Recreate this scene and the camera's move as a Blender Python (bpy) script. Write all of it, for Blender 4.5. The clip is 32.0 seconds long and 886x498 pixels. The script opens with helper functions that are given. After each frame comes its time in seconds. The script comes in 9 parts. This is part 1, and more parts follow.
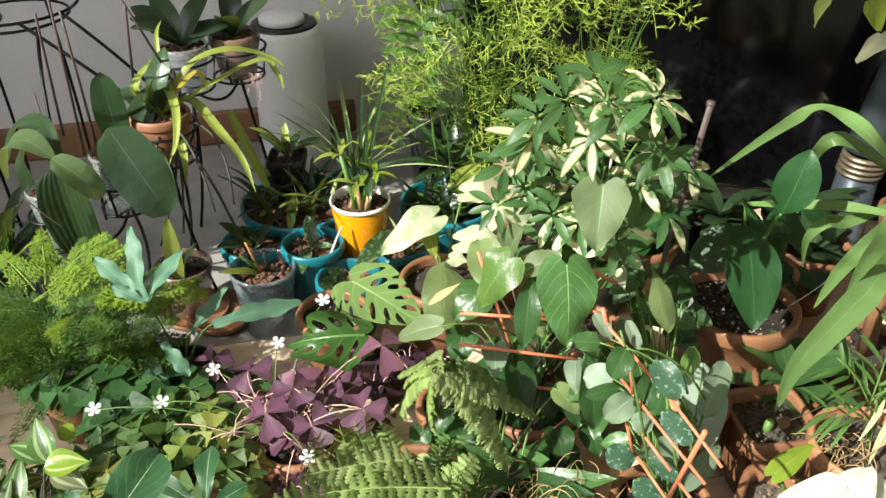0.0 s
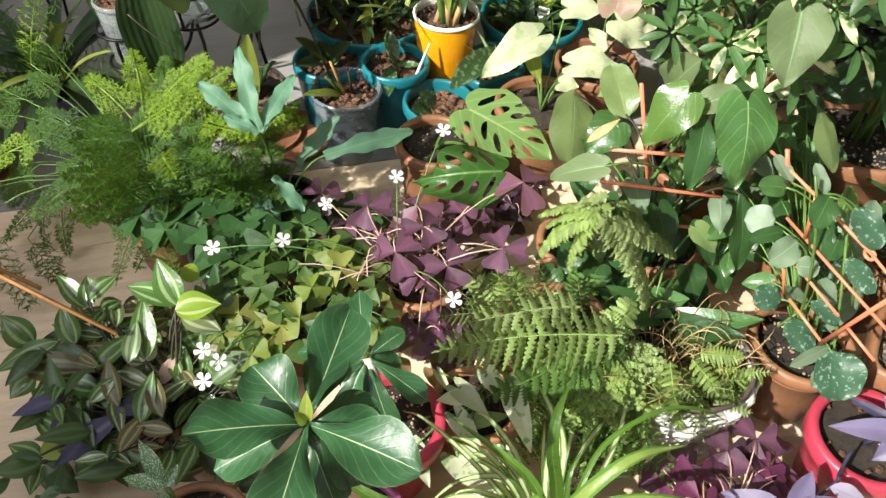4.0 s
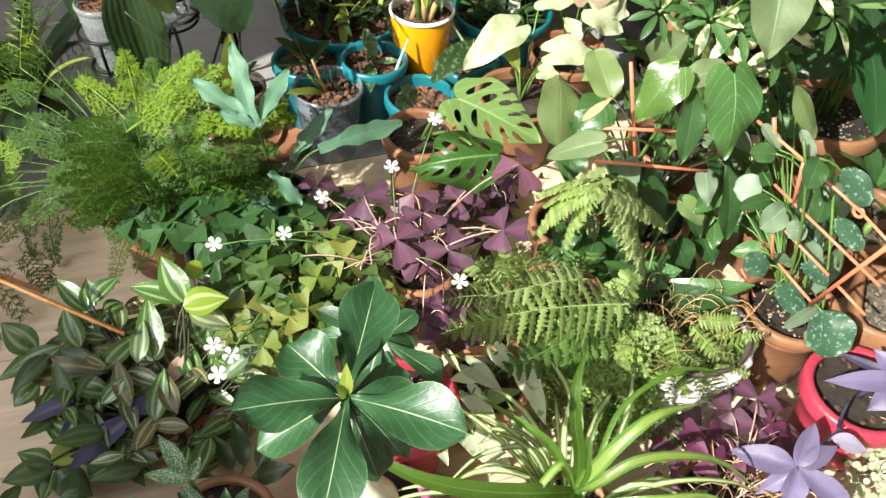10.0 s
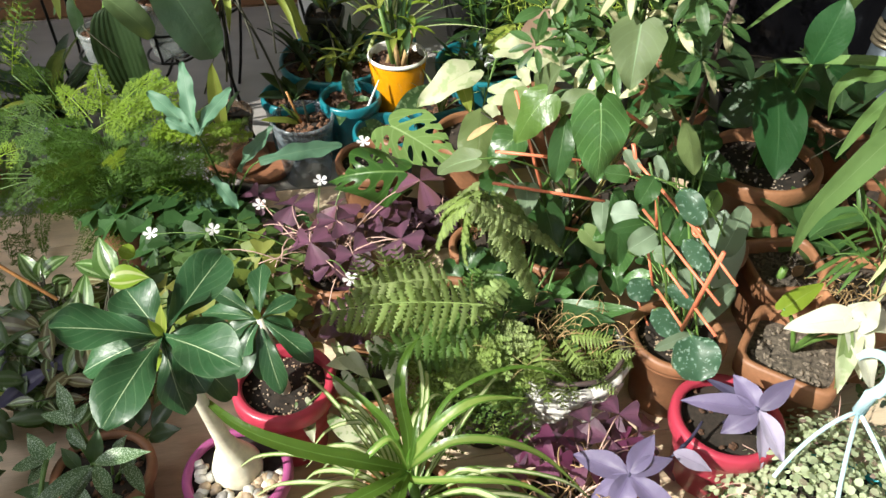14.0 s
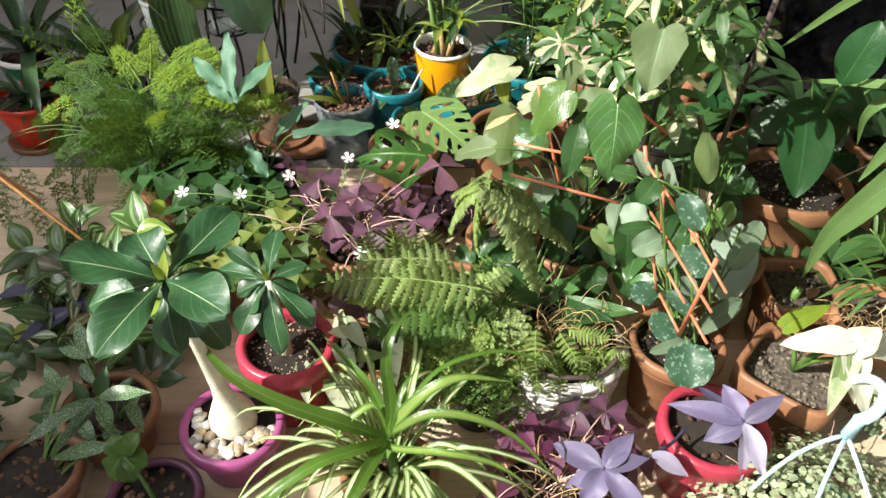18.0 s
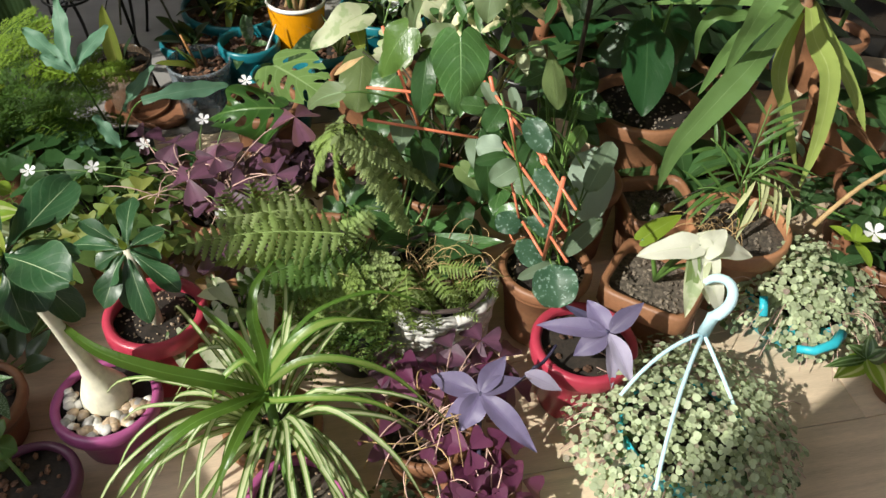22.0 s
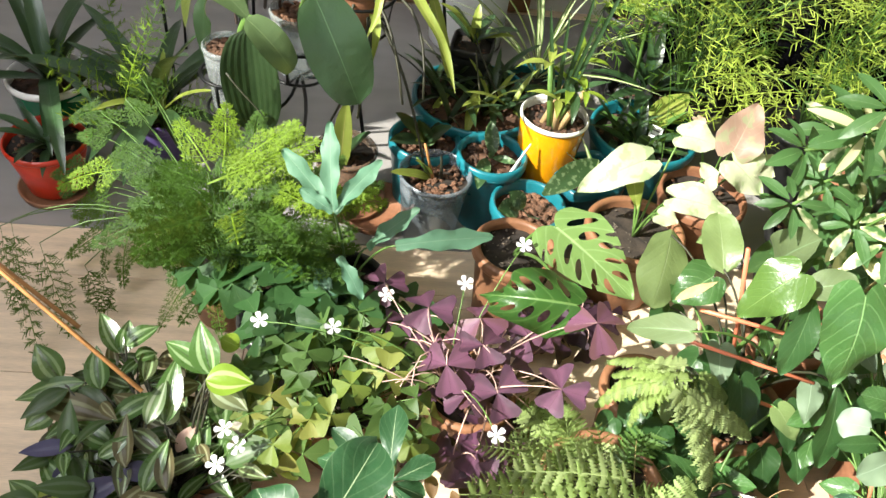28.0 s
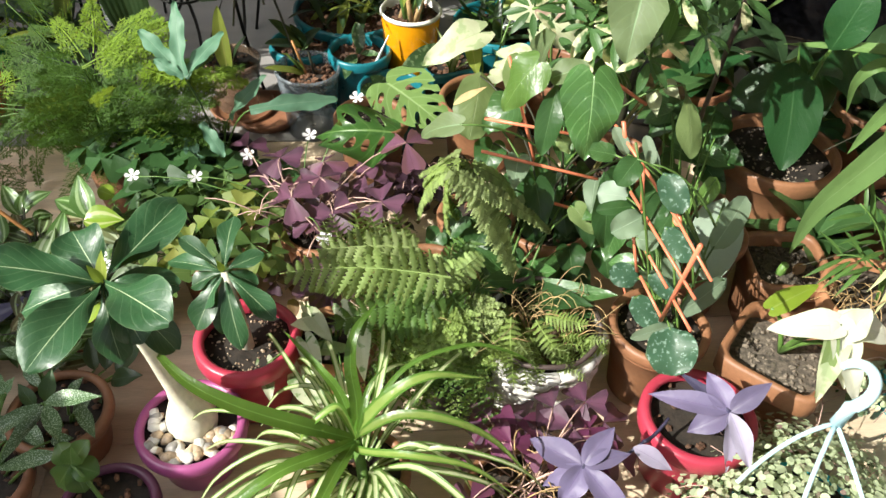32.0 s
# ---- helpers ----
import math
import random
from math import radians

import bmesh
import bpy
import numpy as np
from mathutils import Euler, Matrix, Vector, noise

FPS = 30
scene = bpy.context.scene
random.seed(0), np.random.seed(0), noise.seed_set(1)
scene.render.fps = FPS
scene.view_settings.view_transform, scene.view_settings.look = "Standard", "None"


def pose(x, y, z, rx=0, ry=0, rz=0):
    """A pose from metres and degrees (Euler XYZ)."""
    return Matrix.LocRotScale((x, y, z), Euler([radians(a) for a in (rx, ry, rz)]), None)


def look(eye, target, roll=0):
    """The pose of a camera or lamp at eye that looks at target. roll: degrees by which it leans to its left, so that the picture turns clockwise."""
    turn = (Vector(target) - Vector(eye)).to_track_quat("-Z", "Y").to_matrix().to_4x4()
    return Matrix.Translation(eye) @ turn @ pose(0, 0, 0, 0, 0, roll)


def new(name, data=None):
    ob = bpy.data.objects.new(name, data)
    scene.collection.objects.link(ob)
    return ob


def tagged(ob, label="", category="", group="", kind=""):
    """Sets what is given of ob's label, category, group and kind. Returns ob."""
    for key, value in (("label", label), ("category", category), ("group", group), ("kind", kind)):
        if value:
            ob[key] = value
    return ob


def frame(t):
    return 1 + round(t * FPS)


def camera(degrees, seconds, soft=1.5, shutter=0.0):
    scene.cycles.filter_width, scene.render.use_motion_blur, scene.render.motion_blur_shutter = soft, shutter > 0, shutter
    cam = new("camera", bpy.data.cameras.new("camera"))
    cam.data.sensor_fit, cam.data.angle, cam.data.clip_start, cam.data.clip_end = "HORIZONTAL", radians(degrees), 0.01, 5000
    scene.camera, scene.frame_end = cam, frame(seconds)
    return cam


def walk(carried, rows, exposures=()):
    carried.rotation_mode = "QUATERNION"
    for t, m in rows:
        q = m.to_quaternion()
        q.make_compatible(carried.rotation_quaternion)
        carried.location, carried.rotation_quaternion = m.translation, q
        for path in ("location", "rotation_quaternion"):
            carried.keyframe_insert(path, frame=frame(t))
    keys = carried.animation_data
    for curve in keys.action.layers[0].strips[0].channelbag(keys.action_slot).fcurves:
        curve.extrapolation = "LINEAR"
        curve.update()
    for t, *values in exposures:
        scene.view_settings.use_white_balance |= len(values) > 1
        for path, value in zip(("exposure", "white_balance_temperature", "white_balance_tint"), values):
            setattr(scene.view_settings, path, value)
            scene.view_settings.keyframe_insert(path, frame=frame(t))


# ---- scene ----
cam = camera(56.9, 32.0, 1.5)
METRES, EYE, TILT, LEAN, TURN = 2.6, 1.02, -34.0, 0.0, 0.0
ROWS = [
    (0.0, 0.0, 0.0, 0.0, 0.0, 0.0, -0.0),
    (0.5, -0.0115, -0.0011, -0.0034, 0.12, -0.44, -0.62),
    (1.0, -0.037, -0.0038, -0.0101, -0.45, -1.64, -0.5),
    (1.5, -0.058, -0.002, -0.0193, -1.0, -6.41, 0.67),
    (2.0, -0.0706, -0.0043, -0.0197, -1.82, -11.59, 1.7),
    (2.5, -0.0833, -0.0089, -0.0192, -2.83, -14.36, 2.63),
    (3.0, -0.0908, 0.0001, -0.0103, -3.11, -14.78, 1.79),
    (3.5, -0.0922, 0.0183, 0.0025, -3.2, -14.34, -0.02),
    (5.5, -0.0872, 0.0496, 0.0241, -1.54, -12.48, -2.18),
    (6.0, -0.095, 0.0488, 0.0219, -0.04, -12.98, -2.71),
    (6.5, -0.1119, 0.0504, 0.0207, -0.77, -13.57, -2.07),
    (7.0, -0.125, 0.0509, 0.0175, -2.21, -13.9, 0.72),
    (7.5, -0.1336, 0.0426, 0.0101, -4.24, -14.05, 2.3),
    (8.0, -0.1383, 0.0303, -0.0042, -5.17, -14.2, 2.17),
    (8.5, -0.1405, 0.0251, -0.0108, -5.71, -13.25, 1.48),
    (9.0, -0.1391, 0.0247, -0.0107, -6.13, -13.14, 1.04),
    (9.5, -0.134, 0.0236, -0.0098, -6.67, -13.15, 1.29),
    (10.0, -0.1188, 0.0247, 0.001, -6.85, -12.89, 1.37),
    (10.5, -0.0872, 0.0315, 0.0124, -4.82, -12.35, 0.4),
    (11.0, -0.0582, 0.0381, 0.0135, -1.13, -12.23, -2.54),
    (11.5, -0.0516, 0.0326, 0.0118, 1.41, -12.33, -4.2),
    (12.0, -0.0504, 0.0172, -0.0001, 2.05, -10.91, -5.02),
    (12.5, -0.0392, -0.0019, -0.014, 2.37, -9.47, -5.2),
    (13.0, -0.0247, -0.0195, -0.0234, 2.29, -8.03, -3.61),
    (13.5, -0.0167, -0.0282, -0.0306, 2.22, -7.47, -2.24),
    (14.0, -0.0085, -0.0258, -0.0309, 1.47, -7.19, -1.7),
    (14.5, 0.0052, -0.0229, -0.0287, 1.62, -6.89, -2.82),
    (16.5, 0.0347, -0.0225, -0.0257, 4.91, -7.02, -6.84),
    (17.0, 0.0374, -0.0192, -0.0248, 5.75, -7.57, -7.85),
    (17.5, 0.0311, -0.026, -0.0274, 6.26, -7.56, -7.7),
    (18.0, 0.0226, -0.0367, -0.0377, 6.65, -7.38, -6.89),
    (18.5, 0.0186, -0.0432, -0.0371, 6.41, -7.03, -6.37),
    (19.0, 0.0211, -0.0323, -0.0204, 6.95, -6.58, -6.87),
    (19.5, 0.0263, -0.0195, -0.0078, 7.34, -5.67, -7.15),
    (20.0, 0.0295, -0.0206, -0.0183, 7.19, -5.85, -6.45),
    (20.5, 0.0319, -0.027, -0.0387, 2.94, -8.01, -4.5),
    (21.0, 0.0376, -0.0366, -0.0472, 0.04, -9.55, -3.09),
    (21.5, 0.043, -0.0391, -0.0481, -0.7, -9.54, -2.19),
    (22.0, 0.0457, -0.0391, -0.047, -0.71, -9.3, -1.73),
    (22.5, 0.0426, -0.0365, -0.0439, -0.53, -9.06, -2.15),
    (23.0, 0.0386, -0.03, -0.0348, 0.3, -8.97, -3.12),
    (23.5, 0.0377, -0.02, -0.0251, 2.14, -8.9, -5.71),
    (24.0, 0.0284, -0.0154, -0.0216, 4.44, -8.96, -7.58),
    (24.5, -0.0012, -0.0078, -0.0096, 4.38, -8.67, -6.78),
    (25.0, -0.0359, 0.001, 0.0011, 4.05, -6.61, -5.36),
    (25.5, -0.0559, 0.0095, 0.0063, 3.86, -6.47, -6.14),
    (27.5, -0.0921, 0.0737, 0.0344, 5.16, -10.1, -11.16),
    (28.0, -0.0904, 0.0663, 0.0349, 4.82, -10.6, -11.33),
    (28.5, -0.0847, 0.0532, 0.0281, 5.89, -11.2, -11.1),
    (29.0, -0.0777, 0.0383, 0.0184, 5.93, -10.68, -10.33),
    (29.5, -0.0656, 0.0213, 0.0016, 5.47, -10.44, -8.94),
    (30.0, -0.0492, 0.0053, -0.0133, 4.95, -10.28, -6.89),
    (30.5, -0.0328, 0.0013, -0.0148, 4.48, -10.09, -5.75),
    (31.0, -0.0102, -0.0019, -0.0189, 4.67, -10.03, -6.19),
    (31.5, 0.0115, -0.0053, -0.0242, 5.01, -9.94, -6.25),
    (32.0, 0.0251, -0.0085, -0.027, 5.19, -10.19, -5.91),
]
walk(cam, [(t, pose(0, 0, EYE, TILT, LEAN, TURN) @ pose(METRES * x, METRES * y, METRES * z, 90 + pitch, roll, yaw)) for t, x, y, z, yaw, pitch, roll in ROWS],
     [(0, 0.98), (1, 1.18), (2, 1.33), (2.5, 0.98), (3, 0.58), (3.5, 0.73), (5.5, 1.22), (10, 1.12), (13.4, 1.24), (14, 0.78), (16, 0.98), (18.5, 0.9), (19.4, 0.98), (20, 1.38), (20.5, 0.78), (20.8, 0.28), (23, 0.28), (23.5, 0.58), (24, 0.93), (25, 1.28), (28, 1.38), (30, 1.42), (31, 1.38), (32, 0.92)])

# ---- light: sun through an angled side window, sky light through it and an added front window ----
SUN_AZ, SUN_EL = math.atan2(0.6, 0.8), radians(39)
world = bpy.data.worlds.new("sky")
scene.world = world
world.use_nodes = True
wn = world.node_tree.nodes
sky = wn.new("ShaderNodeTexSky")
sky.sky_type, sky.sun_disc = "NISHITA", False
sky.sun_elevation, sky.sun_rotation = SUN_EL, math.pi / 2 + math.pi - SUN_AZ
world.node_tree.links.new(sky.outputs[0], wn["Background"].inputs[0])
wn["Background"].inputs[1].default_value = 0.062

sun = new("sun", bpy.data.lights.new("sun", "SUN"))
sun.data.energy, sun.data.angle, sun.data.color = 5.0, radians(0.6), (0.985, 0.965, 0.86)
travel = Vector((math.cos(SUN_AZ) * math.cos(SUN_EL), math.sin(SUN_AZ) * math.cos(SUN_EL), -math.sin(SUN_EL)))
sun.matrix_world = look(-6 * travel, (0, 0, 0))


def area_lamp(name, eye, target, sx, sy, watts, col):
    ob = new(name, bpy.data.lights.new(name, "AREA"))
    ob.data.shape, ob.data.size, ob.data.size_y = "RECTANGLE", sx, sy
    ob.data.energy, ob.data.color = watts, col
    ob.matrix_world = look(eye, target)
    return ob


# Front lamp and its wide window are unseen, added to lift the shade.
area_lamp("front_fill_light", (0.3, -1.72, 1.45), (0.3, 0.0, 1.1), 3.2, 1.9, 7.2, (1.0, 0.97, 0.92))
area_lamp("window_light_side", (-1.35, 0.05, 1.60), (-0.2, 0.7, 0.4), 1.3, 1.1, 11.2, (0.97, 0.98, 1.0))


# ---- materials ----
def material(name, colour, rough=0.5, metal=0.0, spread=0.12, scale=30.0, bump=0.15, fine=220.0, second=None, coat=0.0, spec=0.5):
    """Opaque surface with variation at two scales."""
    m = bpy.data.materials.new(name)
    m.use_nodes = True
    nt, n = m.node_tree, m.node_tree.nodes
    p = n["Principled BSDF"]
    tc = n.new("ShaderNodeTexCoord")
    big, small = n.new("ShaderNodeTexNoise"), n.new("ShaderNodeTexNoise")
    big.inputs["Scale"].default_value, small.inputs["Scale"].default_value = scale, fine
    big.inputs["Detail"].default_value, small.inputs["Detail"].default_value = 5.0, 3.0
    oi = n.new("ShaderNodeObjectInfo")
    ramp = n.new("ShaderNodeValToRGB")
    c = Vector(colour)
    e = ramp.color_ramp.elements
    e[0].position, e[1].position = 0.3, 0.7
    lo = Vector(second) if second else c * (1 - 2 * spread)
    hi = c * (1 + spread)
    e[0].color, e[1].color = (*lo, 1), (*hi, 1)
    hue = n.new("ShaderNodeHueSaturation")
    vary = n.new("ShaderNodeMapRange")
    vary.inputs[3].default_value, vary.inputs[4].default_value = 1 - spread, 1 + spread
    L = nt.links.new
    L(tc.outputs["Object"], big.inputs["Vector"])
    L(tc.outputs["Object"], small.inputs["Vector"])
    mixn = n.new("ShaderNodeMath")
    mixn.operation = "MULTIPLY_ADD"
    mixn.inputs[1].default_value = 0.35
    half = n.new("ShaderNodeMath")
    half.operation = "MULTIPLY"
    half.inputs[1].default_value = 0.65
    L(big.outputs["Fac"], half.inputs[0])
    L(small.outputs["Fac"], mixn.inputs[0])
    L(half.outputs[0], mixn.inputs[2])
    L(mixn.outputs[0], ramp.inputs["Fac"])
    L(oi.outputs["Random"], vary.inputs[0])
    L(vary.outputs[0], hue.inputs["Value"])
    L(ramp.outputs["Color"], hue.inputs["Color"])
    L(hue.outputs["Color"], p.inputs["Base Color"])
    rr = n.new("ShaderNodeMapRange")
    rr.inputs[3].default_value, rr.inputs[4].default_value = max(0.03, rough - 0.1), min(1, rough + 0.12)
    L(big.outputs["Fac"], rr.inputs[0])
    L(rr.outputs[0], p.inputs["Roughness"])
    p.inputs["Metallic"].default_value = metal
    p.inputs["Coat Weight"].default_value = coat
    p.inputs["Specular IOR Level"].default_value = spec
    b = n.new("ShaderNodeBump")
    b.inputs["Strength"].default_value, b.inputs["Distance"].default_value = bump, 0.002
    L(mixn.outputs[0], b.inputs["Height"])
    L(b.outputs[0], p.inputs["Normal"])
    return m


def leaf_material(name, colour, mid=None, mid_w=0.035, veins=0.0, vein_n=9.0, edge=None, edge_w=0.0, fleck=None, fleck_scale=90.0, fleck_cut=0.6,
                  stripe=None, stripe_at=0.5, stripe_w=0.16, rough=0.38, through_light=0.35, spread=0.2, bump=0.25, aged=None, waxy=0.0, island=False, pleat=0.0):
    """Leaf: UV x runs across the blade, y along it. Midrib, side veins, pale margin, flecks or stripes, and light that passes through."""
    if colour[1] > 1.25 * colour[0] and colour[1] > colour[2] * 1.5:
        colour = (colour[0] * 1.06, colour[1] * 0.99, colour[2] * 1.0)
    m = bpy.data.materials.new(name)
    m.use_nodes = True
    nt, n = m.node_tree, m.node_tree.nodes
    L = nt.links.new
    p = n["Principled BSDF"]
    p.inputs["Specular IOR Level"].default_value = 0.5 if waxy else 0.36

    def math_(op, a, b=None, clamp=False):
        q = n.new("ShaderNodeMath")
        q.operation, q.use_clamp = op, clamp
        for i, v in enumerate((a, b)):
            if v is None:
                continue
            if isinstance(v, (int, float)):
                q.inputs[i].default_value = v
            else:
                L(v, q.inputs[i])
        return q.outputs[0]

    def mix(fac, a, b):
        q = n.new("ShaderNodeMix")
        q.data_type = "RGBA"
        if isinstance(fac, (int, float)):
            q.inputs[0].default_value = fac
        else:
            L(fac, q.inputs[0])
        for i, v in ((6, a), (7, b)):
            if isinstance(v, (tuple, list, Vector)):
                q.inputs[i].default_value = (*v, 1)
            else:
                L(v, q.inputs[i])
        return q.outputs[2]

    tc = n.new("ShaderNodeTexCoord")
    chance = n.new("ShaderNodeNewGeometry").outputs["Random Per Island"] if island else n.new("ShaderNodeObjectInfo").outputs["Random"]
    sep = n.new("ShaderNodeSeparateXYZ")
    L(tc.outputs["UV"], sep.inputs[0])
    across = math_("ABSOLUTE", math_("SUBTRACT", sep.outputs[0], 0.5))      # 0 at the midrib, 0.5 at the margin
    along = sep.outputs[1]
    big = n.new("ShaderNodeTexNoise")
    big.inputs["Scale"].default_value, big.inputs["Detail"].default_value = 28.0, 4.0
    tiny = n.new("ShaderNodeTexNoise")
    tiny.inputs["Scale"].default_value, tiny.inputs["Detail"].default_value = 260.0, 2.0
    L(tc.outputs["Object"], big.inputs["Vector"])
    L(tc.outputs["Object"], tiny.inputs["Vector"])
    c = Vector(colour)
    col = mix(big.outputs["Fac"], tuple(c * (1 - spread)), tuple(c * (1 + spread)))
    if aged:
        g = n.new("ShaderNodeMapRange")
        g.inputs[1].default_value, g.inputs[2].default_value = 0.8, 1.0
        L(chance, g.inputs[0])
        col = mix(g.outputs[0], col, aged)
    height = tiny.outputs["Fac"]
    if fleck:
        v = n.new("ShaderNodeTexNoise")
        v.inputs["Scale"].default_value, v.inputs["Detail"].default_value = fleck_scale, 3.0
        L(tc.outputs["Object"], v.inputs["Vector"])
        g = n.new("ShaderNodeMapRange")
        g.inputs[1].default_value, g.inputs[2].default_value = fleck_cut, fleck_cut + 0.05
        L(v.outputs["Fac"], g.inputs[0])
        col = mix(g.outputs[0], col, fleck)
    if stripe:
        d = math_("ABSOLUTE", math_("SUBTRACT", math_("MULTIPLY", across, 2.0), stripe_at))
        g = n.new("ShaderNodeMapRange")
        g.inputs[1].default_value, g.inputs[2].default_value = stripe_w, stripe_w * 0.5
        L(math_("ADD", d, math_("MULTIPLY", math_("SUBTRACT", big.outputs["Fac"], 0.5), 0.25)), g.inputs[0])
        col = mix(math_("MULTIPLY", g.outputs[0], 0.8), col, stripe)
    if edge:
        g = n.new("ShaderNodeMapRange")
        g.inputs[1].default_value, g.inputs[2].default_value = 0.5 - edge_w, 0.5 - edge_w + 0.04
        L(math_("ADD", across, math_("MULTIPLY", math_("SUBTRACT", big.outputs["Fac"], 0.5), edge_w * 1.4)), g.inputs[0])
        col = mix(g.outputs[0], col, edge)
    if pleat:
        w = math_("MULTIPLY", math_("ABSOLUTE", math_("SUBTRACT", math_("FRACT", math_("MULTIPLY", across, pleat)), 0.5)), 2.0)
        col = mix(math_("MULTIPLY", w, 0.06), col, tuple(c * 1.6))
        height = math_("ADD", math_("MULTIPLY", height, 0.2), math_("MULTIPLY", w, 0.7))
    if veins:
        ang = math_("ADD", math_("MULTIPLY", along, vein_n), math_("MULTIPLY", across, -vein_n * 0.75))
        w = math_("ABSOLUTE", math_("SUBTRACT", math_("FRACT", ang), 0.5))
        g = n.new("ShaderNodeMapRange")
        g.inputs[1].default_value, g.inputs[2].default_value = 0.1, 0.02
        L(w, g.inputs[0])
        col = mix(math_("MULTIPLY", g.outputs[0], veins), col, mid or tuple(c * 1.8))
        height = math_("SUBTRACT", height, math_("MULTIPLY", g.outputs[0], 0.3))
    if mid:
        g = n.new("ShaderNodeMapRange")
        g.inputs[1].default_value, g.inputs[2].default_value = mid_w, mid_w * 0.35
        L(math_("ADD", across, math_("MULTIPLY", along, mid_w * 0.5)), g.inputs[0])
        col = mix(g.outputs[0], col, mid)
        height = math_("SUBTRACT", height, math_("MULTIPLY", g.outputs[0], 0.8))
    hs = n.new("ShaderNodeHueSaturation")
    g = n.new("ShaderNodeMapRange")
    g.inputs[3].default_value, g.inputs[4].default_value = (0.6, 1.4) if island else (0.75, 1.25)
    L(chance, g.inputs[0])
    L(g.outputs[0], hs.inputs["Value"])
    L(col, hs.inputs["Color"])
    L(hs.outputs[0], p.inputs["Base Color"])
    rg = n.new("ShaderNodeMapRange")
    rg.inputs[3].default_value, rg.inputs[4].default_value = max(0.05, rough - 0.1), min(1.0, rough + 0.14)
    L(big.outputs["Fac"], rg.inputs[0])
    L(rg.outputs[0], p.inputs["Roughness"])
    p.inputs["Coat Weight"].default_value = waxy
    p.inputs["Coat Roughness"].default_value = 0.25
    b = n.new("ShaderNodeBump")
    b.inputs["Strength"].default_value, b.inputs["Distance"].default_value = bump, 0.0012
    L(height, b.inputs["Height"])
    sway = n.new("ShaderNodeTexNoise")
    sway.inputs["Scale"].default_value, sway.inputs["Detail"].default_value = 55.0, 2.0
    L(tc.outputs["Object"], sway.inputs["Vector"])
    b2 = n.new("ShaderNodeBump")
    b2.inputs["Strength"].default_value, b2.inputs["Distance"].default_value = 0.28, 0.005
    L(sway.outputs["Fac"], b2.inputs["Height"])
    L(b2.outputs[0], b.inputs["Normal"])
    L(b.outputs[0], p.inputs["Normal"])
    t = n.new("ShaderNodeBsdfTranslucent")
    warm = mix(0.28, hs.outputs[0], (0.72, 0.82, 0.14))
    L(warm, t.inputs["Color"])
    mx = n.new("ShaderNodeMixShader")
    mx.inputs[0].default_value = through_light
    L(p.outputs[0], mx.inputs[1])
    L(t.outputs[0], mx.inputs[2])
    L(mx.outputs[0], n["Material Output"].inputs[0])
    return m


def clear_plastic(name, tint, cloud=0.35):
    m = bpy.data.materials.new(name)
    m.use_nodes = True
    nt, n = m.node_tree, m.node_tree.nodes
    p = n["Principled BSDF"]
    p.inputs["Base Color"].default_value, p.inputs["Roughness"].default_value = (*tint, 1), 0.22
    tr, mx, no = n.new("ShaderNodeBsdfTransparent"), n.new("ShaderNodeMixShader"), n.new("ShaderNodeTexNoise")
    tr.inputs[0].default_value = (0.92, 0.95, 0.95, 1)
    no.inputs["Scale"].default_value = 14.0
    r = n.new("ShaderNodeMapRange")
    r.inputs[3].default_value, r.inputs[4].default_value = cloud, cloud + 0.3
    nt.links.new(no.outputs["Fac"], r.inputs[0])
    nt.links.new(r.outputs[0], mx.inputs[0])
    nt.links.new(tr.outputs[0], mx.inputs[1])
    nt.links.new(p.outputs[0], mx.inputs[2])
    nt.links.new(mx.outputs[0], n["Material Output"].inputs[0])
    return m


def wood_floor(name):
    m = material(name, (0.70, 0.55, 0.40), 0.42, 0, 0.16, 6.0, 0.08, 90.0)
    nt, n = m.node_tree, m.node_tree.nodes
    for node in [q for q in n if q.type == "TEX_NOISE"]:
        mp = n.new("ShaderNodeMapping")
        mp.inputs["Scale"].default_value = (0.7, 9.0, 1.0)
        src = node.inputs["Vector"].links[0].from_socket
        nt.links.new(src, mp.inputs["Vector"])
        nt.links.new(mp.outputs[0], node.inputs["Vector"])
    return m


M = {}
M["oak"] = wood_floor("light_oak_laminate")
M["wall"] = material("white_wall_paint", (0.66, 0.64, 0.62), 0.7, 0, 0.05, 3.0, 0.1, 120)
M["ceiling"] = material("ceiling_paint", (0.8, 0.8, 0.78), 0.8, 0, 0.03, 2.0, 0.05, 90)
M["brownwood"] = material("brown_wood", (0.26, 0.13, 0.065), 0.45, 0, 0.2, 9, 0.2, 70)
M["frame"] = material("window_frame_white", (0.8, 0.8, 0.8), 0.35, 0, 0.03, 5, 0.03, 60)
M["terra"] = material("terracotta_plastic", (0.25, 0.115, 0.058), 0.5, 0, 0.15, 18, 0.12, 160)
M["terra_dark"] = material("terracotta_brown", (0.24, 0.105, 0.055), 0.5, 0, 0.18, 18, 0.15, 160)
M["terra_pale"] = material("terracotta_orange", (0.36, 0.17, 0.085), 0.5, 0, 0.12, 18, 0.1, 160)
M["teal"] = material("teal_plastic", (0.010, 0.145, 0.18), 0.3, 0, 0.12, 14, 0.05, 100)
M["tealdark"] = material("dark_teal_plastic", (0.01, 0.10, 0.13), 0.32, 0, 0.12, 14, 0.05, 100)
M["orange"] = material("orange_glaze", (0.72, 0.30, 0.006), 0.16, 0, 0.12, 10, 0.03, 70, coat=0.6)
M["white"] = material("white_glaze", (0.80, 0.78, 0.73), 0.25, 0, 0.05, 20, 0.05, 100)
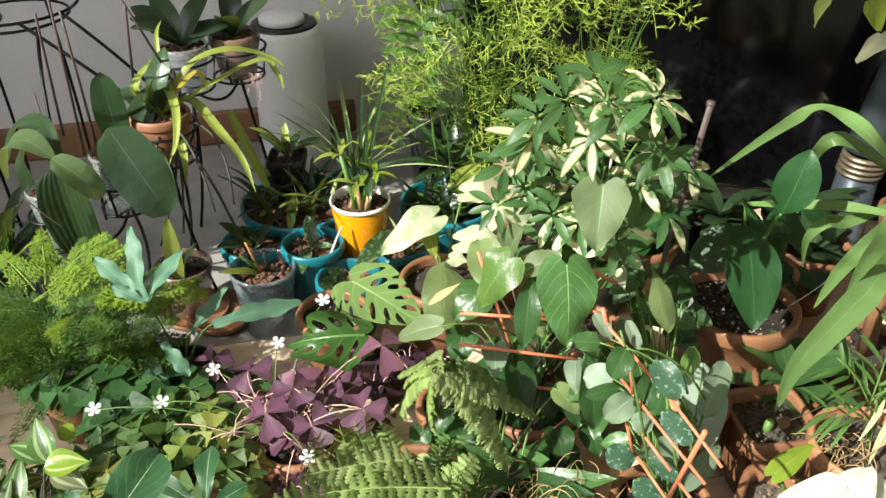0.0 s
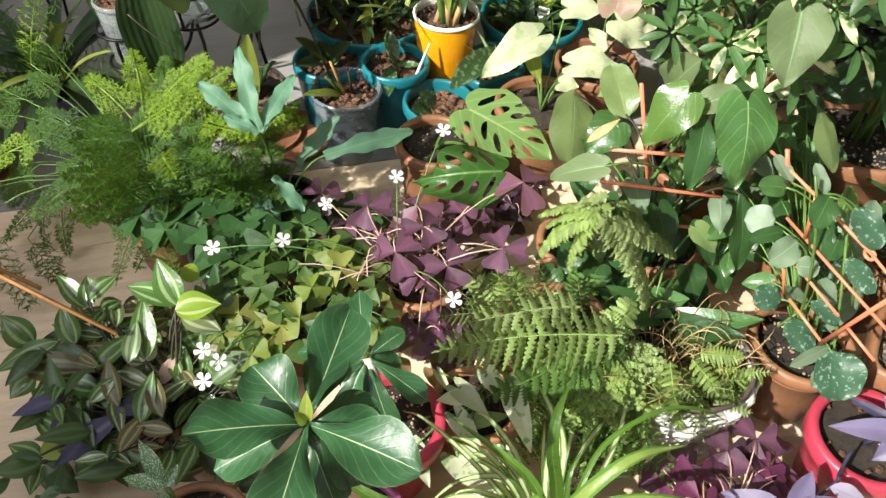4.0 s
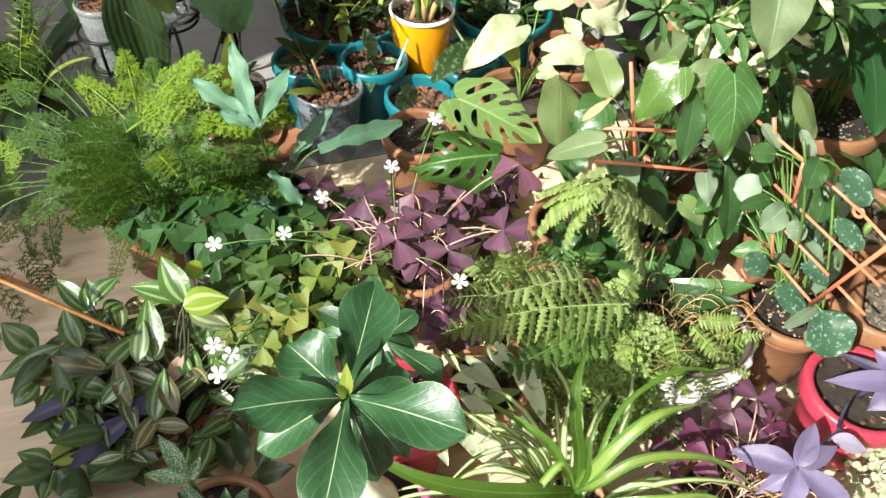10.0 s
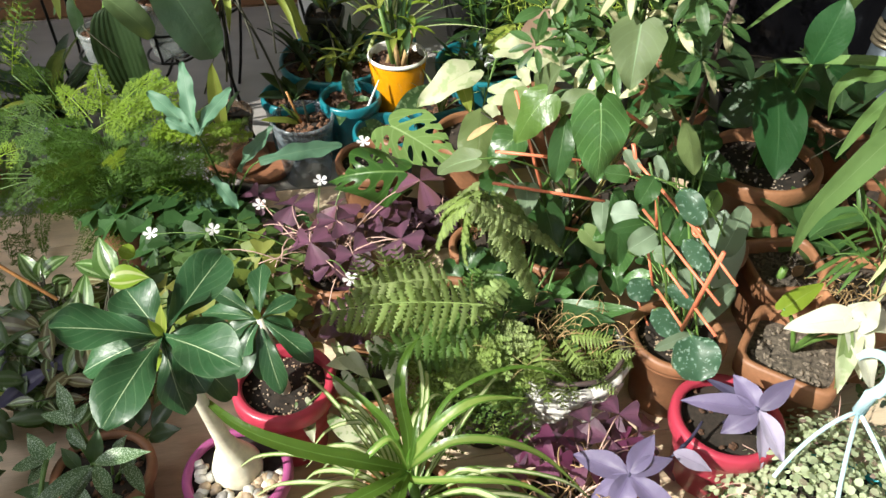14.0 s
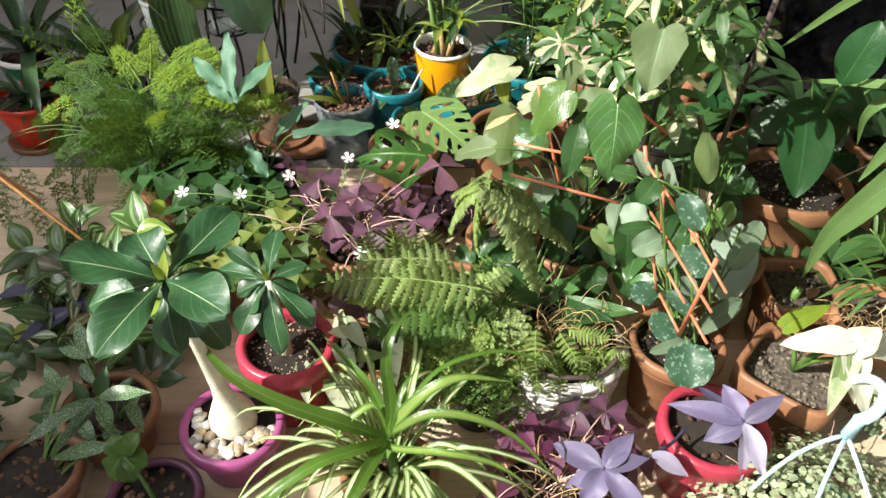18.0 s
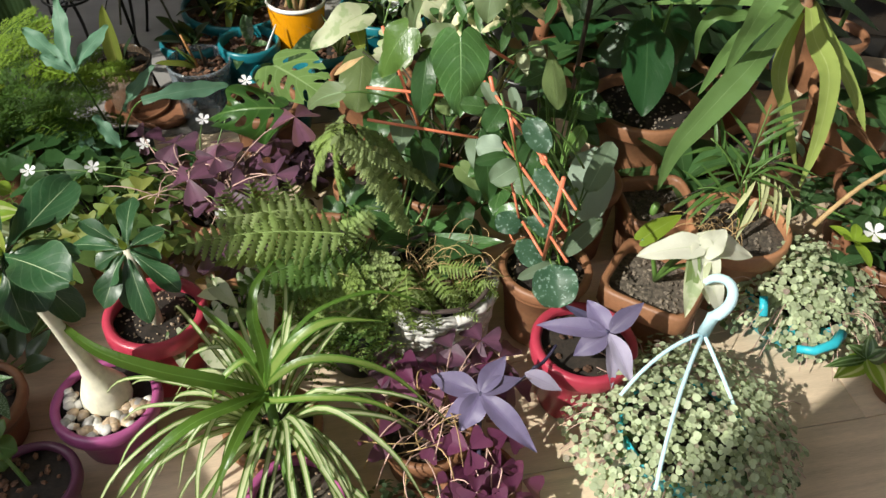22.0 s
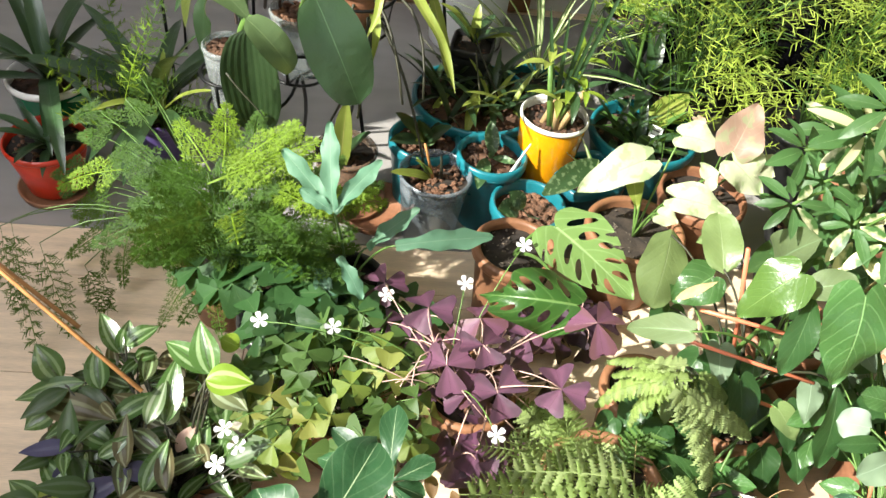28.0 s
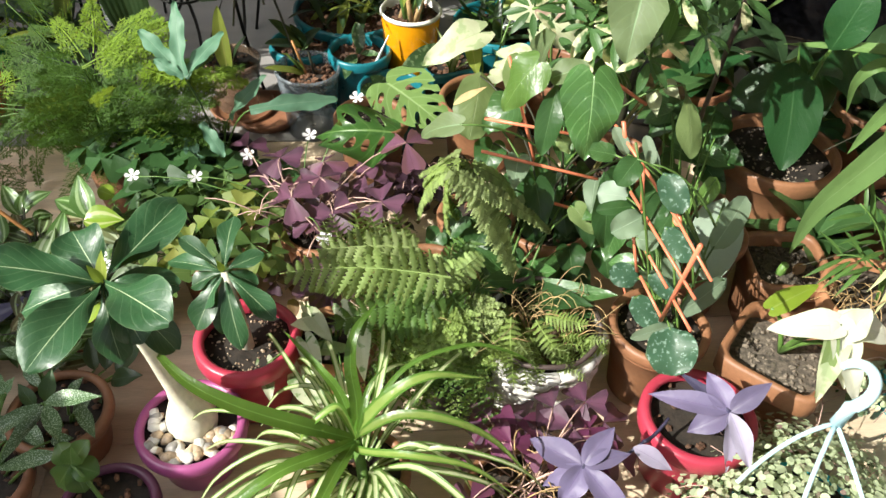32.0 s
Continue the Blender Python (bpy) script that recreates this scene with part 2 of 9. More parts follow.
M["green"] = material("green_glaze", (0.005, 0.13, 0.05), 0.2, 0, 0.12, 12, 0.03, 70, coat=0.4)
M["red"] = material("red_plastic", (0.55, 0.035, 0.012), 0.3, 0, 0.12, 12, 0.04, 70)
M["redpink"] = material("rose_red_plastic", (0.38, 0.035, 0.065), 0.36, 0, 0.12, 12, 0.05, 70)
M["plum_dark"] = material("dark_plum_plastic", (0.09, 0.022, 0.055), 0.4, 0, 0.12, 12, 0.05, 70)
M["mauve"] = material("plum_plastic", (0.33, 0.075, 0.21), 0.34, 0, 0.12, 12, 0.05, 70)
M["lilac"] = material("violet_plastic", (0.10, 0.07, 0.22), 0.4, 0, 0.12, 12, 0.05, 70)
M["blackpot"] = material("black_plastic", (0.014, 0.014, 0.014), 0.4, 0, 0.2, 12, 0.05, 70)
M["clear"] = clear_plastic("clear_orchid_plastic", (0.40, 0.43, 0.43), 0.16)
M["greyclear"] = clear_plastic("milky_grey_plastic", (0.20, 0.23, 0.26), 0.42)
M["brownclear"] = clear_plastic("smoky_brown_plastic", (0.25, 0.16, 0.11), 0.45)
M["soil"] = material("dark_potting_soil", (0.030, 0.021, 0.015), 0.95, 0, 0.4, 60, 0.9, 260, second=(0.006, 0.005, 0.004))
M["grit"] = material("gritty_soil", (0.16, 0.13, 0.10), 0.95, 0, 0.5, 140, 0.9, 420, second=(0.012, 0.010, 0.008))
M["bark"] = material("orchid_bark", (0.115, 0.055, 0.03), 0.85, 0, 0.4, 40, 0.6, 160)
M["pebble"] = material("river_pebbles", (0.50, 0.37, 0.25), 0.5, 0, 0.34, 30, 0.1, 120)
M["pebble_white"] = material("white_pebbles", (0.66, 0.63, 0.58), 0.45, 0, 0.15, 30, 0.1, 120)
M["pebble_grey"] = material("grey_pebbles", (0.30, 0.28, 0.26), 0.45, 0, 0.3, 30, 0.1, 120)
M["caudex"] = material("pale_caudex_bark", (0.72, 0.68, 0.54), 0.6, 0, 0.16, 18, 0.3, 110)
M["stem"] = material("green_stem", (0.10, 0.19, 0.04), 0.5, 0, 0.2, 30, 0.1, 120)
M["paleroot"] = material("dry_tan_stem", (0.42, 0.28, 0.13), 0.7, 0, 0.25, 30, 0.2, 140)
M["drystem"] = material("olive_dry_stem", (0.26, 0.22, 0.08), 0.7, 0, 0.25, 30, 0.2, 140)
M["drysoil"] = material("dry_brown_soil", (0.11, 0.07, 0.04), 0.95, 0, 0.4, 60, 0.9, 260, second=(0.03, 0.018, 0.01))
M["darkstem"] = material("dark_stem", (0.035, 0.035, 0.018), 0.6, 0, 0.25, 30, 0.2, 140)
M["pinkstem"] = material("pink_white_stalk", (0.55, 0.36, 0.30), 0.5, 0, 0.2, 30, 0.1, 120)
M["wire"] = material("black_iron_wire", (0.012, 0.012, 0.012), 0.4, 0.6, 0.2, 30, 0.1, 120)
M["cane"] = material("bamboo_cane", (0.42, 0.20, 0.07), 0.5, 0, 0.2, 40, 0.2, 160)
M["greycane"] = material("grey_brown_stake", (0.085, 0.06, 0.055), 0.5, 0, 0.15, 30, 0.2, 120)
M["trellis"] = material("coral_orange_plastic", (0.70, 0.205, 0.11), 0.4, 0, 0.1, 20, 0.08, 100)
M["weave"] = material("whitewashed_weave", (0.62, 0.60, 0.57), 0.7, 0, 0.2, 40, 0.4, 160)
M["black_gloss"] = material("black_glass", (0.004, 0.004, 0.005), 0.06, 0, 0.1, 4, 0.0, 60)
M["mat_sheet"] = clear_plastic("grey_plastic_sheet", (0.38, 0.36, 0.35), 0.55)
M["steelblue"] = material("grey_blue_metal", (0.13, 0.16, 0.19), 0.3, 0.7, 0.12, 8, 0.05, 80)
M["brass"] = material("dull_brass", (0.24, 0.20, 0.14), 0.45, 0.8, 0.12, 30, 0.05, 120)
M["bluestring"] = material("pale_blue_plastic", (0.55, 0.78, 0.86), 0.35, 0, 0.06, 20, 0.03, 100)
M["turquoise"] = material("turquoise_plastic", (0.03, 0.42, 0.52), 0.35, 0, 0.08, 20, 0.03, 100)
M["tag"] = material("white_plastic_tag", (0.75, 0.77, 0.78), 0.4, 0, 0.04, 20, 0.03, 100)
M["ink"] = material("grey_print", (0.12, 0.12, 0.13), 0.6, 0, 0.1, 20, 0.02, 100)
M["petal"] = leaf_material("white_petals", (0.80, 0.78, 0.80), through_light=0.3, spread=0.05, bump=0.1, rough=0.5)

M["oxp"] = leaf_material("purple_oxalis_leaf", (0.082, 0.036, 0.066), mid=(0.05, 0.015, 0.04), mid_w=0.012, stripe=(0.145, 0.058, 0.105), stripe_at=0.0, stripe_w=0.62, through_light=0.3, rough=0.45, spread=0.35, aged=(0.125, 0.052, 0.068))
# Near-black copy of the purple leaf, for shade under the canopy.
M["oxp_shade"] = leaf_material("shaded_purple_oxalis_leaf", (0.035, 0.014, 0.028), mid=(0.02, 0.008, 0.016), mid_w=0.02, through_light=0.2, rough=0.55)
M["oxpink"] = leaf_material("magenta_oxalis_leaf", (0.135, 0.03, 0.085), mid=(0.07, 0.012, 0.045), mid_w=0.02, through_light=0.4, rough=0.55)
M["oxg"] = leaf_material("green_oxalis_leaf", (0.055, 0.115, 0.028), mid=(0.12, 0.17, 0.05), mid_w=0.02, through_light=0.3, rough=0.5, aged=(0.13, 0.14, 0.04))
M["oxg_yellow"] = leaf_material("yellowing_oxalis_leaf", (0.13, 0.19, 0.035), mid=(0.2, 0.24, 0.07), mid_w=0.02, through_light=0.35, rough=0.5, aged=(0.20, 0.19, 0.05))
M["oxdark"] = leaf_material("dark_green_oxalis_leaf", (0.026, 0.075, 0.022), mid=(0.07, 0.12, 0.04), mid_w=0.02, through_light=0.25, rough=0.45)
M["aden"] = leaf_material("glossy_desert_rose_leaf", (0.018, 0.070, 0.024), mid=(0.42, 0.52, 0.30), mid_w=0.02, edge=(0.16, 0.26, 0.12), edge_w=0.02, veins=0.065, vein_n=7, rough=0.40, through_light=0.09, waxy=0.06)
M["zebrina"] = leaf_material("striped_inch_plant_leaf", (0.050, 0.118, 0.026), mid=(0.036, 0.055, 0.02), mid_w=0.05, stripe=(0.27, 0.37, 0.18), stripe_at=0.42, stripe_w=0.15, rough=0.27, through_light=0.2, aged=(0.06, 0.05, 0.035), waxy=0.35)
M["zebrina_pale"] = leaf_material("faded_inch_plant_leaf", (0.11, 0.18, 0.075), stripe=(0.38, 0.44, 0.30), stripe_at=0.42, stripe_w=0.2, rough=0.35, through_light=0.25, aged=(0.16, 0.12, 0.08))
# Darker inch plant leaf with shade put into its colour, for low leaves.
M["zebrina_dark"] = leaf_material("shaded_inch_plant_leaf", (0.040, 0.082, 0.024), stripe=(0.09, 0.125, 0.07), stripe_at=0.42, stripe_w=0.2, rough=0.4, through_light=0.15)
M["zebrina_red"] = leaf_material("reddish_inch_plant_leaf", (0.085, 0.070, 0.032), stripe=(0.25, 0.26, 0.14), stripe_at=0.42, stripe_w=0.16, rough=0.35, through_light=0.2, aged=(0.085, 0.045, 0.045))
M["zebrina_lime"] = leaf_material("lime_inch_plant_leaf", (0.16, 0.27, 0.03), stripe=(0.42, 0.45, 0.22), stripe_at=0.45, rough=0.3, through_light=0.35)
M["pallida"] = leaf_material("purple_heart_leaf", (0.155, 0.13, 0.235), mid=(0.12, 0.08, 0.2), mid_w=0.02, rough=0.45, through_light=0.25)
M["pallida_pale"] = leaf_material("pale_purple_heart_leaf", (0.42, 0.38, 0.52), mid=(0.25, 0.2, 0.36), mid_w=0.02, rough=0.45, through_light=0.3)
M["pallida_dark"] = leaf_material("dark_purple_heart_leaf", (0.05, 0.045, 0.09), mid=(0.03, 0.025, 0.06), mid_w=0.02, rough=0.4, through_light=0.15)
M["silver"] = leaf_material("silver_speckled_leaf", (0.052, 0.115, 0.045), fleck=(0.27, 0.36, 0.23), fleck_scale=620, fleck_cut=0.53, rough=0.4, through_light=0.15)
M["satin"] = leaf_material("satin_pothos_leaf", (0.032, 0.085, 0.048), fleck=(0.175, 0.26, 0.20), fleck_scale=190, fleck_cut=0.58, rough=0.42, through_light=0.2)
M["satin_back"] = leaf_material("pale_underside_leaf", (0.16, 0.24, 0.155), mid=(0.32, 0.42, 0.3), mid_w=0.02, rough=0.55, through_light=0.35)
M["satin_pale"] = leaf_material("silvery_pothos_leaf", (0.36, 0.46, 0.36), mid=(0.42, 0.5, 0.4), mid_w=0.02, rough=0.5, through_light=0.3)
M["heart"] = leaf_material("heartleaf_green", (0.050, 0.135, 0.036), mid=(0.20, 0.34, 0.13), mid_w=0.02, veins=0.26, vein_n=7, rough=0.3, through_light=0.24, waxy=0.3, bump=0.5)
# Deeper green for dark leaves; low inner ones carry shade in this colour.
M["heart_deep"] = leaf_material("deep_shaded_heart_leaf", (0.026, 0.075, 0.022), mid=(0.10, 0.18, 0.07), mid_w=0.018, veins=0.15, vein_n=7, rough=0.35, through_light=0.2)
M["heart_bright"] = leaf_material("bright_heart_leaf", (0.10, 0.205, 0.045), mid=(0.24, 0.38, 0.12), mid_w=0.018, veins=0.12, vein_n=7, rough=0.3, through_light=0.3, waxy=0.3, bump=0.5)
M["pale_back"] = leaf_material("pale_green_leaf_underside", (0.165, 0.24, 0.115), mid=(0.28, 0.42, 0.22), mid_w=0.03, veins=0.15, vein_n=6, rough=0.5, through_light=0.4)
M["heart_pale"] = leaf_material("pale_heart_leaf", (0.17, 0.255, 0.095), mid=(0.27, 0.34, 0.16), mid_w=0.018, veins=0.13, vein_n=7, rough=0.36, through_light=0.36, waxy=0.2, bump=0.4)
M["monstera"] = leaf_material("monkey_mask_leaf", (0.15, 0.27, 0.08), mid=(0.30, 0.43, 0.18), mid_w=0.03, veins=0.4, vein_n=7, rough=0.32, through_light=0.35)
M["monstera_dark"] = leaf_material("dark_monkey_mask_leaf", (0.035, 0.11, 0.022), mid=(0.14, 0.25, 0.07), mid_w=0.03, veins=0.4, vein_n=7, rough=0.32, through_light=0.3)
M["syng"] = leaf_material("cream_arrowhead_leaf", (0.50, 0.53, 0.35), fleck=(0.36, 0.44, 0.24), fleck_scale=32, fleck_cut=0.52, mid=(0.40, 0.46, 0.26), mid_w=0.02, veins=0.25, vein_n=6, rough=0.45, through_light=0.35, spread=0.12)
M["syng_pink"] = leaf_material("pink_arrowhead_leaf", (0.42, 0.27, 0.21), fleck=(0.36, 0.36, 0.22), fleck_scale=38, fleck_cut=0.52, mid=(0.46, 0.36, 0.27), mid_w=0.02, veins=0.4, vein_n=6, rough=0.45, through_light=0.35, spread=0.15)
M["syng_speck"] = leaf_material("speckled_arrowhead_leaf", (0.55, 0.58, 0.42), fleck=(0.20, 0.32, 0.14), fleck_scale=60, fleck_cut=0.55, mid=(0.4, 0.46, 0.25), mid_w=0.02, rough=0.45, through_light=0.3)
M["schef"] = leaf_material("umbrella_tree_green_leaf", (0.046, 0.115, 0.035), mid=(0.14, 0.22, 0.09), mid_w=0.025, rough=0.42, through_light=0.25)
M["schef_cream"] = leaf_material("cream_umbrella_leaf", (0.66, 0.62, 0.36), edge=(0.07, 0.15, 0.035), edge_w=0.2, fleck=(0.09, 0.18, 0.045), fleck_scale=30, fleck_cut=0.56, rough=0.42, through_light=0.35)
M["schef_var"] = leaf_material("variegated_umbrella_leaf", (0.05, 0.13, 0.035), fleck=(0.72, 0.68, 0.42), fleck_scale=26, fleck_cut=0.41, mid=(0.2, 0.3, 0.1), mid_w=0.03, rough=0.42, through_light=0.3)
# Asparagus fern in sunlit, middle and shaded copies; the light is in the colour.
M["aspar"] = leaf_material("asparagus_fern_sunlit", (0.150, 0.262, 0.014), through_light=0.4, rough=0.6, spread=0.3, island=True)
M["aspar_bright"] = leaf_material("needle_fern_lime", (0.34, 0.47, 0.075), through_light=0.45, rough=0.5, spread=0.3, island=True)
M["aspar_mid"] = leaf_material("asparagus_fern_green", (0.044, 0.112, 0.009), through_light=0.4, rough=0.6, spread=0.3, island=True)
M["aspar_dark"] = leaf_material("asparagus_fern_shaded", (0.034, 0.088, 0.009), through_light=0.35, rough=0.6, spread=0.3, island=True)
M["fern"] = leaf_material("sword_fern_green", (0.215, 0.32, 0.10), through_light=0.38, rough=0.5, spread=0.25, island=True)
M["fern_pale"] = leaf_material("pale_fern_green", (0.28, 0.375, 0.15), through_light=0.42, rough=0.55, spread=0.25, island=True)
M["fern_dark"] = leaf_material("deep_fern_green", (0.075, 0.155, 0.035), through_light=0.38, rough=0.5, spread=0.25, island=True)
M["fern_lime"] = leaf_material("yellow_green_fern", (0.21, 0.31, 0.085), through_light=0.42, rough=0.5, spread=0.25, island=True)
M["bluefern"] = leaf_material("glaucous_blue_fern", (0.080, 0.185, 0.115), mid=(0.16, 0.26, 0.17), mid_w=0.03, rough=0.5, through_light=0.25)
M["strap"] = leaf_material("strap_leaf_green", (0.068, 0.155, 0.022), mid=(0.14, 0.27, 0.06), mid_w=0.06, rough=0.3, through_light=0.33)
M["strap_stripe"] = leaf_material("striped_strap_leaf", (0.22, 0.33, 0.08), edge=(0.09, 0.2, 0.03), edge_w=0.24, rough=0.3, through_light=0.33)
M["spider"] = leaf_material("spider_plant_striped", (0.48, 0.53, 0.30), edge=(0.09, 0.18, 0.035), edge_w=0.24, rough=0.35, through_light=0.33)
M["yucca"] = leaf_material("broad_strap_leaf", (0.125, 0.235, 0.075), mid=(0.2, 0.3, 0.12), mid_w=0.03, rough=0.33, through_light=0.33)
M["yucca_lime"] = leaf_material("lime_strap_leaf", (0.34, 0.46, 0.12), mid=(0.50, 0.58, 0.24), mid_w=0.03, rough=0.35, through_light=0.45)
M["orchid"] = leaf_material("orchid_leaf_green", (0.025, 0.060, 0.022), mid=(0.07, 0.13, 0.06), mid_w=0.02, rough=0.3, through_light=0.08, waxy=0.2)
M["orchid_soft"] = leaf_material("soft_green_orchid_leaf", (0.078, 0.132, 0.052), mid=(0.13, 0.19, 0.08), mid_w=0.03, rough=0.4, through_light=0.2)
M["orchid_dark"] = leaf_material("dark_orchid_leaf", (0.020, 0.045, 0.018), mid=(0.05, 0.08, 0.04), mid_w=0.03, rough=0.35, through_light=0.15)
M["orchid_pleat"] = leaf_material("pleated_orchid_leaf", (0.024, 0.054, 0.017), rough=0.5, through_light=0.08, bump=0.7, pleat=9.0)
M["yelgreen"] = leaf_material("yellow_green_leaf", (0.26, 0.32, 0.06), mid=(0.4, 0.4, 0.12), mid_w=0.05, rough=0.35, through_light=0.35, aged=(0.4, 0.32, 0.05))
M["jewel"] = leaf_material("jewel_orchid_leaf", (0.028, 0.07, 0.024), fleck=(0.13, 0.19, 0.09), fleck_scale=110, fleck_cut=0.53, rough=0.4, through_light=0.15)
M["peace"] = leaf_material("ribbed_deep_green_leaf", (0.016, 0.066, 0.02), mid=(0.04, 0.105, 0.038), mid_w=0.03, veins=0.18, vein_n=11, rough=0.36, through_light=0.22, bump=0.22)
M["palm"] = leaf_material("palm_green", (0.065, 0.15, 0.035), mid=(0.13, 0.22, 0.07), mid_w=0.06, rough=0.4, through_light=0.3)
M["palm_pale"] = leaf_material("dry_palm_leaf", (0.52, 0.54, 0.28), mid=(0.5, 0.48, 0.28), mid_w=0.06, rough=0.5, through_light=0.3)
M["pilea"] = leaf_material("small_pale_round_leaf", (0.46, 0.53, 0.34), mid=(0.36, 0.42, 0.26), mid_w=0.03, rough=0.55, through_light=0.3, aged=(0.15, 0.09, 0.09), spread=0.3, island=True)
# Darker copy of the creeping leaf, with shade put into its colour.
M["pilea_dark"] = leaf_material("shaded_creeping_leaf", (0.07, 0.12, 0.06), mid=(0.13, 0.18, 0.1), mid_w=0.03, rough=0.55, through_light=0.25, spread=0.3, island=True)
M["caladium"] = leaf_material("white_caladium_leaf", (0.74, 0.74, 0.62), mid=(0.6, 0.66, 0.45), mid_w=0.02, edge=(0.45, 0.52, 0.25), edge_w=0.03, rough=0.45, through_light=0.3, spread=0.08)
M["ivy"] = leaf_material("ivy_leaf", (0.032, 0.075, 0.026), mid=(0.11, 0.16, 0.08), mid_w=0.03, veins=0.3, vein_n=4, rough=0.4, through_light=0.2)
M["dryleaf"] = leaf_material("dry_brown_leaf", (0.16, 0.09, 0.045), through_light=0.2, rough=0.7)
M["lime"] = leaf_material("bright_lime_leaf", (0.21, 0.33, 0.035), mid=(0.3, 0.4, 0.1), mid_w=0.03, rough=0.35, through_light=0.4)


# ---- builders ----
MESH = {}


def mesh_of(name, verts, faces, mat, uvs=None, smooth=True):
    me = bpy.data.meshes.new(name)
    me.from_pydata([tuple(v) for v in verts], [], faces)
    if uvs is not None:
        lay = me.uv_layers.new(name="UVMap")
        idx = np.empty(len(me.loops), dtype=np.int32)
        me.loops.foreach_get("vertex_index", idx)
        lay.data.foreach_set("uv", np.asarray(uvs, dtype=np.float32)[idx].ravel())
    if smooth:
        me.polygons.foreach_set("use_smooth", np.ones(len(me.polygons), dtype=bool))
    me.materials.append(mat)
    return me


def thing(name, label, category, x, y, z=0.0, group="", kind=""):
    e = new(name)
    e.location = (x, y, z)
    e.empty_display_size = 0.02
    return tagged(e, label, category, group, kind)


def part(name, me, parent, m=None, label=""):
    """One mesh under a thing, at a pose in the world."""
    ob = new(name, me)
    ob.parent = parent
    back = Matrix.Identity(4)
    up = parent
    while up:
        back = Matrix.Translation(-Vector(up.location)) @ back
        up = up.parent
    ob.matrix_basis = back @ (m or Matrix.Identity(4))
    if label:
        ob["label"] = label
    return ob


def lathe(key, prof, mat, n=40, squareness=0.0, wobble=0.0, cap=True):
    """A turned body from (radius, height) pairs; squareness turns it into a rounded square."""
    k = (key, mat.name)
    if k in MESH:
        return MESH[k]
    verts, faces, uvs = [], [], []
    for j, (r, z) in enumerate(prof):
        for i in range(n):
            a = 2 * math.pi * i / n
            f = 1.0
            if squareness:
                q = 2 + 6 * squareness
                f = (abs(math.cos(a)) ** q + abs(math.sin(a)) ** q) ** (-1 / q)
            f *= 1 + wobble * noise.noise((math.cos(a) * 2, math.sin(a) * 2, z * 20))
            verts.append((r * f * math.cos(a), r * f * math.sin(a), z))
            uvs.append((i / n, j / max(1, len(prof) - 1)))
    for j in range(len(prof) - 1):
        for i in range(n):
            faces.append((j * n + i, j * n + (i + 1) % n, (j + 1) * n + (i + 1) % n, (j + 1) * n + i))
    if cap:
        faces.append(tuple(range(n))[::-1])
    MESH[k] = mesh_of(key, verts, faces, mat, uvs)
    return MESH[k]


def tube(pts, r0, r1, mat, n=6, name="stem"):
    pts = [Vector(p) for p in pts]
    verts, faces = [], []
    side = Vector((0.3, 0.2, 0.93))
    for i, p in enumerate(pts):
        d = (pts[min(i + 1, len(pts) - 1)] - pts[max(i - 1, 0)]).normalized()
        a = d.cross(side)
        if a.length < 1e-3:
            a = d.cross(Vector((1, 0, 0)))
        a.normalize()
        b = d.cross(a)
        r = r0 + (r1 - r0) * i / max(1, len(pts) - 1)
        for k in range(n):
            t = 2 * math.pi * k / n
            verts.append(p + r * (math.cos(t) * a + math.sin(t) * b))
    for i in range(len(pts) - 1):
        for k in range(n):
            faces.append((i * n + k, i * n + (k + 1) % n, (i + 1) * n + (k + 1) % n, (i + 1) * n + k))
    faces.append(tuple(range(n))[::-1])
    faces.append(tuple(range((len(pts) - 1) * n, len(pts) * n)))
    return mesh_of(name, verts, faces, mat)


def bend(a, b, rise=0.03, n=8, side=0.0):
    """Points of an arc from a to b, lifted in the middle."""
    a, b = Vector(a), Vector(b)
    s = (b - a).cross(Vector((0, 0, 1)))
    s = s.normalized() if s.length > 1e-5 else Vector((1, 0, 0))
    return [a.lerp(b, i / n) + (Vector((0, 0, rise)) + s * side) * 4 * (i / n) * (1 - i / n) for i in range(n + 1)]


PROFILE = {
    "ellipse": lambda v: max(0.02, math.sin(math.pi * min(1, v * 0.97 + 0.02))) ** 0.75,
    "lance": lambda v: max(0.015, (math.sin(math.pi * v ** 0.75)) ** 1.0) if 0 < v < 1 else 0.015,
    "obovate": lambda v: max(0.03, 0.06 + 0.94 * math.sin(math.pi * min(1.0, v ** 1.9)) ** 0.8) if v < 0.995 else 0.12,
    "strap": lambda v: max(0.02, min(1, 0.55 + 1.6 * v) * (1 - v ** 4) ** 0.8),
    "lobed": lambda v: max(0.02, min(1, 0.42 + 1.1 * v) * (1 - v ** 5) ** 0.6 * (0.88 + 0.15 * math.sin(19 * v + 0.6))),
    "oval": lambda v: max(0.06, math.sqrt(max(0, 1 - (2 * min(1, v ** 0.9) - 1) ** 2)) ** 0.85),
    "grass": lambda v: max(0.02, (1 - v ** 1.6)) * min(1, 0.7 + v),
    "heart": lambda v: max(0.012, (1 - v ** 1.75) ** 0.8 * min(1, 0.66 + 1.5 * v) * (1 - 0.25 * max(0, v - 0.7))),
    "round": lambda v: max(0.05, math.sqrt(max(0, 1 - (2 * v - 1) ** 2))),
    "arrow": lambda v: max(0.015, (1 - v ** 1.35) ** 0.9 * min(1, 0.72 + 0.9 * v)),
    "wedge": lambda v: 0.04 + 0.96 * v ** 0.85,
}


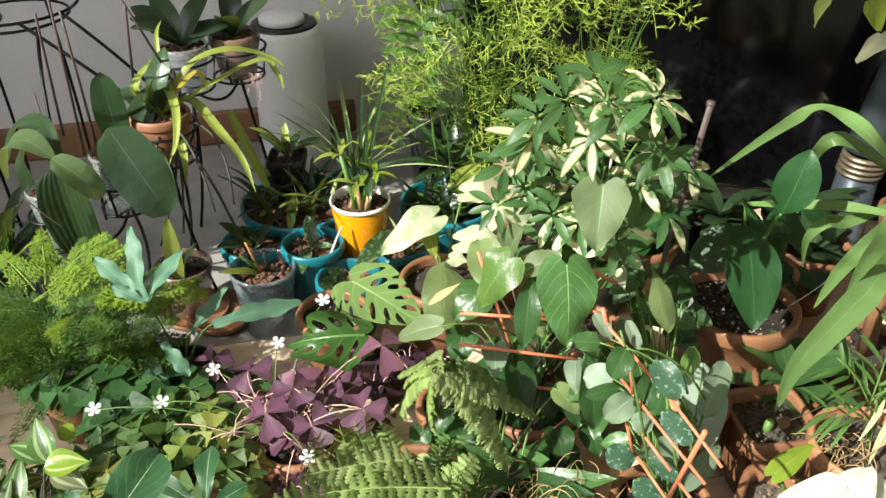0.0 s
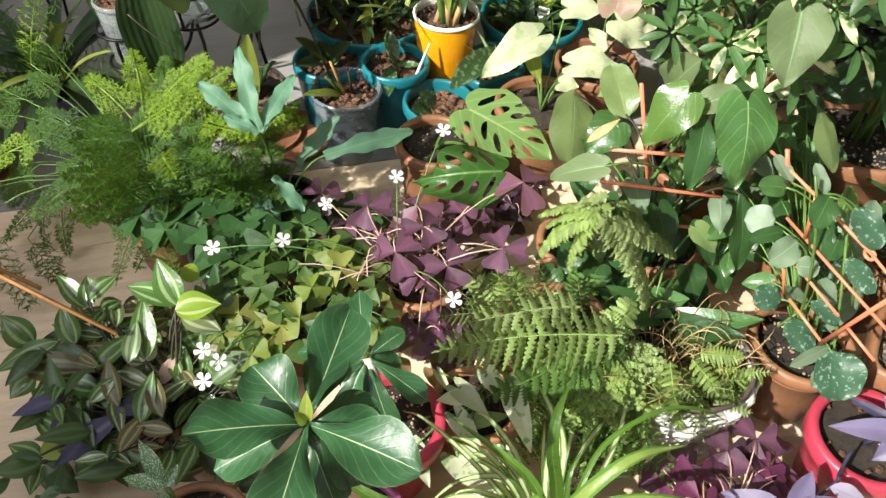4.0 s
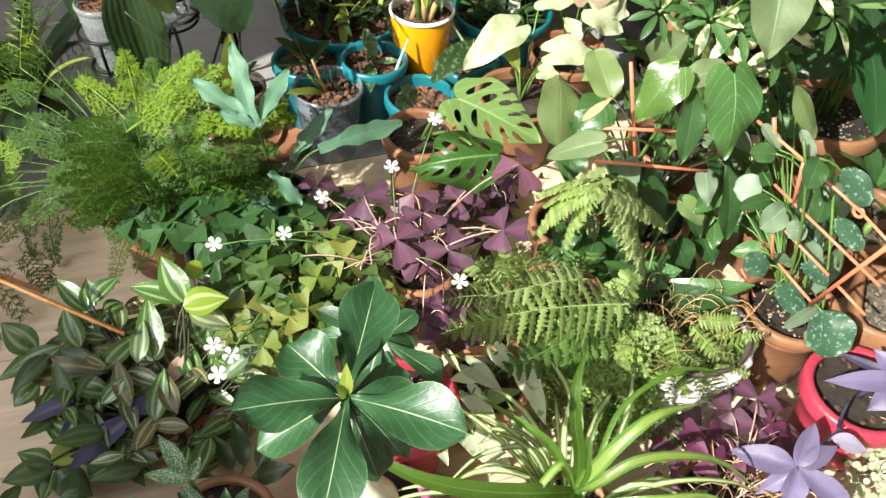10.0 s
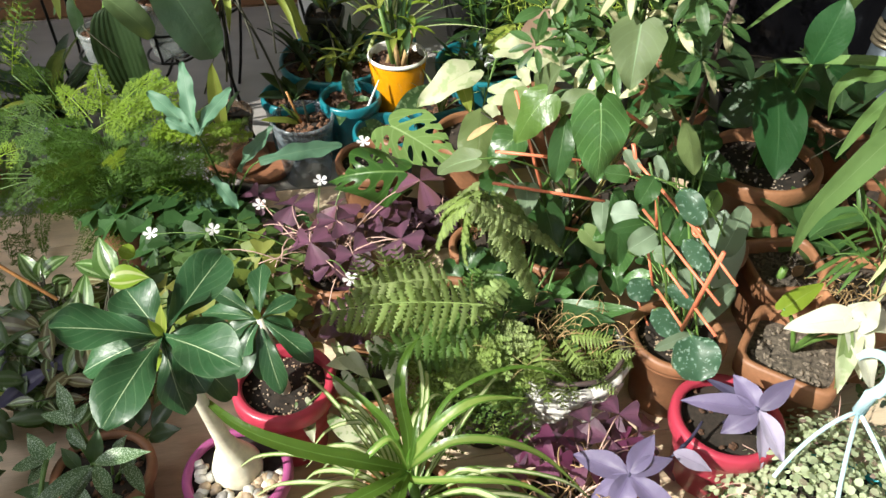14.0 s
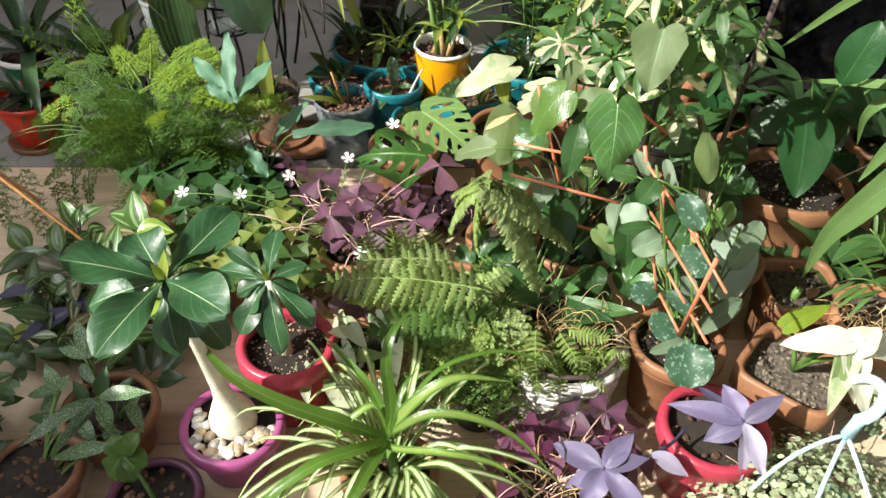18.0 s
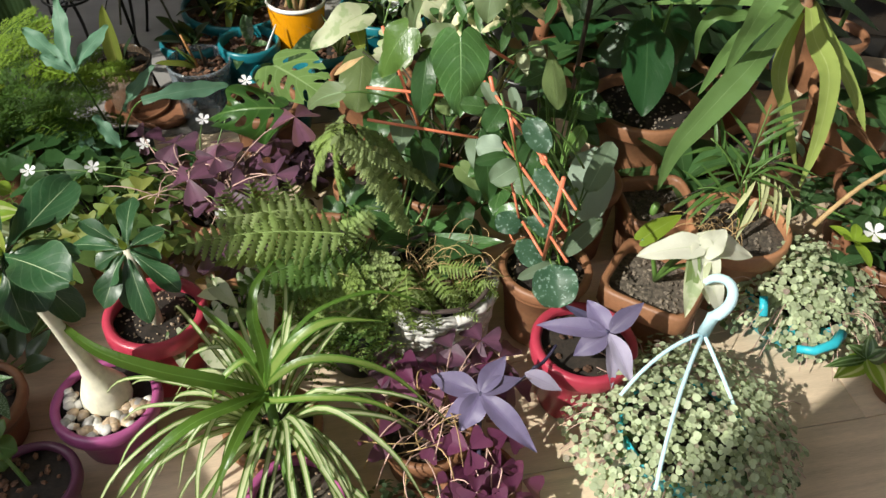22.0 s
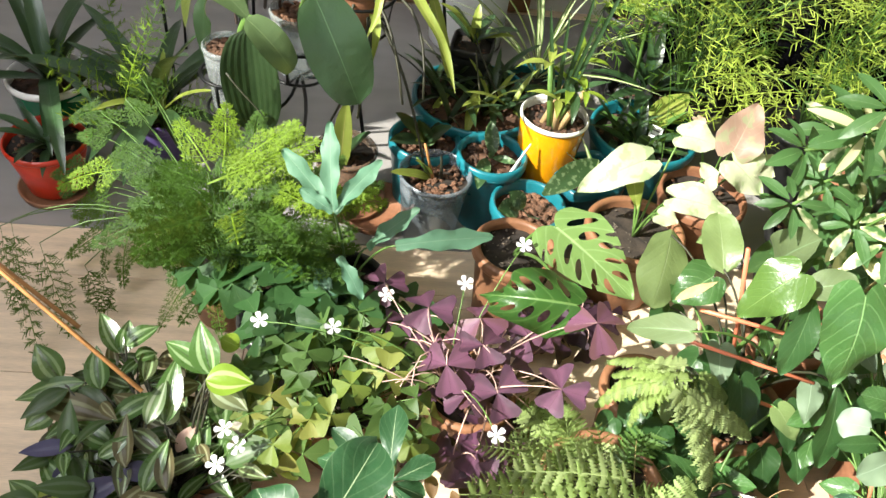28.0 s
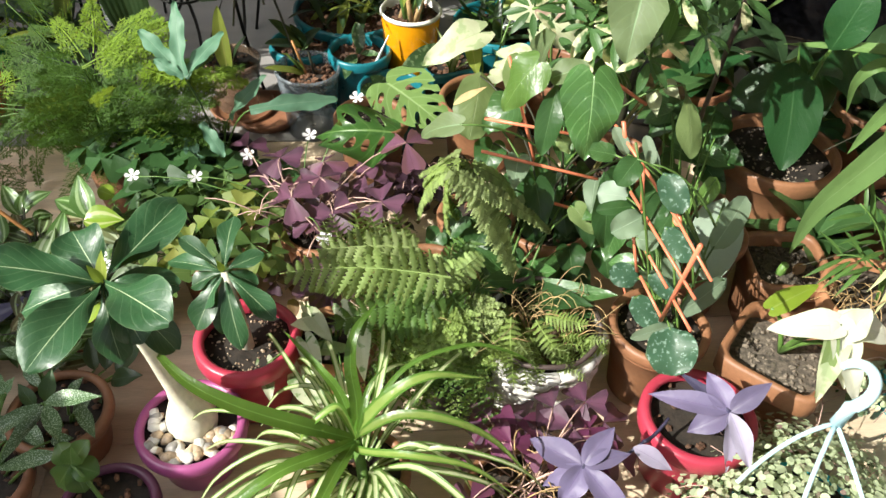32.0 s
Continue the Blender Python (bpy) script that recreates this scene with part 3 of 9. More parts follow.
def leaf_mesh(key, mat, L, W, prof="ellipse", droop=0.4, fold=0.2, wave=0.0, rows=10, cols=4, lobe=0.0, holes=0, twist=0.0, seed=0):
    """A blade that grows from the origin along +Y, its face up (+Z)."""
    k = (key, mat.name, L, W, prof, droop, fold, wave, lobe, holes, twist, seed)
    if k in MESH:
        return MESH[k]
    rng = random.Random(seed * 97 + 5)
    f = PROFILE[prof]
    ph, kk = rng.uniform(0, 6), rng.uniform(7, 11)
    verts, uvs, faces = [], [], []
    y = z = 0.0
    for j in range(rows + 1):
        v = j / rows
        th = droop * v
        if j:
            y += L / rows * math.cos(droop * (v - 0.5 / rows))
            z -= L / rows * math.sin(droop * (v - 0.5 / rows))
        w = f(v) * W / 2
        for i in range(cols + 1):
            c = 2 * i / cols - 1
            x = c * w
            lift = fold * abs(c) * w + wave * W * math.sin(kk * v + ph + (1.5 if c > 0 else 0)) * c * c
            back = lobe * L * math.sin(math.pi * 0.84 * abs(c) ** 0.8) * (1 - v) ** 2.5
            tw = twist * v
            px, pz = x * math.cos(tw) - lift * math.sin(tw), x * math.sin(tw) + lift * math.cos(tw)
            verts.append((px, y - back * math.cos(th) + pz * math.sin(th), z + back * math.sin(th) + pz * math.cos(th)))
            uvs.append((i / cols, v))
    if prof == "wedge":
        for i in range(cols + 1):
            c = 2 * i / cols - 1
            q = rows * (cols + 1) + i
            a = Vector(verts[q])
            a.y -= L * 0.28 * (1 - abs(abs(c) - 0.62) / 0.62) * 0.0 + L * 0.22 * (1 - abs(c)) - L * 0.05 * (1 - abs(abs(c) - 0.6))
            verts[q] = tuple(a)
    gone = set()
    if holes:
        slots = []
        for sgn in (-1, 1):
            for q in range(5):
                mid_c = rng.uniform(0.38, 0.6)
                slots.append((sgn * mid_c, 0.14 + 0.145 * q + 0.1 * mid_c, rng.uniform(0.16, 0.32), rng.uniform(0.026, 0.045)))
                if rng.random() < 0.45:
                    slots.append((sgn * 0.95, 0.22 + 0.12 * q, 0.22, 0.02))
        for j in range(rows):
            for i in range(cols):
                c, v = 2 * (i + 0.5) / cols - 1, (j + 0.5) / rows
                for c0, v0, ra, rb in slots:
                    dc, dv = c - c0, v - v0 - 0.22 * (abs(c) - abs(c0))
                    if (dc / ra) ** 2 + (dv / rb) ** 2 < 1:
                        gone.add((j, i))
    if gone:
        # the rim of each hole is drawn onto its oval
        old = [Vector(q) for q in verts]

        def spot(c, v):
            fi, fj = min(cols - 1e-6, max(0.0, (c + 1) / 2 * cols)), min(rows - 1e-6, max(0.0, v * rows))
            i_, j_ = int(fi), int(fj)
            q = j_ * (cols + 1) + i_
            lo = old[q].lerp(old[q + 1], fi - i_)
            return lo.lerp(old[q + cols + 1].lerp(old[q + cols + 2], fi - i_), fj - j_)

        for j in range(1, rows):
            for i in range(1, cols):
                near = [(j - a, i - b) in gone for a in (0, 1) for b in (0, 1)]
                if any(near) and not all(near):
                    c, v = 2 * i / cols - 1, j / rows
                    best = min(slots, key=lambda q: abs(((c - q[0]) / q[2]) ** 2 + ((v - q[1] - 0.22 * (abs(c) - abs(q[0]))) / q[3]) ** 2 - 1))
                    dc, dv = c - best[0], v - best[1] - 0.22 * (abs(c) - abs(best[0]))
                    k_ = max(0.6, math.sqrt((dc / best[2]) ** 2 + (dv / best[3]) ** 2))
                    c2 = best[0] + dc / k_
                    verts[j * (cols + 1) + i] = spot(c2, best[1] + dv / k_ + 0.22 * (abs(c2) - abs(best[0])))
    for j in range(rows):
        for i in range(cols):
            if (j, i) not in gone:
                a = j * (cols + 1) + i
                faces.append((a, a + 1, a + cols + 2, a + cols + 1))
    me = mesh_of(key, verts, faces, mat, uvs)
    me["tip"] = (0.0, y, z)
    MESH[k] = me
    return me


def frame_to(base, direction, face=(0, 0, 1), scale=1.0):
    """Pose with +Y along direction and +Z towards face."""
    d = Vector(direction).normalized()
    up = Vector(face)
    x = d.cross(up)
    if x.length < 1e-4:
        x = d.cross(Vector((1, 0.1, 0)))
    x.normalize()
    zz = x.cross(d)
    r = Matrix((x, d, zz)).transposed().to_4x4()
    return Matrix.Translation(base) @ r @ Matrix.Scale(scale, 4)


def leaf_to(e, mat, base, tip, W, prof="ellipse", droop=0.5, face=(0, -0.35, 0.95), fold=0.2, wave=0.03, lobe=0.0, holes=0, name="leaf", label="", seed=0, rows=12, cols=6, twist=0.0):
    """One leaf laid from its base to its tip."""
    base, tip = Vector(base), Vector(tip)
    span = (tip - base).length
    h = droop / 2
    L = span / (math.sin(h) / h if h > 1e-3 else 1.0)
    me = leaf_mesh(name, M[mat], round(L, 4), W, prof, droop, fold, wave, rows, cols, lobe, holes, twist, seed)
    t = me["tip"]
    lift = Matrix.Rotation(-math.atan2(t[2], t[1]), 4, "X")
    return part(name, me, e, frame_to(base, tip - base, face) @ lift, label)


def chips(name, cx, cy, z, r, n, size, mat, rng, flat=0.5, sides=5):
    """A scatter of small angular or rounded bits as one mesh."""
    verts, faces = [], []
    for _ in range(n):
        a, q = rng.uniform(0, 6.283), r * math.sqrt(rng.random())
        c = Vector((cx + q * math.cos(a), cy + q * math.sin(a), z + rng.uniform(0, size * 0.4)))
        s = size * rng.uniform(0.5, 1.25)
        rot = Euler((rng.uniform(-0.6, 0.6), rng.uniform(-0.6, 0.6), rng.uniform(0, 6.28))).to_matrix()
        b = len(verts)
        long = rng.uniform(0.8, 1.9)
        for lv, rr in ((-0.5, 0.55), (0.0, 1.0), (0.5, 0.5)):
            for k in range(sides):
                t = 6.283 * k / sides
                verts.append(c + rot @ Vector((rr * s * 0.5 * long * math.cos(t), rr * s * 0.5 * math.sin(t), lv * s * flat)))
        for lv in range(2):
            for k in range(sides):
                faces.append((b + lv * sides + k, b + lv * sides + (k + 1) % sides, b + (lv + 1) * sides + (k + 1) % sides, b + (lv + 1) * sides + k))
        faces.append(tuple(b + k for k in range(sides))[::-1])
        faces.append(tuple(b + 2 * sides + k for k in range(sides)))
    return mesh_of(name, verts, faces, mat, smooth=sides > 6)


def pot(e, x, y, r, h, mat, z=0.0, soil="soil", taper=0.72, rim=0.012, rim_h=0.018, fill=0.84, square=0.0, turn=0.0, bits=60, bit="bark", bit_size=0.009, rim_mat=None, label="", saucer=None, seed=1, wall=0.003):
    """A pot with its rim, soil and the bits that lie on the soil."""
    rb = r * taper
    lip = r + 0.0
    rs = rb + (r - rb) * fill
    body = [(rb * 0.92, 0.0), (rb, 0.004), (rb + (r - rb) * 0.5 - rim * 0.3, h * 0.5), (r - rim * 0.55, h - rim_h - 0.002)]
    edge = [(lip - rim * 0.12, h - rim_h), (lip, h - rim_h + 0.003), (lip, h - 0.004), (lip - 0.003, h), (lip - max(wall, rim * 0.75), h), (lip - max(wall, rim * 0.9) - 0.002, h - 0.005)]
    inner = [(rs - wall, h * fill - 0.004), (rs * 0.9, h * fill - 0.012)]
    pose_ = pose(x, y, z, 0, 0, turn)
    if not turn:
        rim_mat = rim_mat or mat
        p = part("pot", lathe(f"pot_body{r}{h}{square}{rim}", body + [(lip - 0.003, h - rim_h)], M[mat], 44, square), e, pose_, label)
        part("rim", lathe(f"pot_rim{r}{h}{square}{rim}", [(lip - 0.006, h - rim_h - 0.001)] + edge + inner, M[rim_mat], 44, square, cap=False), p, pose_)
    else:
        p = part("pot", lathe(f"pot{r}{h}{square}{rim}{taper}{fill}", body + edge + inner, M[mat], 44, square), e, pose_, label)
    n, verts, faces = 28, [(0, 0, h * fill + 0.004)], []
    for j in range(1, 6):
        q = (rs - wall) * j / 5
        for i in range(n):
            a = 2 * math.pi * i / n
            f = 1.0
            if square:
                s = 2 + 6 * square
                f = (abs(math.cos(a)) ** s + abs(math.sin(a)) ** s) ** (-1 / s)
            px, py = q * f * math.cos(a), q * f * math.sin(a)
            verts.append((px, py, h * fill + 0.004 * (1 - j / 5) + 0.005 * noise.noise((px * 60 + seed, py * 60, seed * 3.1))))
    for i in range(n):
        faces.append((0, 1 + i, 1 + (i + 1) % n))
    for j in range(4):
        for i in range(n):
            faces.append((1 + j * n + i, 1 + (j + 1) * n + i, 1 + (j + 1) * n + (i + 1) % n, 1 + j * n + (i + 1) % n))
    bed = part("soil", mesh_of("soil", verts, faces, M[soil]), e, pose_)
    if bits:
        part("mulch" if bit == "bark" else "gravel", chips("bits", 0, 0, h * fill + 0.003, rs * 0.86, bits, bit_size, M[bit], random.Random(seed)), e if turn else bed, pose_)["kind"] = "stuff"
    if saucer:
        part("saucer", lathe(f"saucer{r}", [(rb * 0.98, 0.0), (rb * 1.28, 0.002), (rb * 1.36, 0.018), (rb * 1.32, 0.019), (rb * 1.22, 0.006), (rb * 0.9, 0.005)], M[saucer], 40), e, pose_)
    return z + h * fill


def toward(az, el):
    return Vector((math.cos(az) * math.cos(el), math.sin(az) * math.cos(el), math.sin(el)))

# ---- the room: axes turned 12 degrees from the walk's ----
TURN_ROOM = 12.0
ROOM = pose(0, 0, 0, 0, 0, TURN_ROOM)


def box(name, x0, y0, z0, x1, y1, z1, mat, m=None, bevel=0.0, kind="structure", label="", category=""):
    bm = bmesh.new()
    bmesh.ops.create_cube(bm, size=1.0)
    bmesh.ops.transform(bm, matrix=Matrix.Translation(((x0 + x1) / 2, (y0 + y1) / 2, (z0 + z1) / 2)) @ Matrix.Diagonal((x1 - x0, y1 - y0, z1 - z0, 1)), verts=bm.verts)
    if bevel:
        bmesh.ops.bevel(bm, geom=bm.edges[:], offset=bevel, segments=2, affect="EDGES", profile=0.6)
    me = bpy.data.meshes.new(name)
    bm.to_mesh(me)
    bm.free()
    me.materials.append(mat)
    ob = new(name, me)
    if m is not None:
        ob.matrix_world = m
    return tagged(ob, label, category, kind=kind)


floor = box("floor", -3.0, -2.0, -0.06, 3.0, 2.6, -0.006, M["oak"], ROOM, label="light oak laminate floor with fine grain", category="floor")
box("wall_north", -3.0, 2.15, -0.06, 0.55, 2.27, 2.5, M["wall"], ROOM, label="off-white painted wall behind the orchids", category="wall")
box("wall_north_2", 0.55, 2.15, -0.06, 3.0, 2.27, 2.5, M["wall"], ROOM, label="off-white painted wall behind the black cabinet", category="wall")
box("wall_east", 3.0, -2.0, -0.06, 3.1, 2.27, 2.5, M["wall"], ROOM, label="off-white painted side wall", category="wall")
box("wall_west", -3.1, 0.6, -0.06, -3.0, 2.27, 2.5, M["wall"], ROOM, label="off-white painted side wall", category="wall")
base = box("baseboard", -3.0, 2.115, 0.0, 0.2, 2.148, 0.085, M["brownwood"], ROOM, 0.004, label="brown wooden baseboard", category="baseboard")
# front wall, unseen, with a wide window added to let in fill light
box("wall_south", -3.0, -2.0, -0.06, 3.0, -1.9, 0.45, M["wall"], ROOM, label="unseen white wall under an added wide window", category="wall")
box("wall_south_2", -3.0, -2.0, 2.4, 3.0, -1.9, 2.5, M["wall"], ROOM, label="unseen white wall over an added wide window", category="wall")
for wx in (-3.0, -1.0, 1.0, 2.94):
    box("window_1", wx, -1.98, 0.45, wx + 0.06, -1.92, 2.4, M["frame"], ROOM, 0.004, label="white window post", category="window")

# unseen; its angle, opening and sill are set to shape where sun falls
# angled window wall on the sun's side; u runs with the sun, s across it
BAY = pose(0, 0, 0, 0, 0, math.degrees(SUN_AZ))
U = -0.75
SILL = 0.71
box("wall_west_2", U - 0.1, -1.6, -0.06, U, 2.9, SILL, M["wall"], BAY, label="unseen white window parapet", category="wall")
box("wall_west_3", U - 0.1, -1.6, 2.3, U, 2.9, 2.5, M["wall"], BAY, label="unseen white wall over the window", category="wall")
box("wall_west_4", U - 0.1, -1.6, SILL, U, 0.0, 2.3, M["wall"], BAY, label="unseen white wall beside the window", category="wall")
box("wall_west_5", U - 0.1, 1.56, SILL, U, 2.9, 2.3, M["wall"], BAY, label="unseen white wall beside the window", category="wall")
box("window_2", U - 0.07, 0.0, SILL, U - 0.03, 0.04, 2.3, M["frame"], BAY, 0.004, label="white window post", category="window")
box("window_3", U - 0.07, 1.52, SILL, U - 0.03, 1.56, 2.3, M["frame"], BAY, 0.004, label="white window post", category="window")

# the ceiling ends at the angled window wall
cut, corners = U - 0.1, [ROOM @ Vector(q) for q in ((-3.1, -2.1, 0), (3.1, -2.1, 0), (3.1, 2.27, 0), (-3.1, 2.27, 0))]
along_sun = Vector((math.cos(SUN_AZ), math.sin(SUN_AZ), 0))
outline = []
for a, b in zip(corners, corners[1:] + corners[:1]):
    ua, ub = a.dot(along_sun) - cut, b.dot(along_sun) - cut
    if ua >= 0:
        outline.append(a)
    if ua * ub < 0:
        outline.append(a.lerp(b, ua / (ua - ub)))
n_ = len(outline)
slab = [(p.x, p.y, 2.5) for p in outline] + [(p.x, p.y, 2.6) for p in outline]
sides = [tuple(range(n_))[::-1], tuple(range(n_, 2 * n_))] + [(i, (i + 1) % n_, n_ + (i + 1) % n_, n_ + i) for i in range(n_)]
tagged(new("ceiling", mesh_of("ceiling", slab, sides, M["ceiling"], smooth=False)), "white painted ceiling", "ceiling", kind="structure")

# plastic sheet under the pots at the back
sheet = box("plastic_sheet", -1.5, 1.245, 0.0005, 0.9, 2.1, 0.0035, M["mat_sheet"], ROOM, 0.001, kind="", label="thin clear greyish plastic sheet laid on the floor", category="plastic sheet")

# black glass cabinet front
tv = thing("glass_cabinet", "tall black glossy glass cabinet reflecting the plants", "cabinet", 1.0, 1.62)
CAB = pose(1.0, 1.62, 0, 0, 0, -13)


def cab_box(name, x0, y0, z0, x1, y1, z1, mat, label=""):
    o = box(name, x0, y0, z0, x1, y1, z1, mat, None, 0.003, kind="")
    me = o.data
    bpy.data.objects.remove(o)
    return part(name, me, tv, CAB, label)


cab_box("carcass", -0.98, 0.012, 0.0, 0.9, 0.20, 1.5, M["blackpot"])
cab_box("door", -0.97, 0.0, 0.06, 0.06, 0.011, 1.49, M["black_gloss"], "black glass door")
cab_box("door", 0.07, 0.0, 0.06, 0.89, 0.011, 1.49, M["black_gloss"], "black glass door")
cab_box("plinth", -0.96, 0.02, 0.0, 0.88, 0.03, 0.055, M["blackpot"])

# white air purifier: a slotted cylinder with a round lid
puri = thing("air_purifier", "white cylindrical air purifier with a round black vent on top", "air purifier", -0.38, 1.92)
part("body", lathe("purifier", [(0.075, 0.0), (0.085, 0.008), (0.088, 0.05), (0.088, 0.36), (0.084, 0.372), (0.076, 0.374)], M["frame"], 48), puri, pose(-0.38, 1.92, 0))
part("vent", lathe("purifier_vent", [(0.079, 0.366), (0.079, 0.378), (0.072, 0.38), (0.03, 0.372)], M["blackpot"], 48), puri, pose(-0.38, 1.92, 0))
part("lid", lathe("purifier_lid", [(0.045, 0.376), (0.054, 0.38), (0.054, 0.392), (0.05, 0.396), (0.012, 0.397), (0.001, 0.397)], M["frame"], 40), puri, pose(-0.385, 1.92, 0))

# grey-blue column lamp foot with brass ribs before the cabinet
LX, LY = 0.865, 1.50
lampc = thing("floor_lamp", "grey-blue metal lamp column with a ribbed brass collar", "lamp", LX, LY)
part("column", tube([(LX, LY, 0.25), (LX + 0.025, LY + 0.01, 0.42), (LX + 0.05, LY + 0.02, 0.64)], 0.042, 0.034, M["steelblue"], 24, "column"), lampc)
for i in range(4):
    part("ring", lathe(f"lamp_ring{i}", [(0.038, 0), (0.046, 0.003), (0.046, 0.008), (0.038, 0.011)], M["brass"], 32), lampc, pose(LX + i * 0.001, LY, 0.20 + i * 0.012))
part("base", lathe("lamp_base", [(0.07, 0.0), (0.075, 0.01), (0.07, 0.03), (0.045, 0.06), (0.04, 0.205), (0.001, 0.206)], M["steelblue"], 32), lampc, pose(LX, LY, 0))

# ---- plant kinds ----
def stalk(e, a, b, r=0.0016, mat="stem", rise=0.02, side=0.0, name="stem"):
    return part(name, tube(bend(a, b, rise, 7, side), r * 1.25, r * 0.8, M[mat], 6, name), e)


def rosette(e, mat, centre, n, L, W, prof, el=(0.2, 0.9), droop=0.7, rng=None, fold=0.2, start=0.0, wave=0.02, span=6.2832, name="leaf", rows=10, cols=4, vary=0.25, lobe=0.0, facing=None):
    """Leaves that spring from one point all round."""
    rng = rng or random.Random(3)
    for i in range(n):
        az = start + span * i / n + rng.uniform(-0.25, 0.25)
        k = rng.randrange(3)
        me = leaf_mesh(name, M[mat], L, W, prof, droop * (0.75 + 0.25 * k), fold, wave, rows, cols, lobe, 0, 0.0, k)
        d = toward(az, rng.uniform(*el))
        part(name, me, e, frame_to(centre, d, facing or (0, 0, 1), rng.uniform(1 - vary, 1 + vary * 0.6)))


def whorl(e, centre, n, L, W, mats, tilt=(0, -0.3, 0.95), droop=0.55, rng=None, stem_from=None):
    """Fingers of an umbrella leaf."""
    rng = rng or random.Random(1)
    up = Vector(tilt).normalized()
    a = up.orthogonal().normalized()
    b = up.cross(a)
    s0 = rng.uniform(0, 6)
    if stem_from:
        e = stalk(e, stem_from, centre, 0.0022, "stem", 0.03, name="leaf_stalk")
    for i in range(n):
        t = s0 + 6.2832 * i / n
        d = math.cos(t) * a + math.sin(t) * b + up * rng.uniform(-0.15, 0.12)
        mat = rng.choice(mats)
        me = leaf_mesh("leaflet", M[mat], L, W, "ellipse", droop, 0.18, 0.02, 8, 4, 0, 0, 0, i % 2)
        part("leaflet", me, e, frame_to(Vector(centre) + d * 0.006, d, up, rng.uniform(0.75, 1.1)))


def oxalis_mesh(mat, L, seed=0, down=0.35):
    """Three hinged triangular leaflets."""
    k = ("oxalis", mat, L, seed, down)
    if k in MESH:
        return MESH[k]
    rng = random.Random(seed)
    verts, faces, uvs = [], [], []
    for i in range(3):
        t = 2.0944 * i + rng.uniform(-0.2, 0.2)
        dn = down * rng.uniform(0.0, 2.3)
        half = L * rng.uniform(0.50, 0.66)
        fold = rng.uniform(0.08, 0.5)
        rows = ((0.0, 0.02, 0.0), (0.25, 0.37, 0.0), (0.5, 0.69, 0.0), (0.72, 0.93, 0.0), (0.88, 1.0, 0.02), (1.0, 0.72, -0.13))
        b = len(verts)
        for v, w, notch in rows:
            for c in (-1, -0.5, 0, 0.5, 1):
                y = L * (v + (notch if c == 0 else notch * 0.45 if abs(c) == 0.5 else -abs(notch) * 0.12))
                x = c * w * half
                z = fold * abs(x) - dn * y - 0.25 * dn * y * y / L
                verts.append((x * math.cos(t) - y * math.sin(t), x * math.sin(t) + y * math.cos(t), z))
                uvs.append((0.5 + c / 2, v))
        for r in range(5):
            for c in range(4):
                a = b + r * 5 + c
                faces.append((a, a + 1, a + 6, a + 5))
    MESH[k] = mesh_of("leaf", verts, faces, M[mat], uvs)
    return MESH[k]


def oxalis(e, mat, cx, cy, z0, rx, ry, top, n, L, rng, stalk_mat="pinkstem", tilt=0.35, clear=0.0):
    for i in range(n):
        a, q = rng.uniform(0, 6.283), math.sqrt(rng.uniform(clear, 1))
        x, y = cx + rx * q * math.cos(a), cy + ry * q * math.sin(a)
        z = z0 + (top - z0) * (1 - 0.35 * q * q) * rng.uniform(0.75, 1.05)
        up = Vector((math.cos(a) * q * tilt, math.sin(a) * q * tilt - 0.12, 1)) + Vector((rng.uniform(-.25, .25), rng.uniform(-.25, .25), 0))
        d = up.orthogonal()
        m = frame_to((x, y, z), Matrix.Rotation(rng.uniform(0, 6.28), 3, up) @ d, up, rng.uniform(0.7, 1.15))
        root = (cx + (x - cx) * 0.25, cy + (y - cy) * 0.25, z0)
        st = part("stalk", tube(bend(root, (x, y, z), rng.uniform(0.0, 0.03), 5, rng.uniform(-0.01, 0.01)), 0.0011, 0.0008, M[stalk_mat], 4, "stalk"), e)
        part("leaf", oxalis_mesh(mat if isinstance(mat, str) else rng.choice(mat), L, rng.randrange(5)), st, m)


def flower(e, at, face, size=0.011, label="small white five-petalled flower"):
    verts, faces, uvs = [], [], []
    for i in range(5):
        t = 1.2566 * i
        b = len(verts)
        for v, w in ((0.08, 0.06), (0.45, 0.22), (0.8, 0.34), (1.0, 0.2)):
            for c in (-1, 0, 1):
                x, y = c * w * size, v * size
                verts.append((x * math.cos(t) - y * math.sin(t), x * math.sin(t) + y * math.cos(t), 0.25 * size * v * v - 0.1 * abs(x)))
                uvs.append((0.5 + c / 2, v))
        for r in range(3):
            for c in range(2):
                a = b + r * 3 + c
                faces.append((a, a + 1, a + 4, a + 3))
    me = MESH.setdefault(("flower", size), None) or mesh_of("flower", verts, faces, M["petal"], uvs)
    MESH[("flower", size)] = me
    up = Vector(face)
    part("flower", me, e, frame_to(at, up.orthogonal(), up), label)


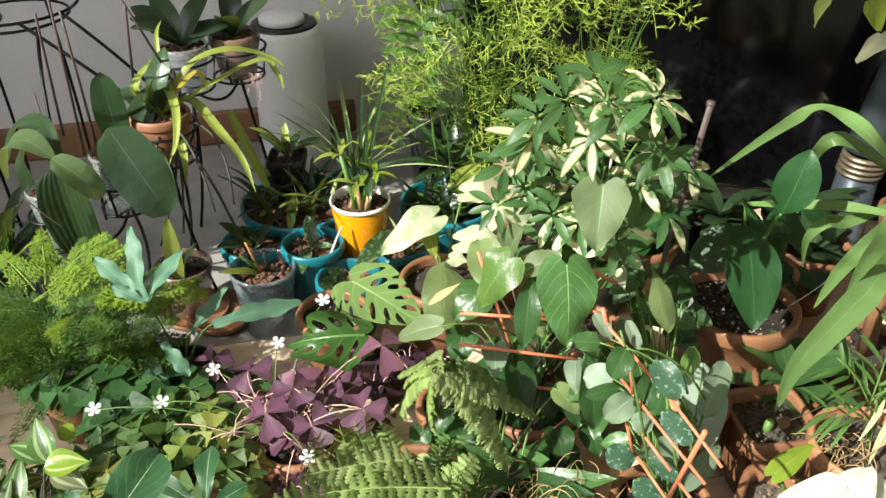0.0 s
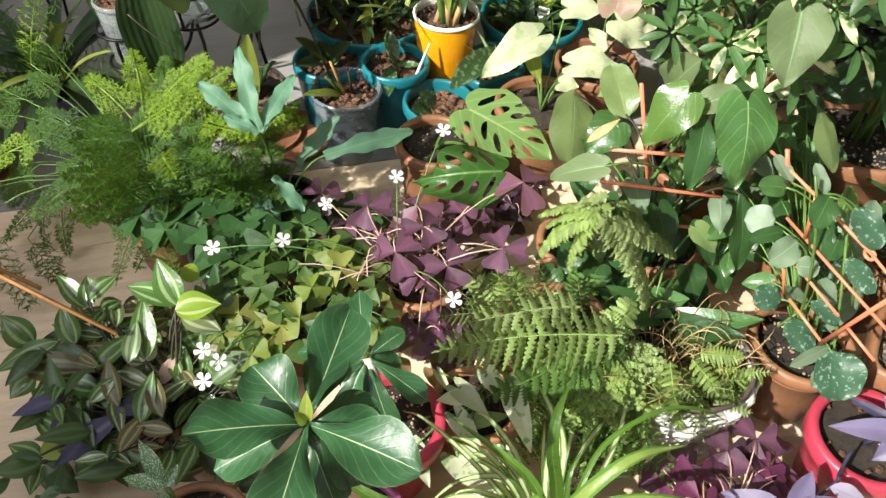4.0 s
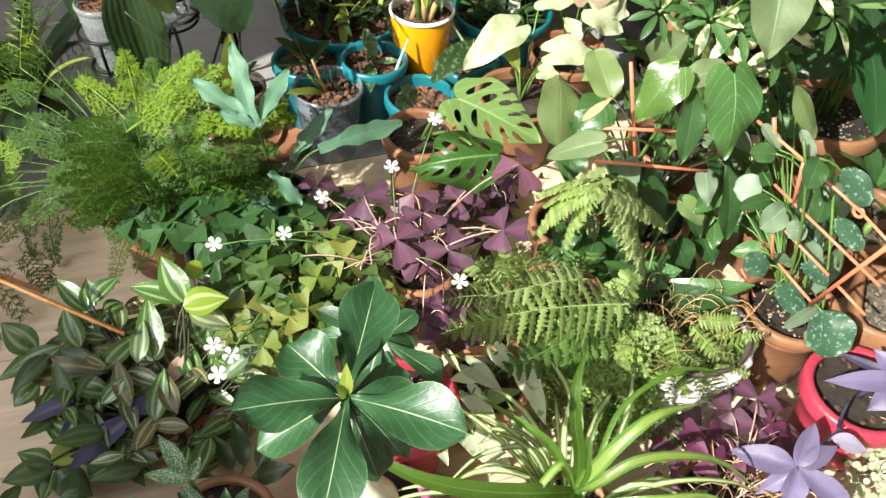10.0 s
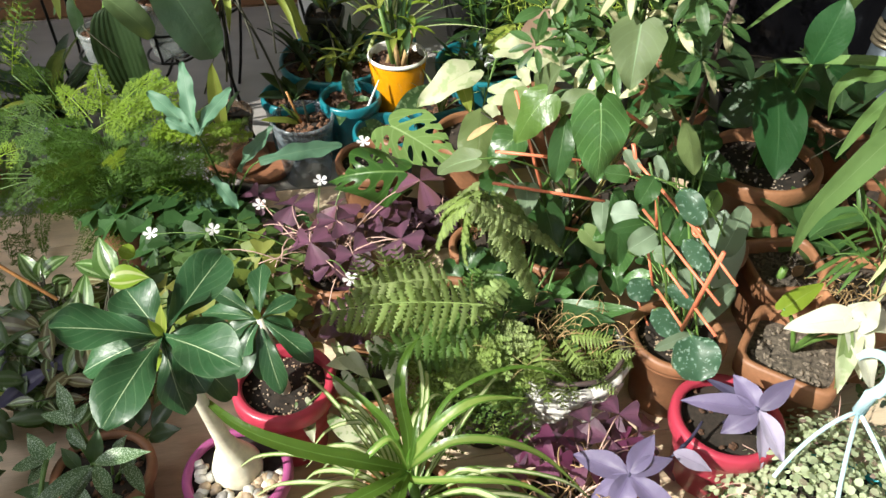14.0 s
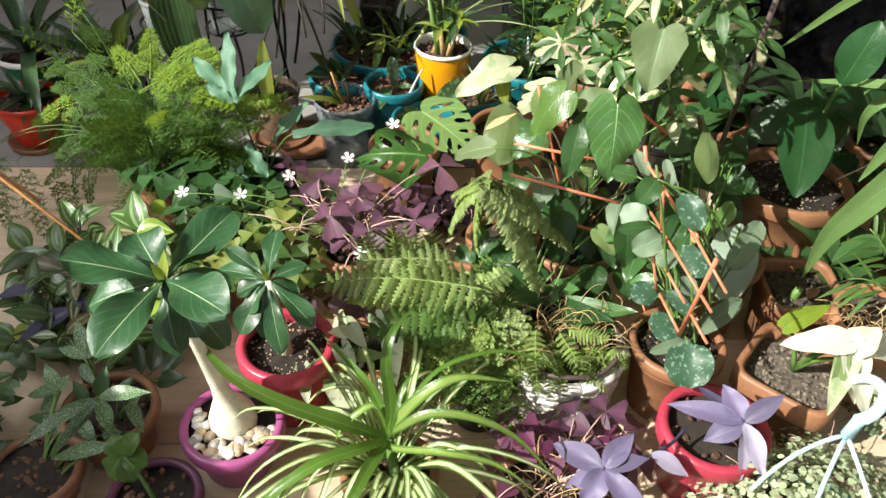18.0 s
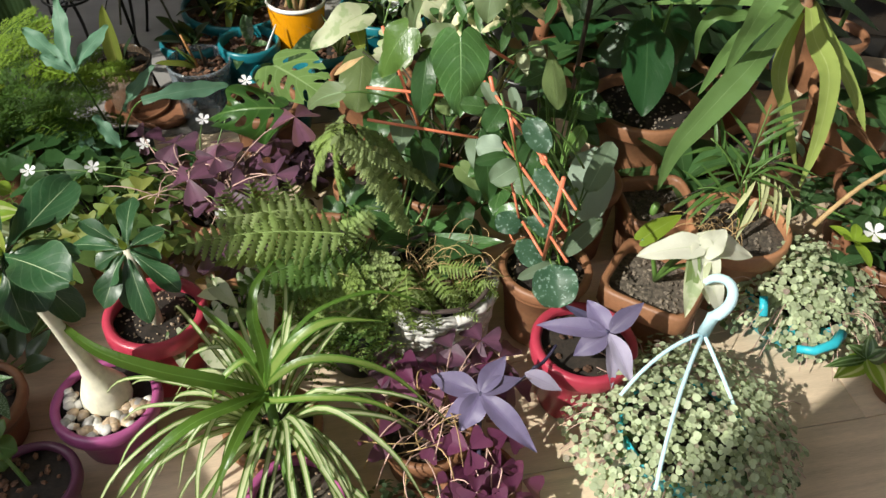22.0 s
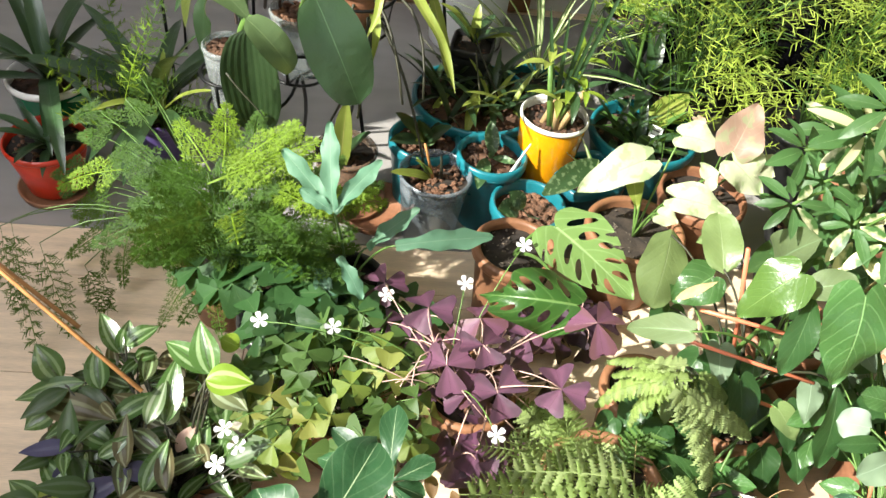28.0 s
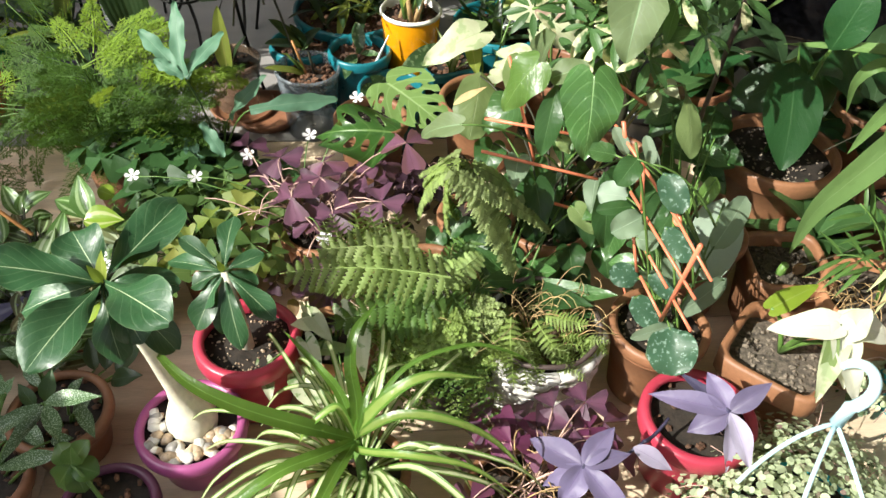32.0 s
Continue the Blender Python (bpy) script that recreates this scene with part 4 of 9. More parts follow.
def plume_mesh(mat, L, W, twigs, needles, nl, droop=0.5, seed=0, spread=0.9, nw=0.0007):
    """A feathery asparagus plume: wiry spine, side twigs and fine needles."""
    k = ("plume", mat, L, W, twigs, needles, nl, droop, seed)
    if k in MESH:
        return MESH[k]
    rng = random.Random(seed * 17 + 3)
    verts, faces, uvs = [], [], []

    def strip(a, b, w):
        d = b - a
        s = d.cross(Vector((rng.uniform(-1, 1), rng.uniform(-1, 1), 1)))
        if s.length < 1e-6:
            return
        s = s.normalized() * w
        i = len(verts)
        verts.extend((a - s, a + s, b + s * 0.5, b - s * 0.5))
        uvs.extend(((0, 0), (1, 0), (1, 1), (0, 1)))
        faces.append((i, i + 1, i + 2, i + 3))

    def spine(v):
        return Vector((0, L * v, -L * droop * v * v * 0.6))

    for j in range(8):
        strip(spine(j / 8), spine((j + 1) / 8), 0.0008)
    for i in range(twigs):
        v = 0.12 + 0.86 * i / twigs
        w = W / 2 * math.sin(math.pi * min(0.97, 0.2 + 0.8 * v)) ** 0.6 * rng.uniform(0.7, 1.15)
        p = spine(v)
        sd = 1 if i % 2 else -1
        end = p + Vector((sd * w * 0.92, w * rng.uniform(0.3, 0.6), rng.uniform(-0.12, 0.1) * w))
        strip(p, end, 0.0008)
        for q in range(needles):
            c = p.lerp(end, (q + rng.random()) / needles)
            ahead = (end - p).normalized()
            d = ahead * rng.uniform(0.5, 1.1) + Vector((-ahead.y, ahead.x, 0)) * rng.choice((-1, 1)) * rng.uniform(0.4, 1.0) + Vector((0, 0, rng.uniform(-0.35, 0.4) * spread))
            strip(c, c + d.normalized() * nl * rng.uniform(0.6, 1.3), nw)
    MESH[k] = mesh_of("plume", verts, faces, M[mat], uvs, smooth=False)
    return MESH[k]


def cluster_mesh(key, mat, n, rx, ry, rz, size, seed, prof="round", lift=0.6):
    """Many small leaves on a low mound, as one mesh."""
    rng = random.Random(seed)
    verts, faces, uvs = [], [], []
    for _ in range(n):
        a, q = rng.uniform(0, 6.283), math.sqrt(rng.random())
        patch = noise.noise((rx * q * math.cos(a) * 32 + seed, rx * q * math.sin(a) * 32, 1.7))
        if patch < -0.18 and rng.random() < 0.85:
            continue
        top = rz * math.sqrt(max(0.05, 1 - q * q)) * rng.uniform(0.7, 1.05) * (1 + 0.55 * patch)
        wob = 1 + 0.18 * noise.noise((math.cos(a) * 1.7, math.sin(a) * 1.7, seed))
        c = Vector((rx * q * wob * math.cos(a), ry * q * wob * math.sin(a), top))
        up = Vector((math.cos(a) * q * 0.7 + rng.uniform(-.5, .5), math.sin(a) * q * 0.7 + rng.uniform(-.5, .5), 1)).normalized()
        s = size * rng.uniform(0.55, 1.2)
        m = frame_to(c, Matrix.Rotation(rng.uniform(0, 6.28), 3, up) @ up.orthogonal(), up)
        b = len(verts)
        pts = [(0, 0, 0), (-0.36, 0.16, 0.06), (-0.5, 0.5, 0.1), (-0.3, 0.88, 0.05), (0, 1.0, -0.03), (0.3, 0.88, 0.05), (0.5, 0.5, 0.1), (0.36, 0.16, 0.06), (0, 0.5, 0)]
        for p in pts:
            verts.append(m @ (Vector(p) * s))
            uvs.append((p[0] + 0.5, p[1]))
        for i in range(8):
            faces.append((b + 8, b + (i + 1) % 8, b + i))
    return mesh_of(key, verts, faces, M[mat], uvs)


def ribbon(e, mat, pts, W, fold=0.3, name="blade", seg=7, prof=None, up=(0, -0.25, 1), label=""):
    """A strap leaf that runs smoothly through a few points."""
    pts = [Vector(p) for p in pts]
    q = [pts[0] * 2 - pts[1]] + pts + [pts[-1] * 2 - pts[-2]]
    line = []
    for i in range(1, len(q) - 2):
        for j in range(seg):
            t = j / seg
            line.append(0.5 * ((2 * q[i]) + (q[i + 1] - q[i - 1]) * t + (2 * q[i - 1] - 5 * q[i] + 4 * q[i + 1] - q[i + 2]) * t * t + (3 * q[i] - q[i - 1] - 3 * q[i + 1] + q[i + 2]) * t ** 3))
    line.append(pts[-1])
    f = prof or (lambda v: max(0.03, min(1, 0.5 + 1.8 * v) * (1 - v ** 3) ** 0.9))
    n = len(line) - 1
    verts, faces, uvs = [], [], []
    for i, p in enumerate(line):
        d = (line[min(i + 1, n)] - line[max(i - 1, 0)]).normalized()
        s = d.cross(Vector(up))
        s = s.normalized() if s.length > 1e-4 else Vector((1, 0, 0))
        nrm = s.cross(d)
        w = f(i / n) * W / 2
        for c in (-1, -0.5, 0, 0.5, 1):
            verts.append(p + s * c * w + nrm * fold * abs(c) * w)
            uvs.append((0.5 + c / 2, i / n))
    for i in range(n):
        for c in range(4):
            a = i * 5 + c
            faces.append((a, a + 1, a + 6, a + 5))
    return part(name, mesh_of(name, verts, faces, M[mat], uvs), e, None, label)


def feather_mesh(mat, L, W, pairs, nl, droop=0.3, seed=0, nw=0.0005):
    """A flat triangular asparagus frond, three times divided."""
    k = ("feather", mat, L, W, pairs, nl, droop, seed)
    if k in MESH:
        return MESH[k]
    rng = random.Random(seed * 13 + 1)
    verts, faces, uvs = [], [], []

    def strip(a, b, w0, w1):
        d = b - a
        s = d.cross(Vector((rng.uniform(-.4, .4), rng.uniform(-.4, .4), 1)))
        if s.length < 1e-7:
            return
        s.normalize()
        i = len(verts)
        verts.extend((a - s * w0, a + s * w0, b + s * w1, b - s * w1))
        uvs.extend(((0, 0), (1, 0), (1, 1), (0, 1)))
        faces.append((i, i + 1, i + 2, i + 3))

    def spine(v):
        return Vector((0.05 * L * math.sin(2.5 * v + seed), L * v, -L * droop * v * v))

    for j in range(10):
        strip(spine(j / 10), spine((j + 1) / 10), 0.0011, 0.001)
    for i in range(pairs):
        v = 0.16 + 0.83 * i / pairs
        p = spine(v)
        for sd in (-1, 1):
            ln = W / 2 * (1.02 - v) ** 0.75 * rng.uniform(0.75, 1.1)
            if rng.random() < 0.06:
                continue
            d1 = Vector((sd * 0.9, rng.uniform(0.3, 0.55), rng.uniform(-0.16, 0.06)))
            e1 = p + d1.normalized() * ln
            sag = Vector((0, 0, -0.12 * ln))
            strip(p, e1 + sag, 0.0006, 0.0004)
            m = max(3, int(ln / 0.0068))
            for j in range(m):
                q = (j + 0.6) / m
                c = p.lerp(e1, q) + sag * q * q
                for s2 in (-1, 1):
                    l2 = nl * (1.25 - q) * rng.uniform(0.7, 1.2)
                    dd = Vector((d1.y * s2 * -1, d1.x * s2, 0)).normalized() * 0.8 + d1.normalized() * 0.55 + Vector((0, 0, rng.uniform(-0.2, 0.25)))
                    e2 = c + dd.normalized() * l2
                    strip(c, e2, nw * 0.8, nw * 0.5)
                    for h in range(3):
                        a = c.lerp(e2, 0.3 + 0.3 * h)
                        for s3 in (-1, 1):
                            d3 = dd.normalized() + Vector((dd.y * s3, -dd.x * s3, rng.uniform(-.4, .4))) * 0.7
                            strip(a, a + d3.normalized() * 0.0046, nw, nw * 0.4)
    MESH[k] = mesh_of("frond", verts, faces, M[mat], uvs, smooth=False)
    return MESH[k]


def sword_mesh(mat, L, W, pairs, droop, seed=0, ruffle=1.0, taper=0.75):
    """A sword-fern frond: evenly spaced narrow leaflets with wavy lobes, each keeled along its own rib."""
    k = ("sword", mat, L, W, pairs, droop, seed, ruffle)
    if k in MESH:
        return MESH[k]
    rng = random.Random(seed * 31 + 7)
    verts, faces, uvs = [], [], []

    def spine(v):
        return Vector((0.04 * L * math.sin(3 * v + seed), L * v * (1 - droop * droop * v * v / 10), -L * droop * v * v * 0.5))

    step = L * 0.93 / pairs
    for i in range(pairs):
        v = 0.05 + 0.93 * i / pairs
        w = W / 2 * min(1, 0.5 + 2.6 * v) * (1.03 - v ** 2.6) ** taper * rng.uniform(0.86, 1.08)
        p = spine(v)
        for sd in (-1, 1):
            fwd = 0.16 + 0.25 * v + rng.uniform(-0.09, 0.09)
            dip = rng.uniform(0.0, 0.6)
            roll = 0.45 + rng.uniform(-0.4, 0.45)
            b = len(verts)
            nseg = 14
            for j in range(nseg + 1):
                q = j / nseg
                hw = step * 0.42 * (1.0 - 0.75 * q ** 2.6) * (1.28 if j % 2 else 0.6) * rng.uniform(0.85, 1.15)
                c = p + Vector((sd * w * q, fwd * w * q + 0.08 * w * q * q, -dip * w * q * q))
                rz = ruffle * step * (0.16 if j % 2 else -0.10) * rng.uniform(0.5, 1.2)
                verts.extend((c + Vector((0, hw, roll * hw + rz)), c + Vector((0, 0, 0.10 * step)), c + Vector((0, -hw, -roll * hw + rz - 0.1 * step))))
                uvs.extend(((0, q), (0.5, q), (1, q)))
            for j in range(nseg):
                for h in range(2):
                    a = b + 3 * j + h
                    faces.append((a, a + 1, a + 4, a + 3))
    b = len(verts)
    for j in range(13):
        p = spine(j / 12) + Vector((0, 0, 0.0006))
        r = 0.0011 * (1 - 0.6 * j / 12)
        for kx, kz in ((-1, 0), (0, 1), (1, 0)):
            verts.append(p + Vector((kx * r, 0, kz * r)))
            uvs.append((0.5, 0.0))
    for j in range(12):
        for q in range(2):
            a = b + 3 * j + q
            faces.append((a, a + 1, a + 4, a + 3))
    MESH[k] = mesh_of("frond", verts, faces, M[mat], uvs)
    return MESH[k]


def frill_mesh(mat, L, W, pairs, size, droop=0.6, seed=0):
    """A crisped fern frond: side twigs with small ruffled round lobes."""
    k = ("frill", mat, L, W, pairs, size, droop, seed)
    if k in MESH:
        return MESH[k]
    rng = random.Random(seed * 19 + 2)
    verts, faces, uvs = [], [], []

    def lobe(c, d, s):
        n = Vector((rng.uniform(-.7, .7), rng.uniform(-.7, .7), 1))
        x = d.cross(n)
        if x.length < 1e-6:
            return
        x.normalize()
        d = d.normalized()
        z = x.cross(d)
        b = len(verts)
        for px, py, pz in ((0, 0, 0), (-0.42, 0.3, 0.12), (-0.5, 0.72, 0.2), (-0.16, 0.82, 0.0), (0, 1.05, 0.1), (0.16, 0.82, 0.0), (0.5, 0.72, 0.2), (0.42, 0.3, 0.12)):
            verts.append(c + (x * px + d * py + z * pz) * s)
            uvs.append((0.5 + px, py))
        for i in range(1, 7):
            faces.append((b, b + i + 1, b + i))

    def spine(v):
        return Vector((0.08 * L * math.sin(3 * v + seed), L * v, -L * droop * v * v))

    for j in range(8):
        a, c = spine(j / 8), spine((j + 1) / 8)
        i = len(verts)
        verts.extend((a + Vector((-0.0006, 0, 0)), a + Vector((0.0006, 0, 0)), c + Vector((0.0005, 0, 0)), c + Vector((-0.0005, 0, 0))))
        uvs.extend(((0.5, 0),) * 4)
        faces.append((i, i + 1, i + 2, i + 3))
    for i in range(pairs):
        v = 0.14 + 0.85 * i / pairs
        p = spine(v)
        for sd in (-1, 1):
            w = W / 2 * math.sin(math.pi * (0.18 + 0.8 * v)) ** 0.7 * rng.uniform(0.7, 1.15)
            d = Vector((sd, rng.uniform(0.25, 0.6), rng.uniform(-0.35, 0.25)))
            m = max(2, int(w / (size * 0.75)))
            for j in range(m):
                c = p + d.normalized() * w * (j + 0.5) / m
                for s2 in (-1, 1):
                    lobe(c, d + Vector((-d.y * s2, d.x * s2, rng.uniform(-.3, .5))) * rng.uniform(0.5, 1.1), size * rng.uniform(0.65, 1.2) * (1.1 - 0.4 * j / m))
            lobe(p + d.normalized() * w, d, size)
    MESH[k] = mesh_of("frond", verts, faces, M[mat], uvs, smooth=False)
    return MESH[k]

# ---- desert roses ----
rg = random.Random(11)
e = thing("desert_rose", "desert rose with swollen pale caudex in a plum pot with pebbles", "potted plant", -0.298, 0.489)
pot(e, -0.298, 0.489, 0.070, 0.088, "mauve", taper=0.68, rim=0.012, rim_h=0.020, fill=0.86, bits=0)
for i in range(58):
    a, q = rg.uniform(2.9, 6.5), 0.056 * math.sqrt(rg.uniform(0.3, 1))
    s = rg.uniform(0.0052, 0.0092)
    me = lathe(f"pebble{i % 6}", [(0.01 * s, -0.62 * s), (0.55 * s, -0.5 * s), (0.95 * s, -0.1 * s), (0.9 * s, 0.25 * s), (0.5 * s, 0.55 * s), (0.01 * s, 0.62 * s)] if i < 6 else [], M[("pebble", "pebble", "pebble_white", "pebble", "pebble_white", "pebble_grey")[i % 6]], 10, 0, 0.25)
    part("pebble", me, e, pose(-0.298 + q * math.cos(a), 0.489 + q * math.sin(a), 0.079 + rg.uniform(0, 0.004), rg.uniform(-20, 20), rg.uniform(-20, 20), rg.uniform(0, 360)))
cx = [(-0.300, 0.498, 0.066), (-0.300, 0.498, 0.080), (-0.300, 0.498, 0.094), (-0.302, 0.497, 0.112), (-0.304, 0.495, 0.130), (-0.307, 0.492, 0.155), (-0.313, 0.478, 0.24), (-0.320, 0.452, 0.366)]
rads = [0.030, 0.0325, 0.031, 0.024, 0.0155, 0.0105, 0.008, 0.006]
verts, faces = [], []
for (px, py, pz), r in zip(cx, rads):
    for i in range(20):
        t = 6.2832 * i / 20
        f = 1 + 0.1 * noise.noise((math.cos(t) * 1.3, math.sin(t) * 1.3, pz * 14))
        verts.append((px + r * f * math.cos(t), py + r * f * math.sin(t), pz))
for j in range(len(cx) - 1):
    for i in range(20):
        faces.append((j * 20 + i, j * 20 + (i + 1) % 20, (j + 1) * 20 + (i + 1) % 20, (j + 1) * 20 + i))
part("caudex", mesh_of("caudex", verts, faces, M["caudex"]), e, None, "smooth pale swollen stem")
C = (-0.320, 0.452, 0.378)
for i, (tip, w, dr) in enumerate((
    ((-0.41, 0.419, 0.421), 0.046, 0.35), ((-0.398, 0.423, 0.352), 0.039, 0.5), ((-0.343, 0.34, 0.375), 0.05, 0.5), ((-0.295, 0.405, 0.314), 0.034, 0.8), ((-0.224, 0.393, 0.405), 0.051, 0.5), ((-0.288, 0.574, 0.382), 0.051, 0.2), ((-0.37, 0.501, 0.395), 0.048, 0.4), ((-0.385, 0.470, 0.330), 0.040, 0.8), ((-0.275, 0.417, 0.335), 0.036, 0.7), ((-0.257, 0.459, 0.36), 0.034, 0.6), ((-0.300, 0.535, 0.372), 0.036, 0.6), ((-0.263, 0.489, 0.345), 0.036, 0.6), ((-0.262, 0.448, 0.29), 0.034, 0.8))):
    leaf_to(e, "aden", C, tip, w * 1.1, "obovate", dr, (rg.uniform(-.25, .25), -0.2, 1), 0.24, 0.11, seed=i, rows=18, cols=8)
leaf_to(e, "lime", (C[0], C[1], C[2] - 0.02), (-0.335, 0.425, 0.345), 0.012, "obovate", 0.4, name="young_leaf")
leaf_to(e, "yelgreen", C, (C[0] + 0.002, C[1] + 0.012, C[2] + 0.035), 0.012, "lance", 0.2)
leaf_to(e, "lime", C, (C[0] - 0.008, C[1] - 0.004, C[2] + 0.028), 0.010, "lance", 0.2)

e = thing("desert_rose", "smaller desert rose in a rose-red plastic pot with gritty soil", "potted plant", -0.254, 0.601)
pot(e, -0.254, 0.601, 0.070, 0.135, "redpink", taper=0.7, rim=0.014, rim_h=0.026, fill=0.82, soil="soil", bits=150, bit="pebble", bit_size=0.0034)
C = (-0.279, 0.626, 0.225)
part("stem", tube([(-0.254, 0.601, 0.105), (-0.258, 0.602, 0.17), C], 0.009, 0.005, M["caudex"], 10), e)
for i, (tip, w) in enumerate((((-0.29, 0.709, 0.245), 0.031), ((-0.36, 0.642, 0.215), 0.027), ((-0.353, 0.672, 0.23), 0.023), ((-0.308, 0.576, 0.165), 0.036), ((-0.249, 0.57, 0.145), 0.033), ((-0.209, 0.596, 0.18), 0.031), ((-0.237, 0.66, 0.23), 0.027), ((-0.299, 0.592, 0.19), 0.031), ((-0.241, 0.633, 0.2), 0.028), ((-0.322, 0.617, 0.2), 0.027), ((-0.274, 0.579, 0.16), 0.028))):
    leaf_to(e, "aden", C, tip, w, "obovate", 0.45, (rg.uniform(-.25, .25), -0.2, 1), 0.24, 0.09, seed=i + 3, rows=16, cols=8)
leaf_to(e, "lime", C, (C[0] - 0.006, C[1] - 0.002, C[2] + 0.022), 0.009, "lance", 0.2)

# ---- purple oxalis ----
rg = random.Random(21)
OXP = (-0.215, 0.845)
e = thing("purple_oxalis", "purple shamrock with white flowers spilling over a terracotta pot", "potted plant", *OXP)
pot(e, *OXP, 0.066, 0.12, "terra", seed=4, bits=40)
oxalis(e, "oxp", OXP[0] + 0.005, OXP[1] + 0.02, 0.11, 0.14, 0.12, 0.155, 8, 0.032, rg, tilt=0.4)
for i, at in enumerate(((-0.355, 0.947, 0.175), (-0.287, 0.901, 0.196), (-0.084, 0.855, 0.285), (-0.209, 0.844, 0.214), (-0.109, 0.796, 0.223), (-0.248, 0.82, 0.19), (-0.18, 0.795, 0.19), (-0.218, 0.898, 0.2), (-0.154, 0.892, 0.19), (-0.217, 0.805, 0.16), (-0.261, 0.873, 0.17), (-0.133, 0.91, 0.2), (-0.337, 0.892, 0.16), (-0.189, 0.753, 0.12), (-0.217, 0.745, 0.11), (-0.302, 0.871, 0.16), (-0.17, 0.846, 0.18))):
    up = Vector((rg.uniform(-.2, .2), -0.25 + rg.uniform(-.15, .15), 1))
    part("leaf", oxalis_mesh("oxp", 0.032, i % 5, 0.28), e, frame_to(at, Matrix.Rotation(rg.uniform(0, 6.28), 3, up) @ up.orthogonal(), up, rg.uniform(0.9, 1.12)))
    part("stalk", tube(bend((OXP[0] + rg.uniform(-.03, .03), OXP[1] + rg.uniform(-.03, .03), 0.11), at, 0.03, 6, rg.uniform(-.02, .02)), 0.0012, 0.0009, M["pinkstem"], 4, "stalk"), e)
for i in range(26):
    a0 = Vector((OXP[0] + rg.uniform(-.03, .03), OXP[1] + rg.uniform(-.03, .03), 0.11))
    az = rg.uniform(0, 6.28)
    part("stalk", tube(bend(a0, a0 + Vector((rg.uniform(.06, .14) * math.cos(az), rg.uniform(.06, .12) * math.sin(az), rg.uniform(0.0, 0.08))), rg.uniform(0.02, 0.05), 6, rg.uniform(-.03, .03)), 0.0012, 0.0008, M["pinkstem"], 4, "stalk"), e)
oxalis(e, "oxp", OXP[0] + 0.045, OXP[1] - 0.10, 0.09, 0.055, 0.05, 0.13, 8, 0.037, rg)
# Added low layer in the shade colour darkens the gaps and the floor.
oxalis(e, "oxp_shade", OXP[0] + 0.01, OXP[1], 0.04, 0.15, 0.12, 0.085, 26, 0.030, rg, tilt=0.3)
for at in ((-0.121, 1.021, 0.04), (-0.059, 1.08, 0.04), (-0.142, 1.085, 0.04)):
    oxalis(e, "oxp_shade", at[0], at[1], 0.02, 0.055, 0.05, 0.06, 9, 0.034, rg, tilt=0.3)
for i in range(60):
    c = Vector((OXP[0] + rg.uniform(-.14, .16), OXP[1] + rg.uniform(-.11, .12), rg.uniform(0.012, 0.05)))
    part("dry_leaf", leaf_mesh("dry_leaf", M["dryleaf"], 0.034, 0.018, "ellipse", 0.8, 0.4, 0.1, 6, 4, 0, 0, 0, i % 3), e, frame_to(c, toward(rg.uniform(0, 6.28), rg.uniform(-.2, .3)), (0, 0, 1), rg.uniform(0.6, 1.1)))
for at in ((-0.488, 0.821, 0.196), (-0.398, 0.837, 0.194), (-0.348, 0.925, 0.175), (-0.182, 0.982, 0.264), (-0.175, 0.726, 0.205), (-0.247, 0.934, 0.22)):
    flower(stalk(e, (OXP[0] - 0.03, OXP[1], 0.11), (at[0], at[1], at[2] - 0.002), 0.0009, "stem", 0.03, name="flower_stalk"), at, (0.1, -0.35, 1))

# ---- green oxalis ----
for nm, lab, mt, cx_, cy_, rx, ry, top, n, L, sd in (
    ("green_oxalis", "green shamrock with wilting lower leaves in a terracotta pot", ("oxg", "oxg", "oxg", "oxg_yellow"), -0.375, 0.79, 0.13, 0.12, 0.185, 74, 0.026, 31),
    ("dark_oxalis", "dark green shamrock with broad folded leaves in a dark pot", ("oxdark",), -0.49, 0.905, 0.12, 0.085, 0.205, 34, 0.044, 32)):
    rg = random.Random(sd)
    e = thing(nm, lab, "potted plant", cx_, cy_)
    pot(e, cx_, cy_, 0.062, 0.105, "terra" if "oxg" in mt else "blackpot", seed=sd, bits=30)
    oxalis(e, mt, cx_, cy_, 0.09, rx, ry, top, n, L, rg, "stem")
    if "oxdark" in mt:
        oxalis(e, mt, -0.345, 0.945, 0.04, 0.085, 0.06, 0.13, 18, 0.036, rg, "stem")
    if "oxg" in mt:
        for at in ((-0.473, 0.632, 0.17), (-0.46, 0.663, 0.165), (-0.484, 0.683, 0.16)):
            flower(stalk(e, (cx_ - 0.03, cy_ - 0.04, 0.1), at, 0.0009, "stem", 0.035, name="flower_stalk"), at, (-0.1, -0.45, 1))
        for b0, t0 in (((-0.446, 0.715, 0.12), (-0.464, 0.684, 0.11)), ((-0.418, 0.694, 0.12), (-0.392, 0.668, 0.11)), ((-0.429, 0.687, 0.14), (-0.441, 0.667, 0.1))):
            leaf_to(e, "yelgreen", b0, t0, 0.03, "ellipse", 0.4, name="yellow_leaf")

# ---- striped inch plant ----
rg = random.Random(41)
e = thing("inch_plant", "striped inch plant with trailing stems of dark silvery leaves", "potted plant", -0.545, 0.655)
pot(e, -0.555, 0.672, 0.062, 0.065, "terra_dark", seed=6, bits=20)


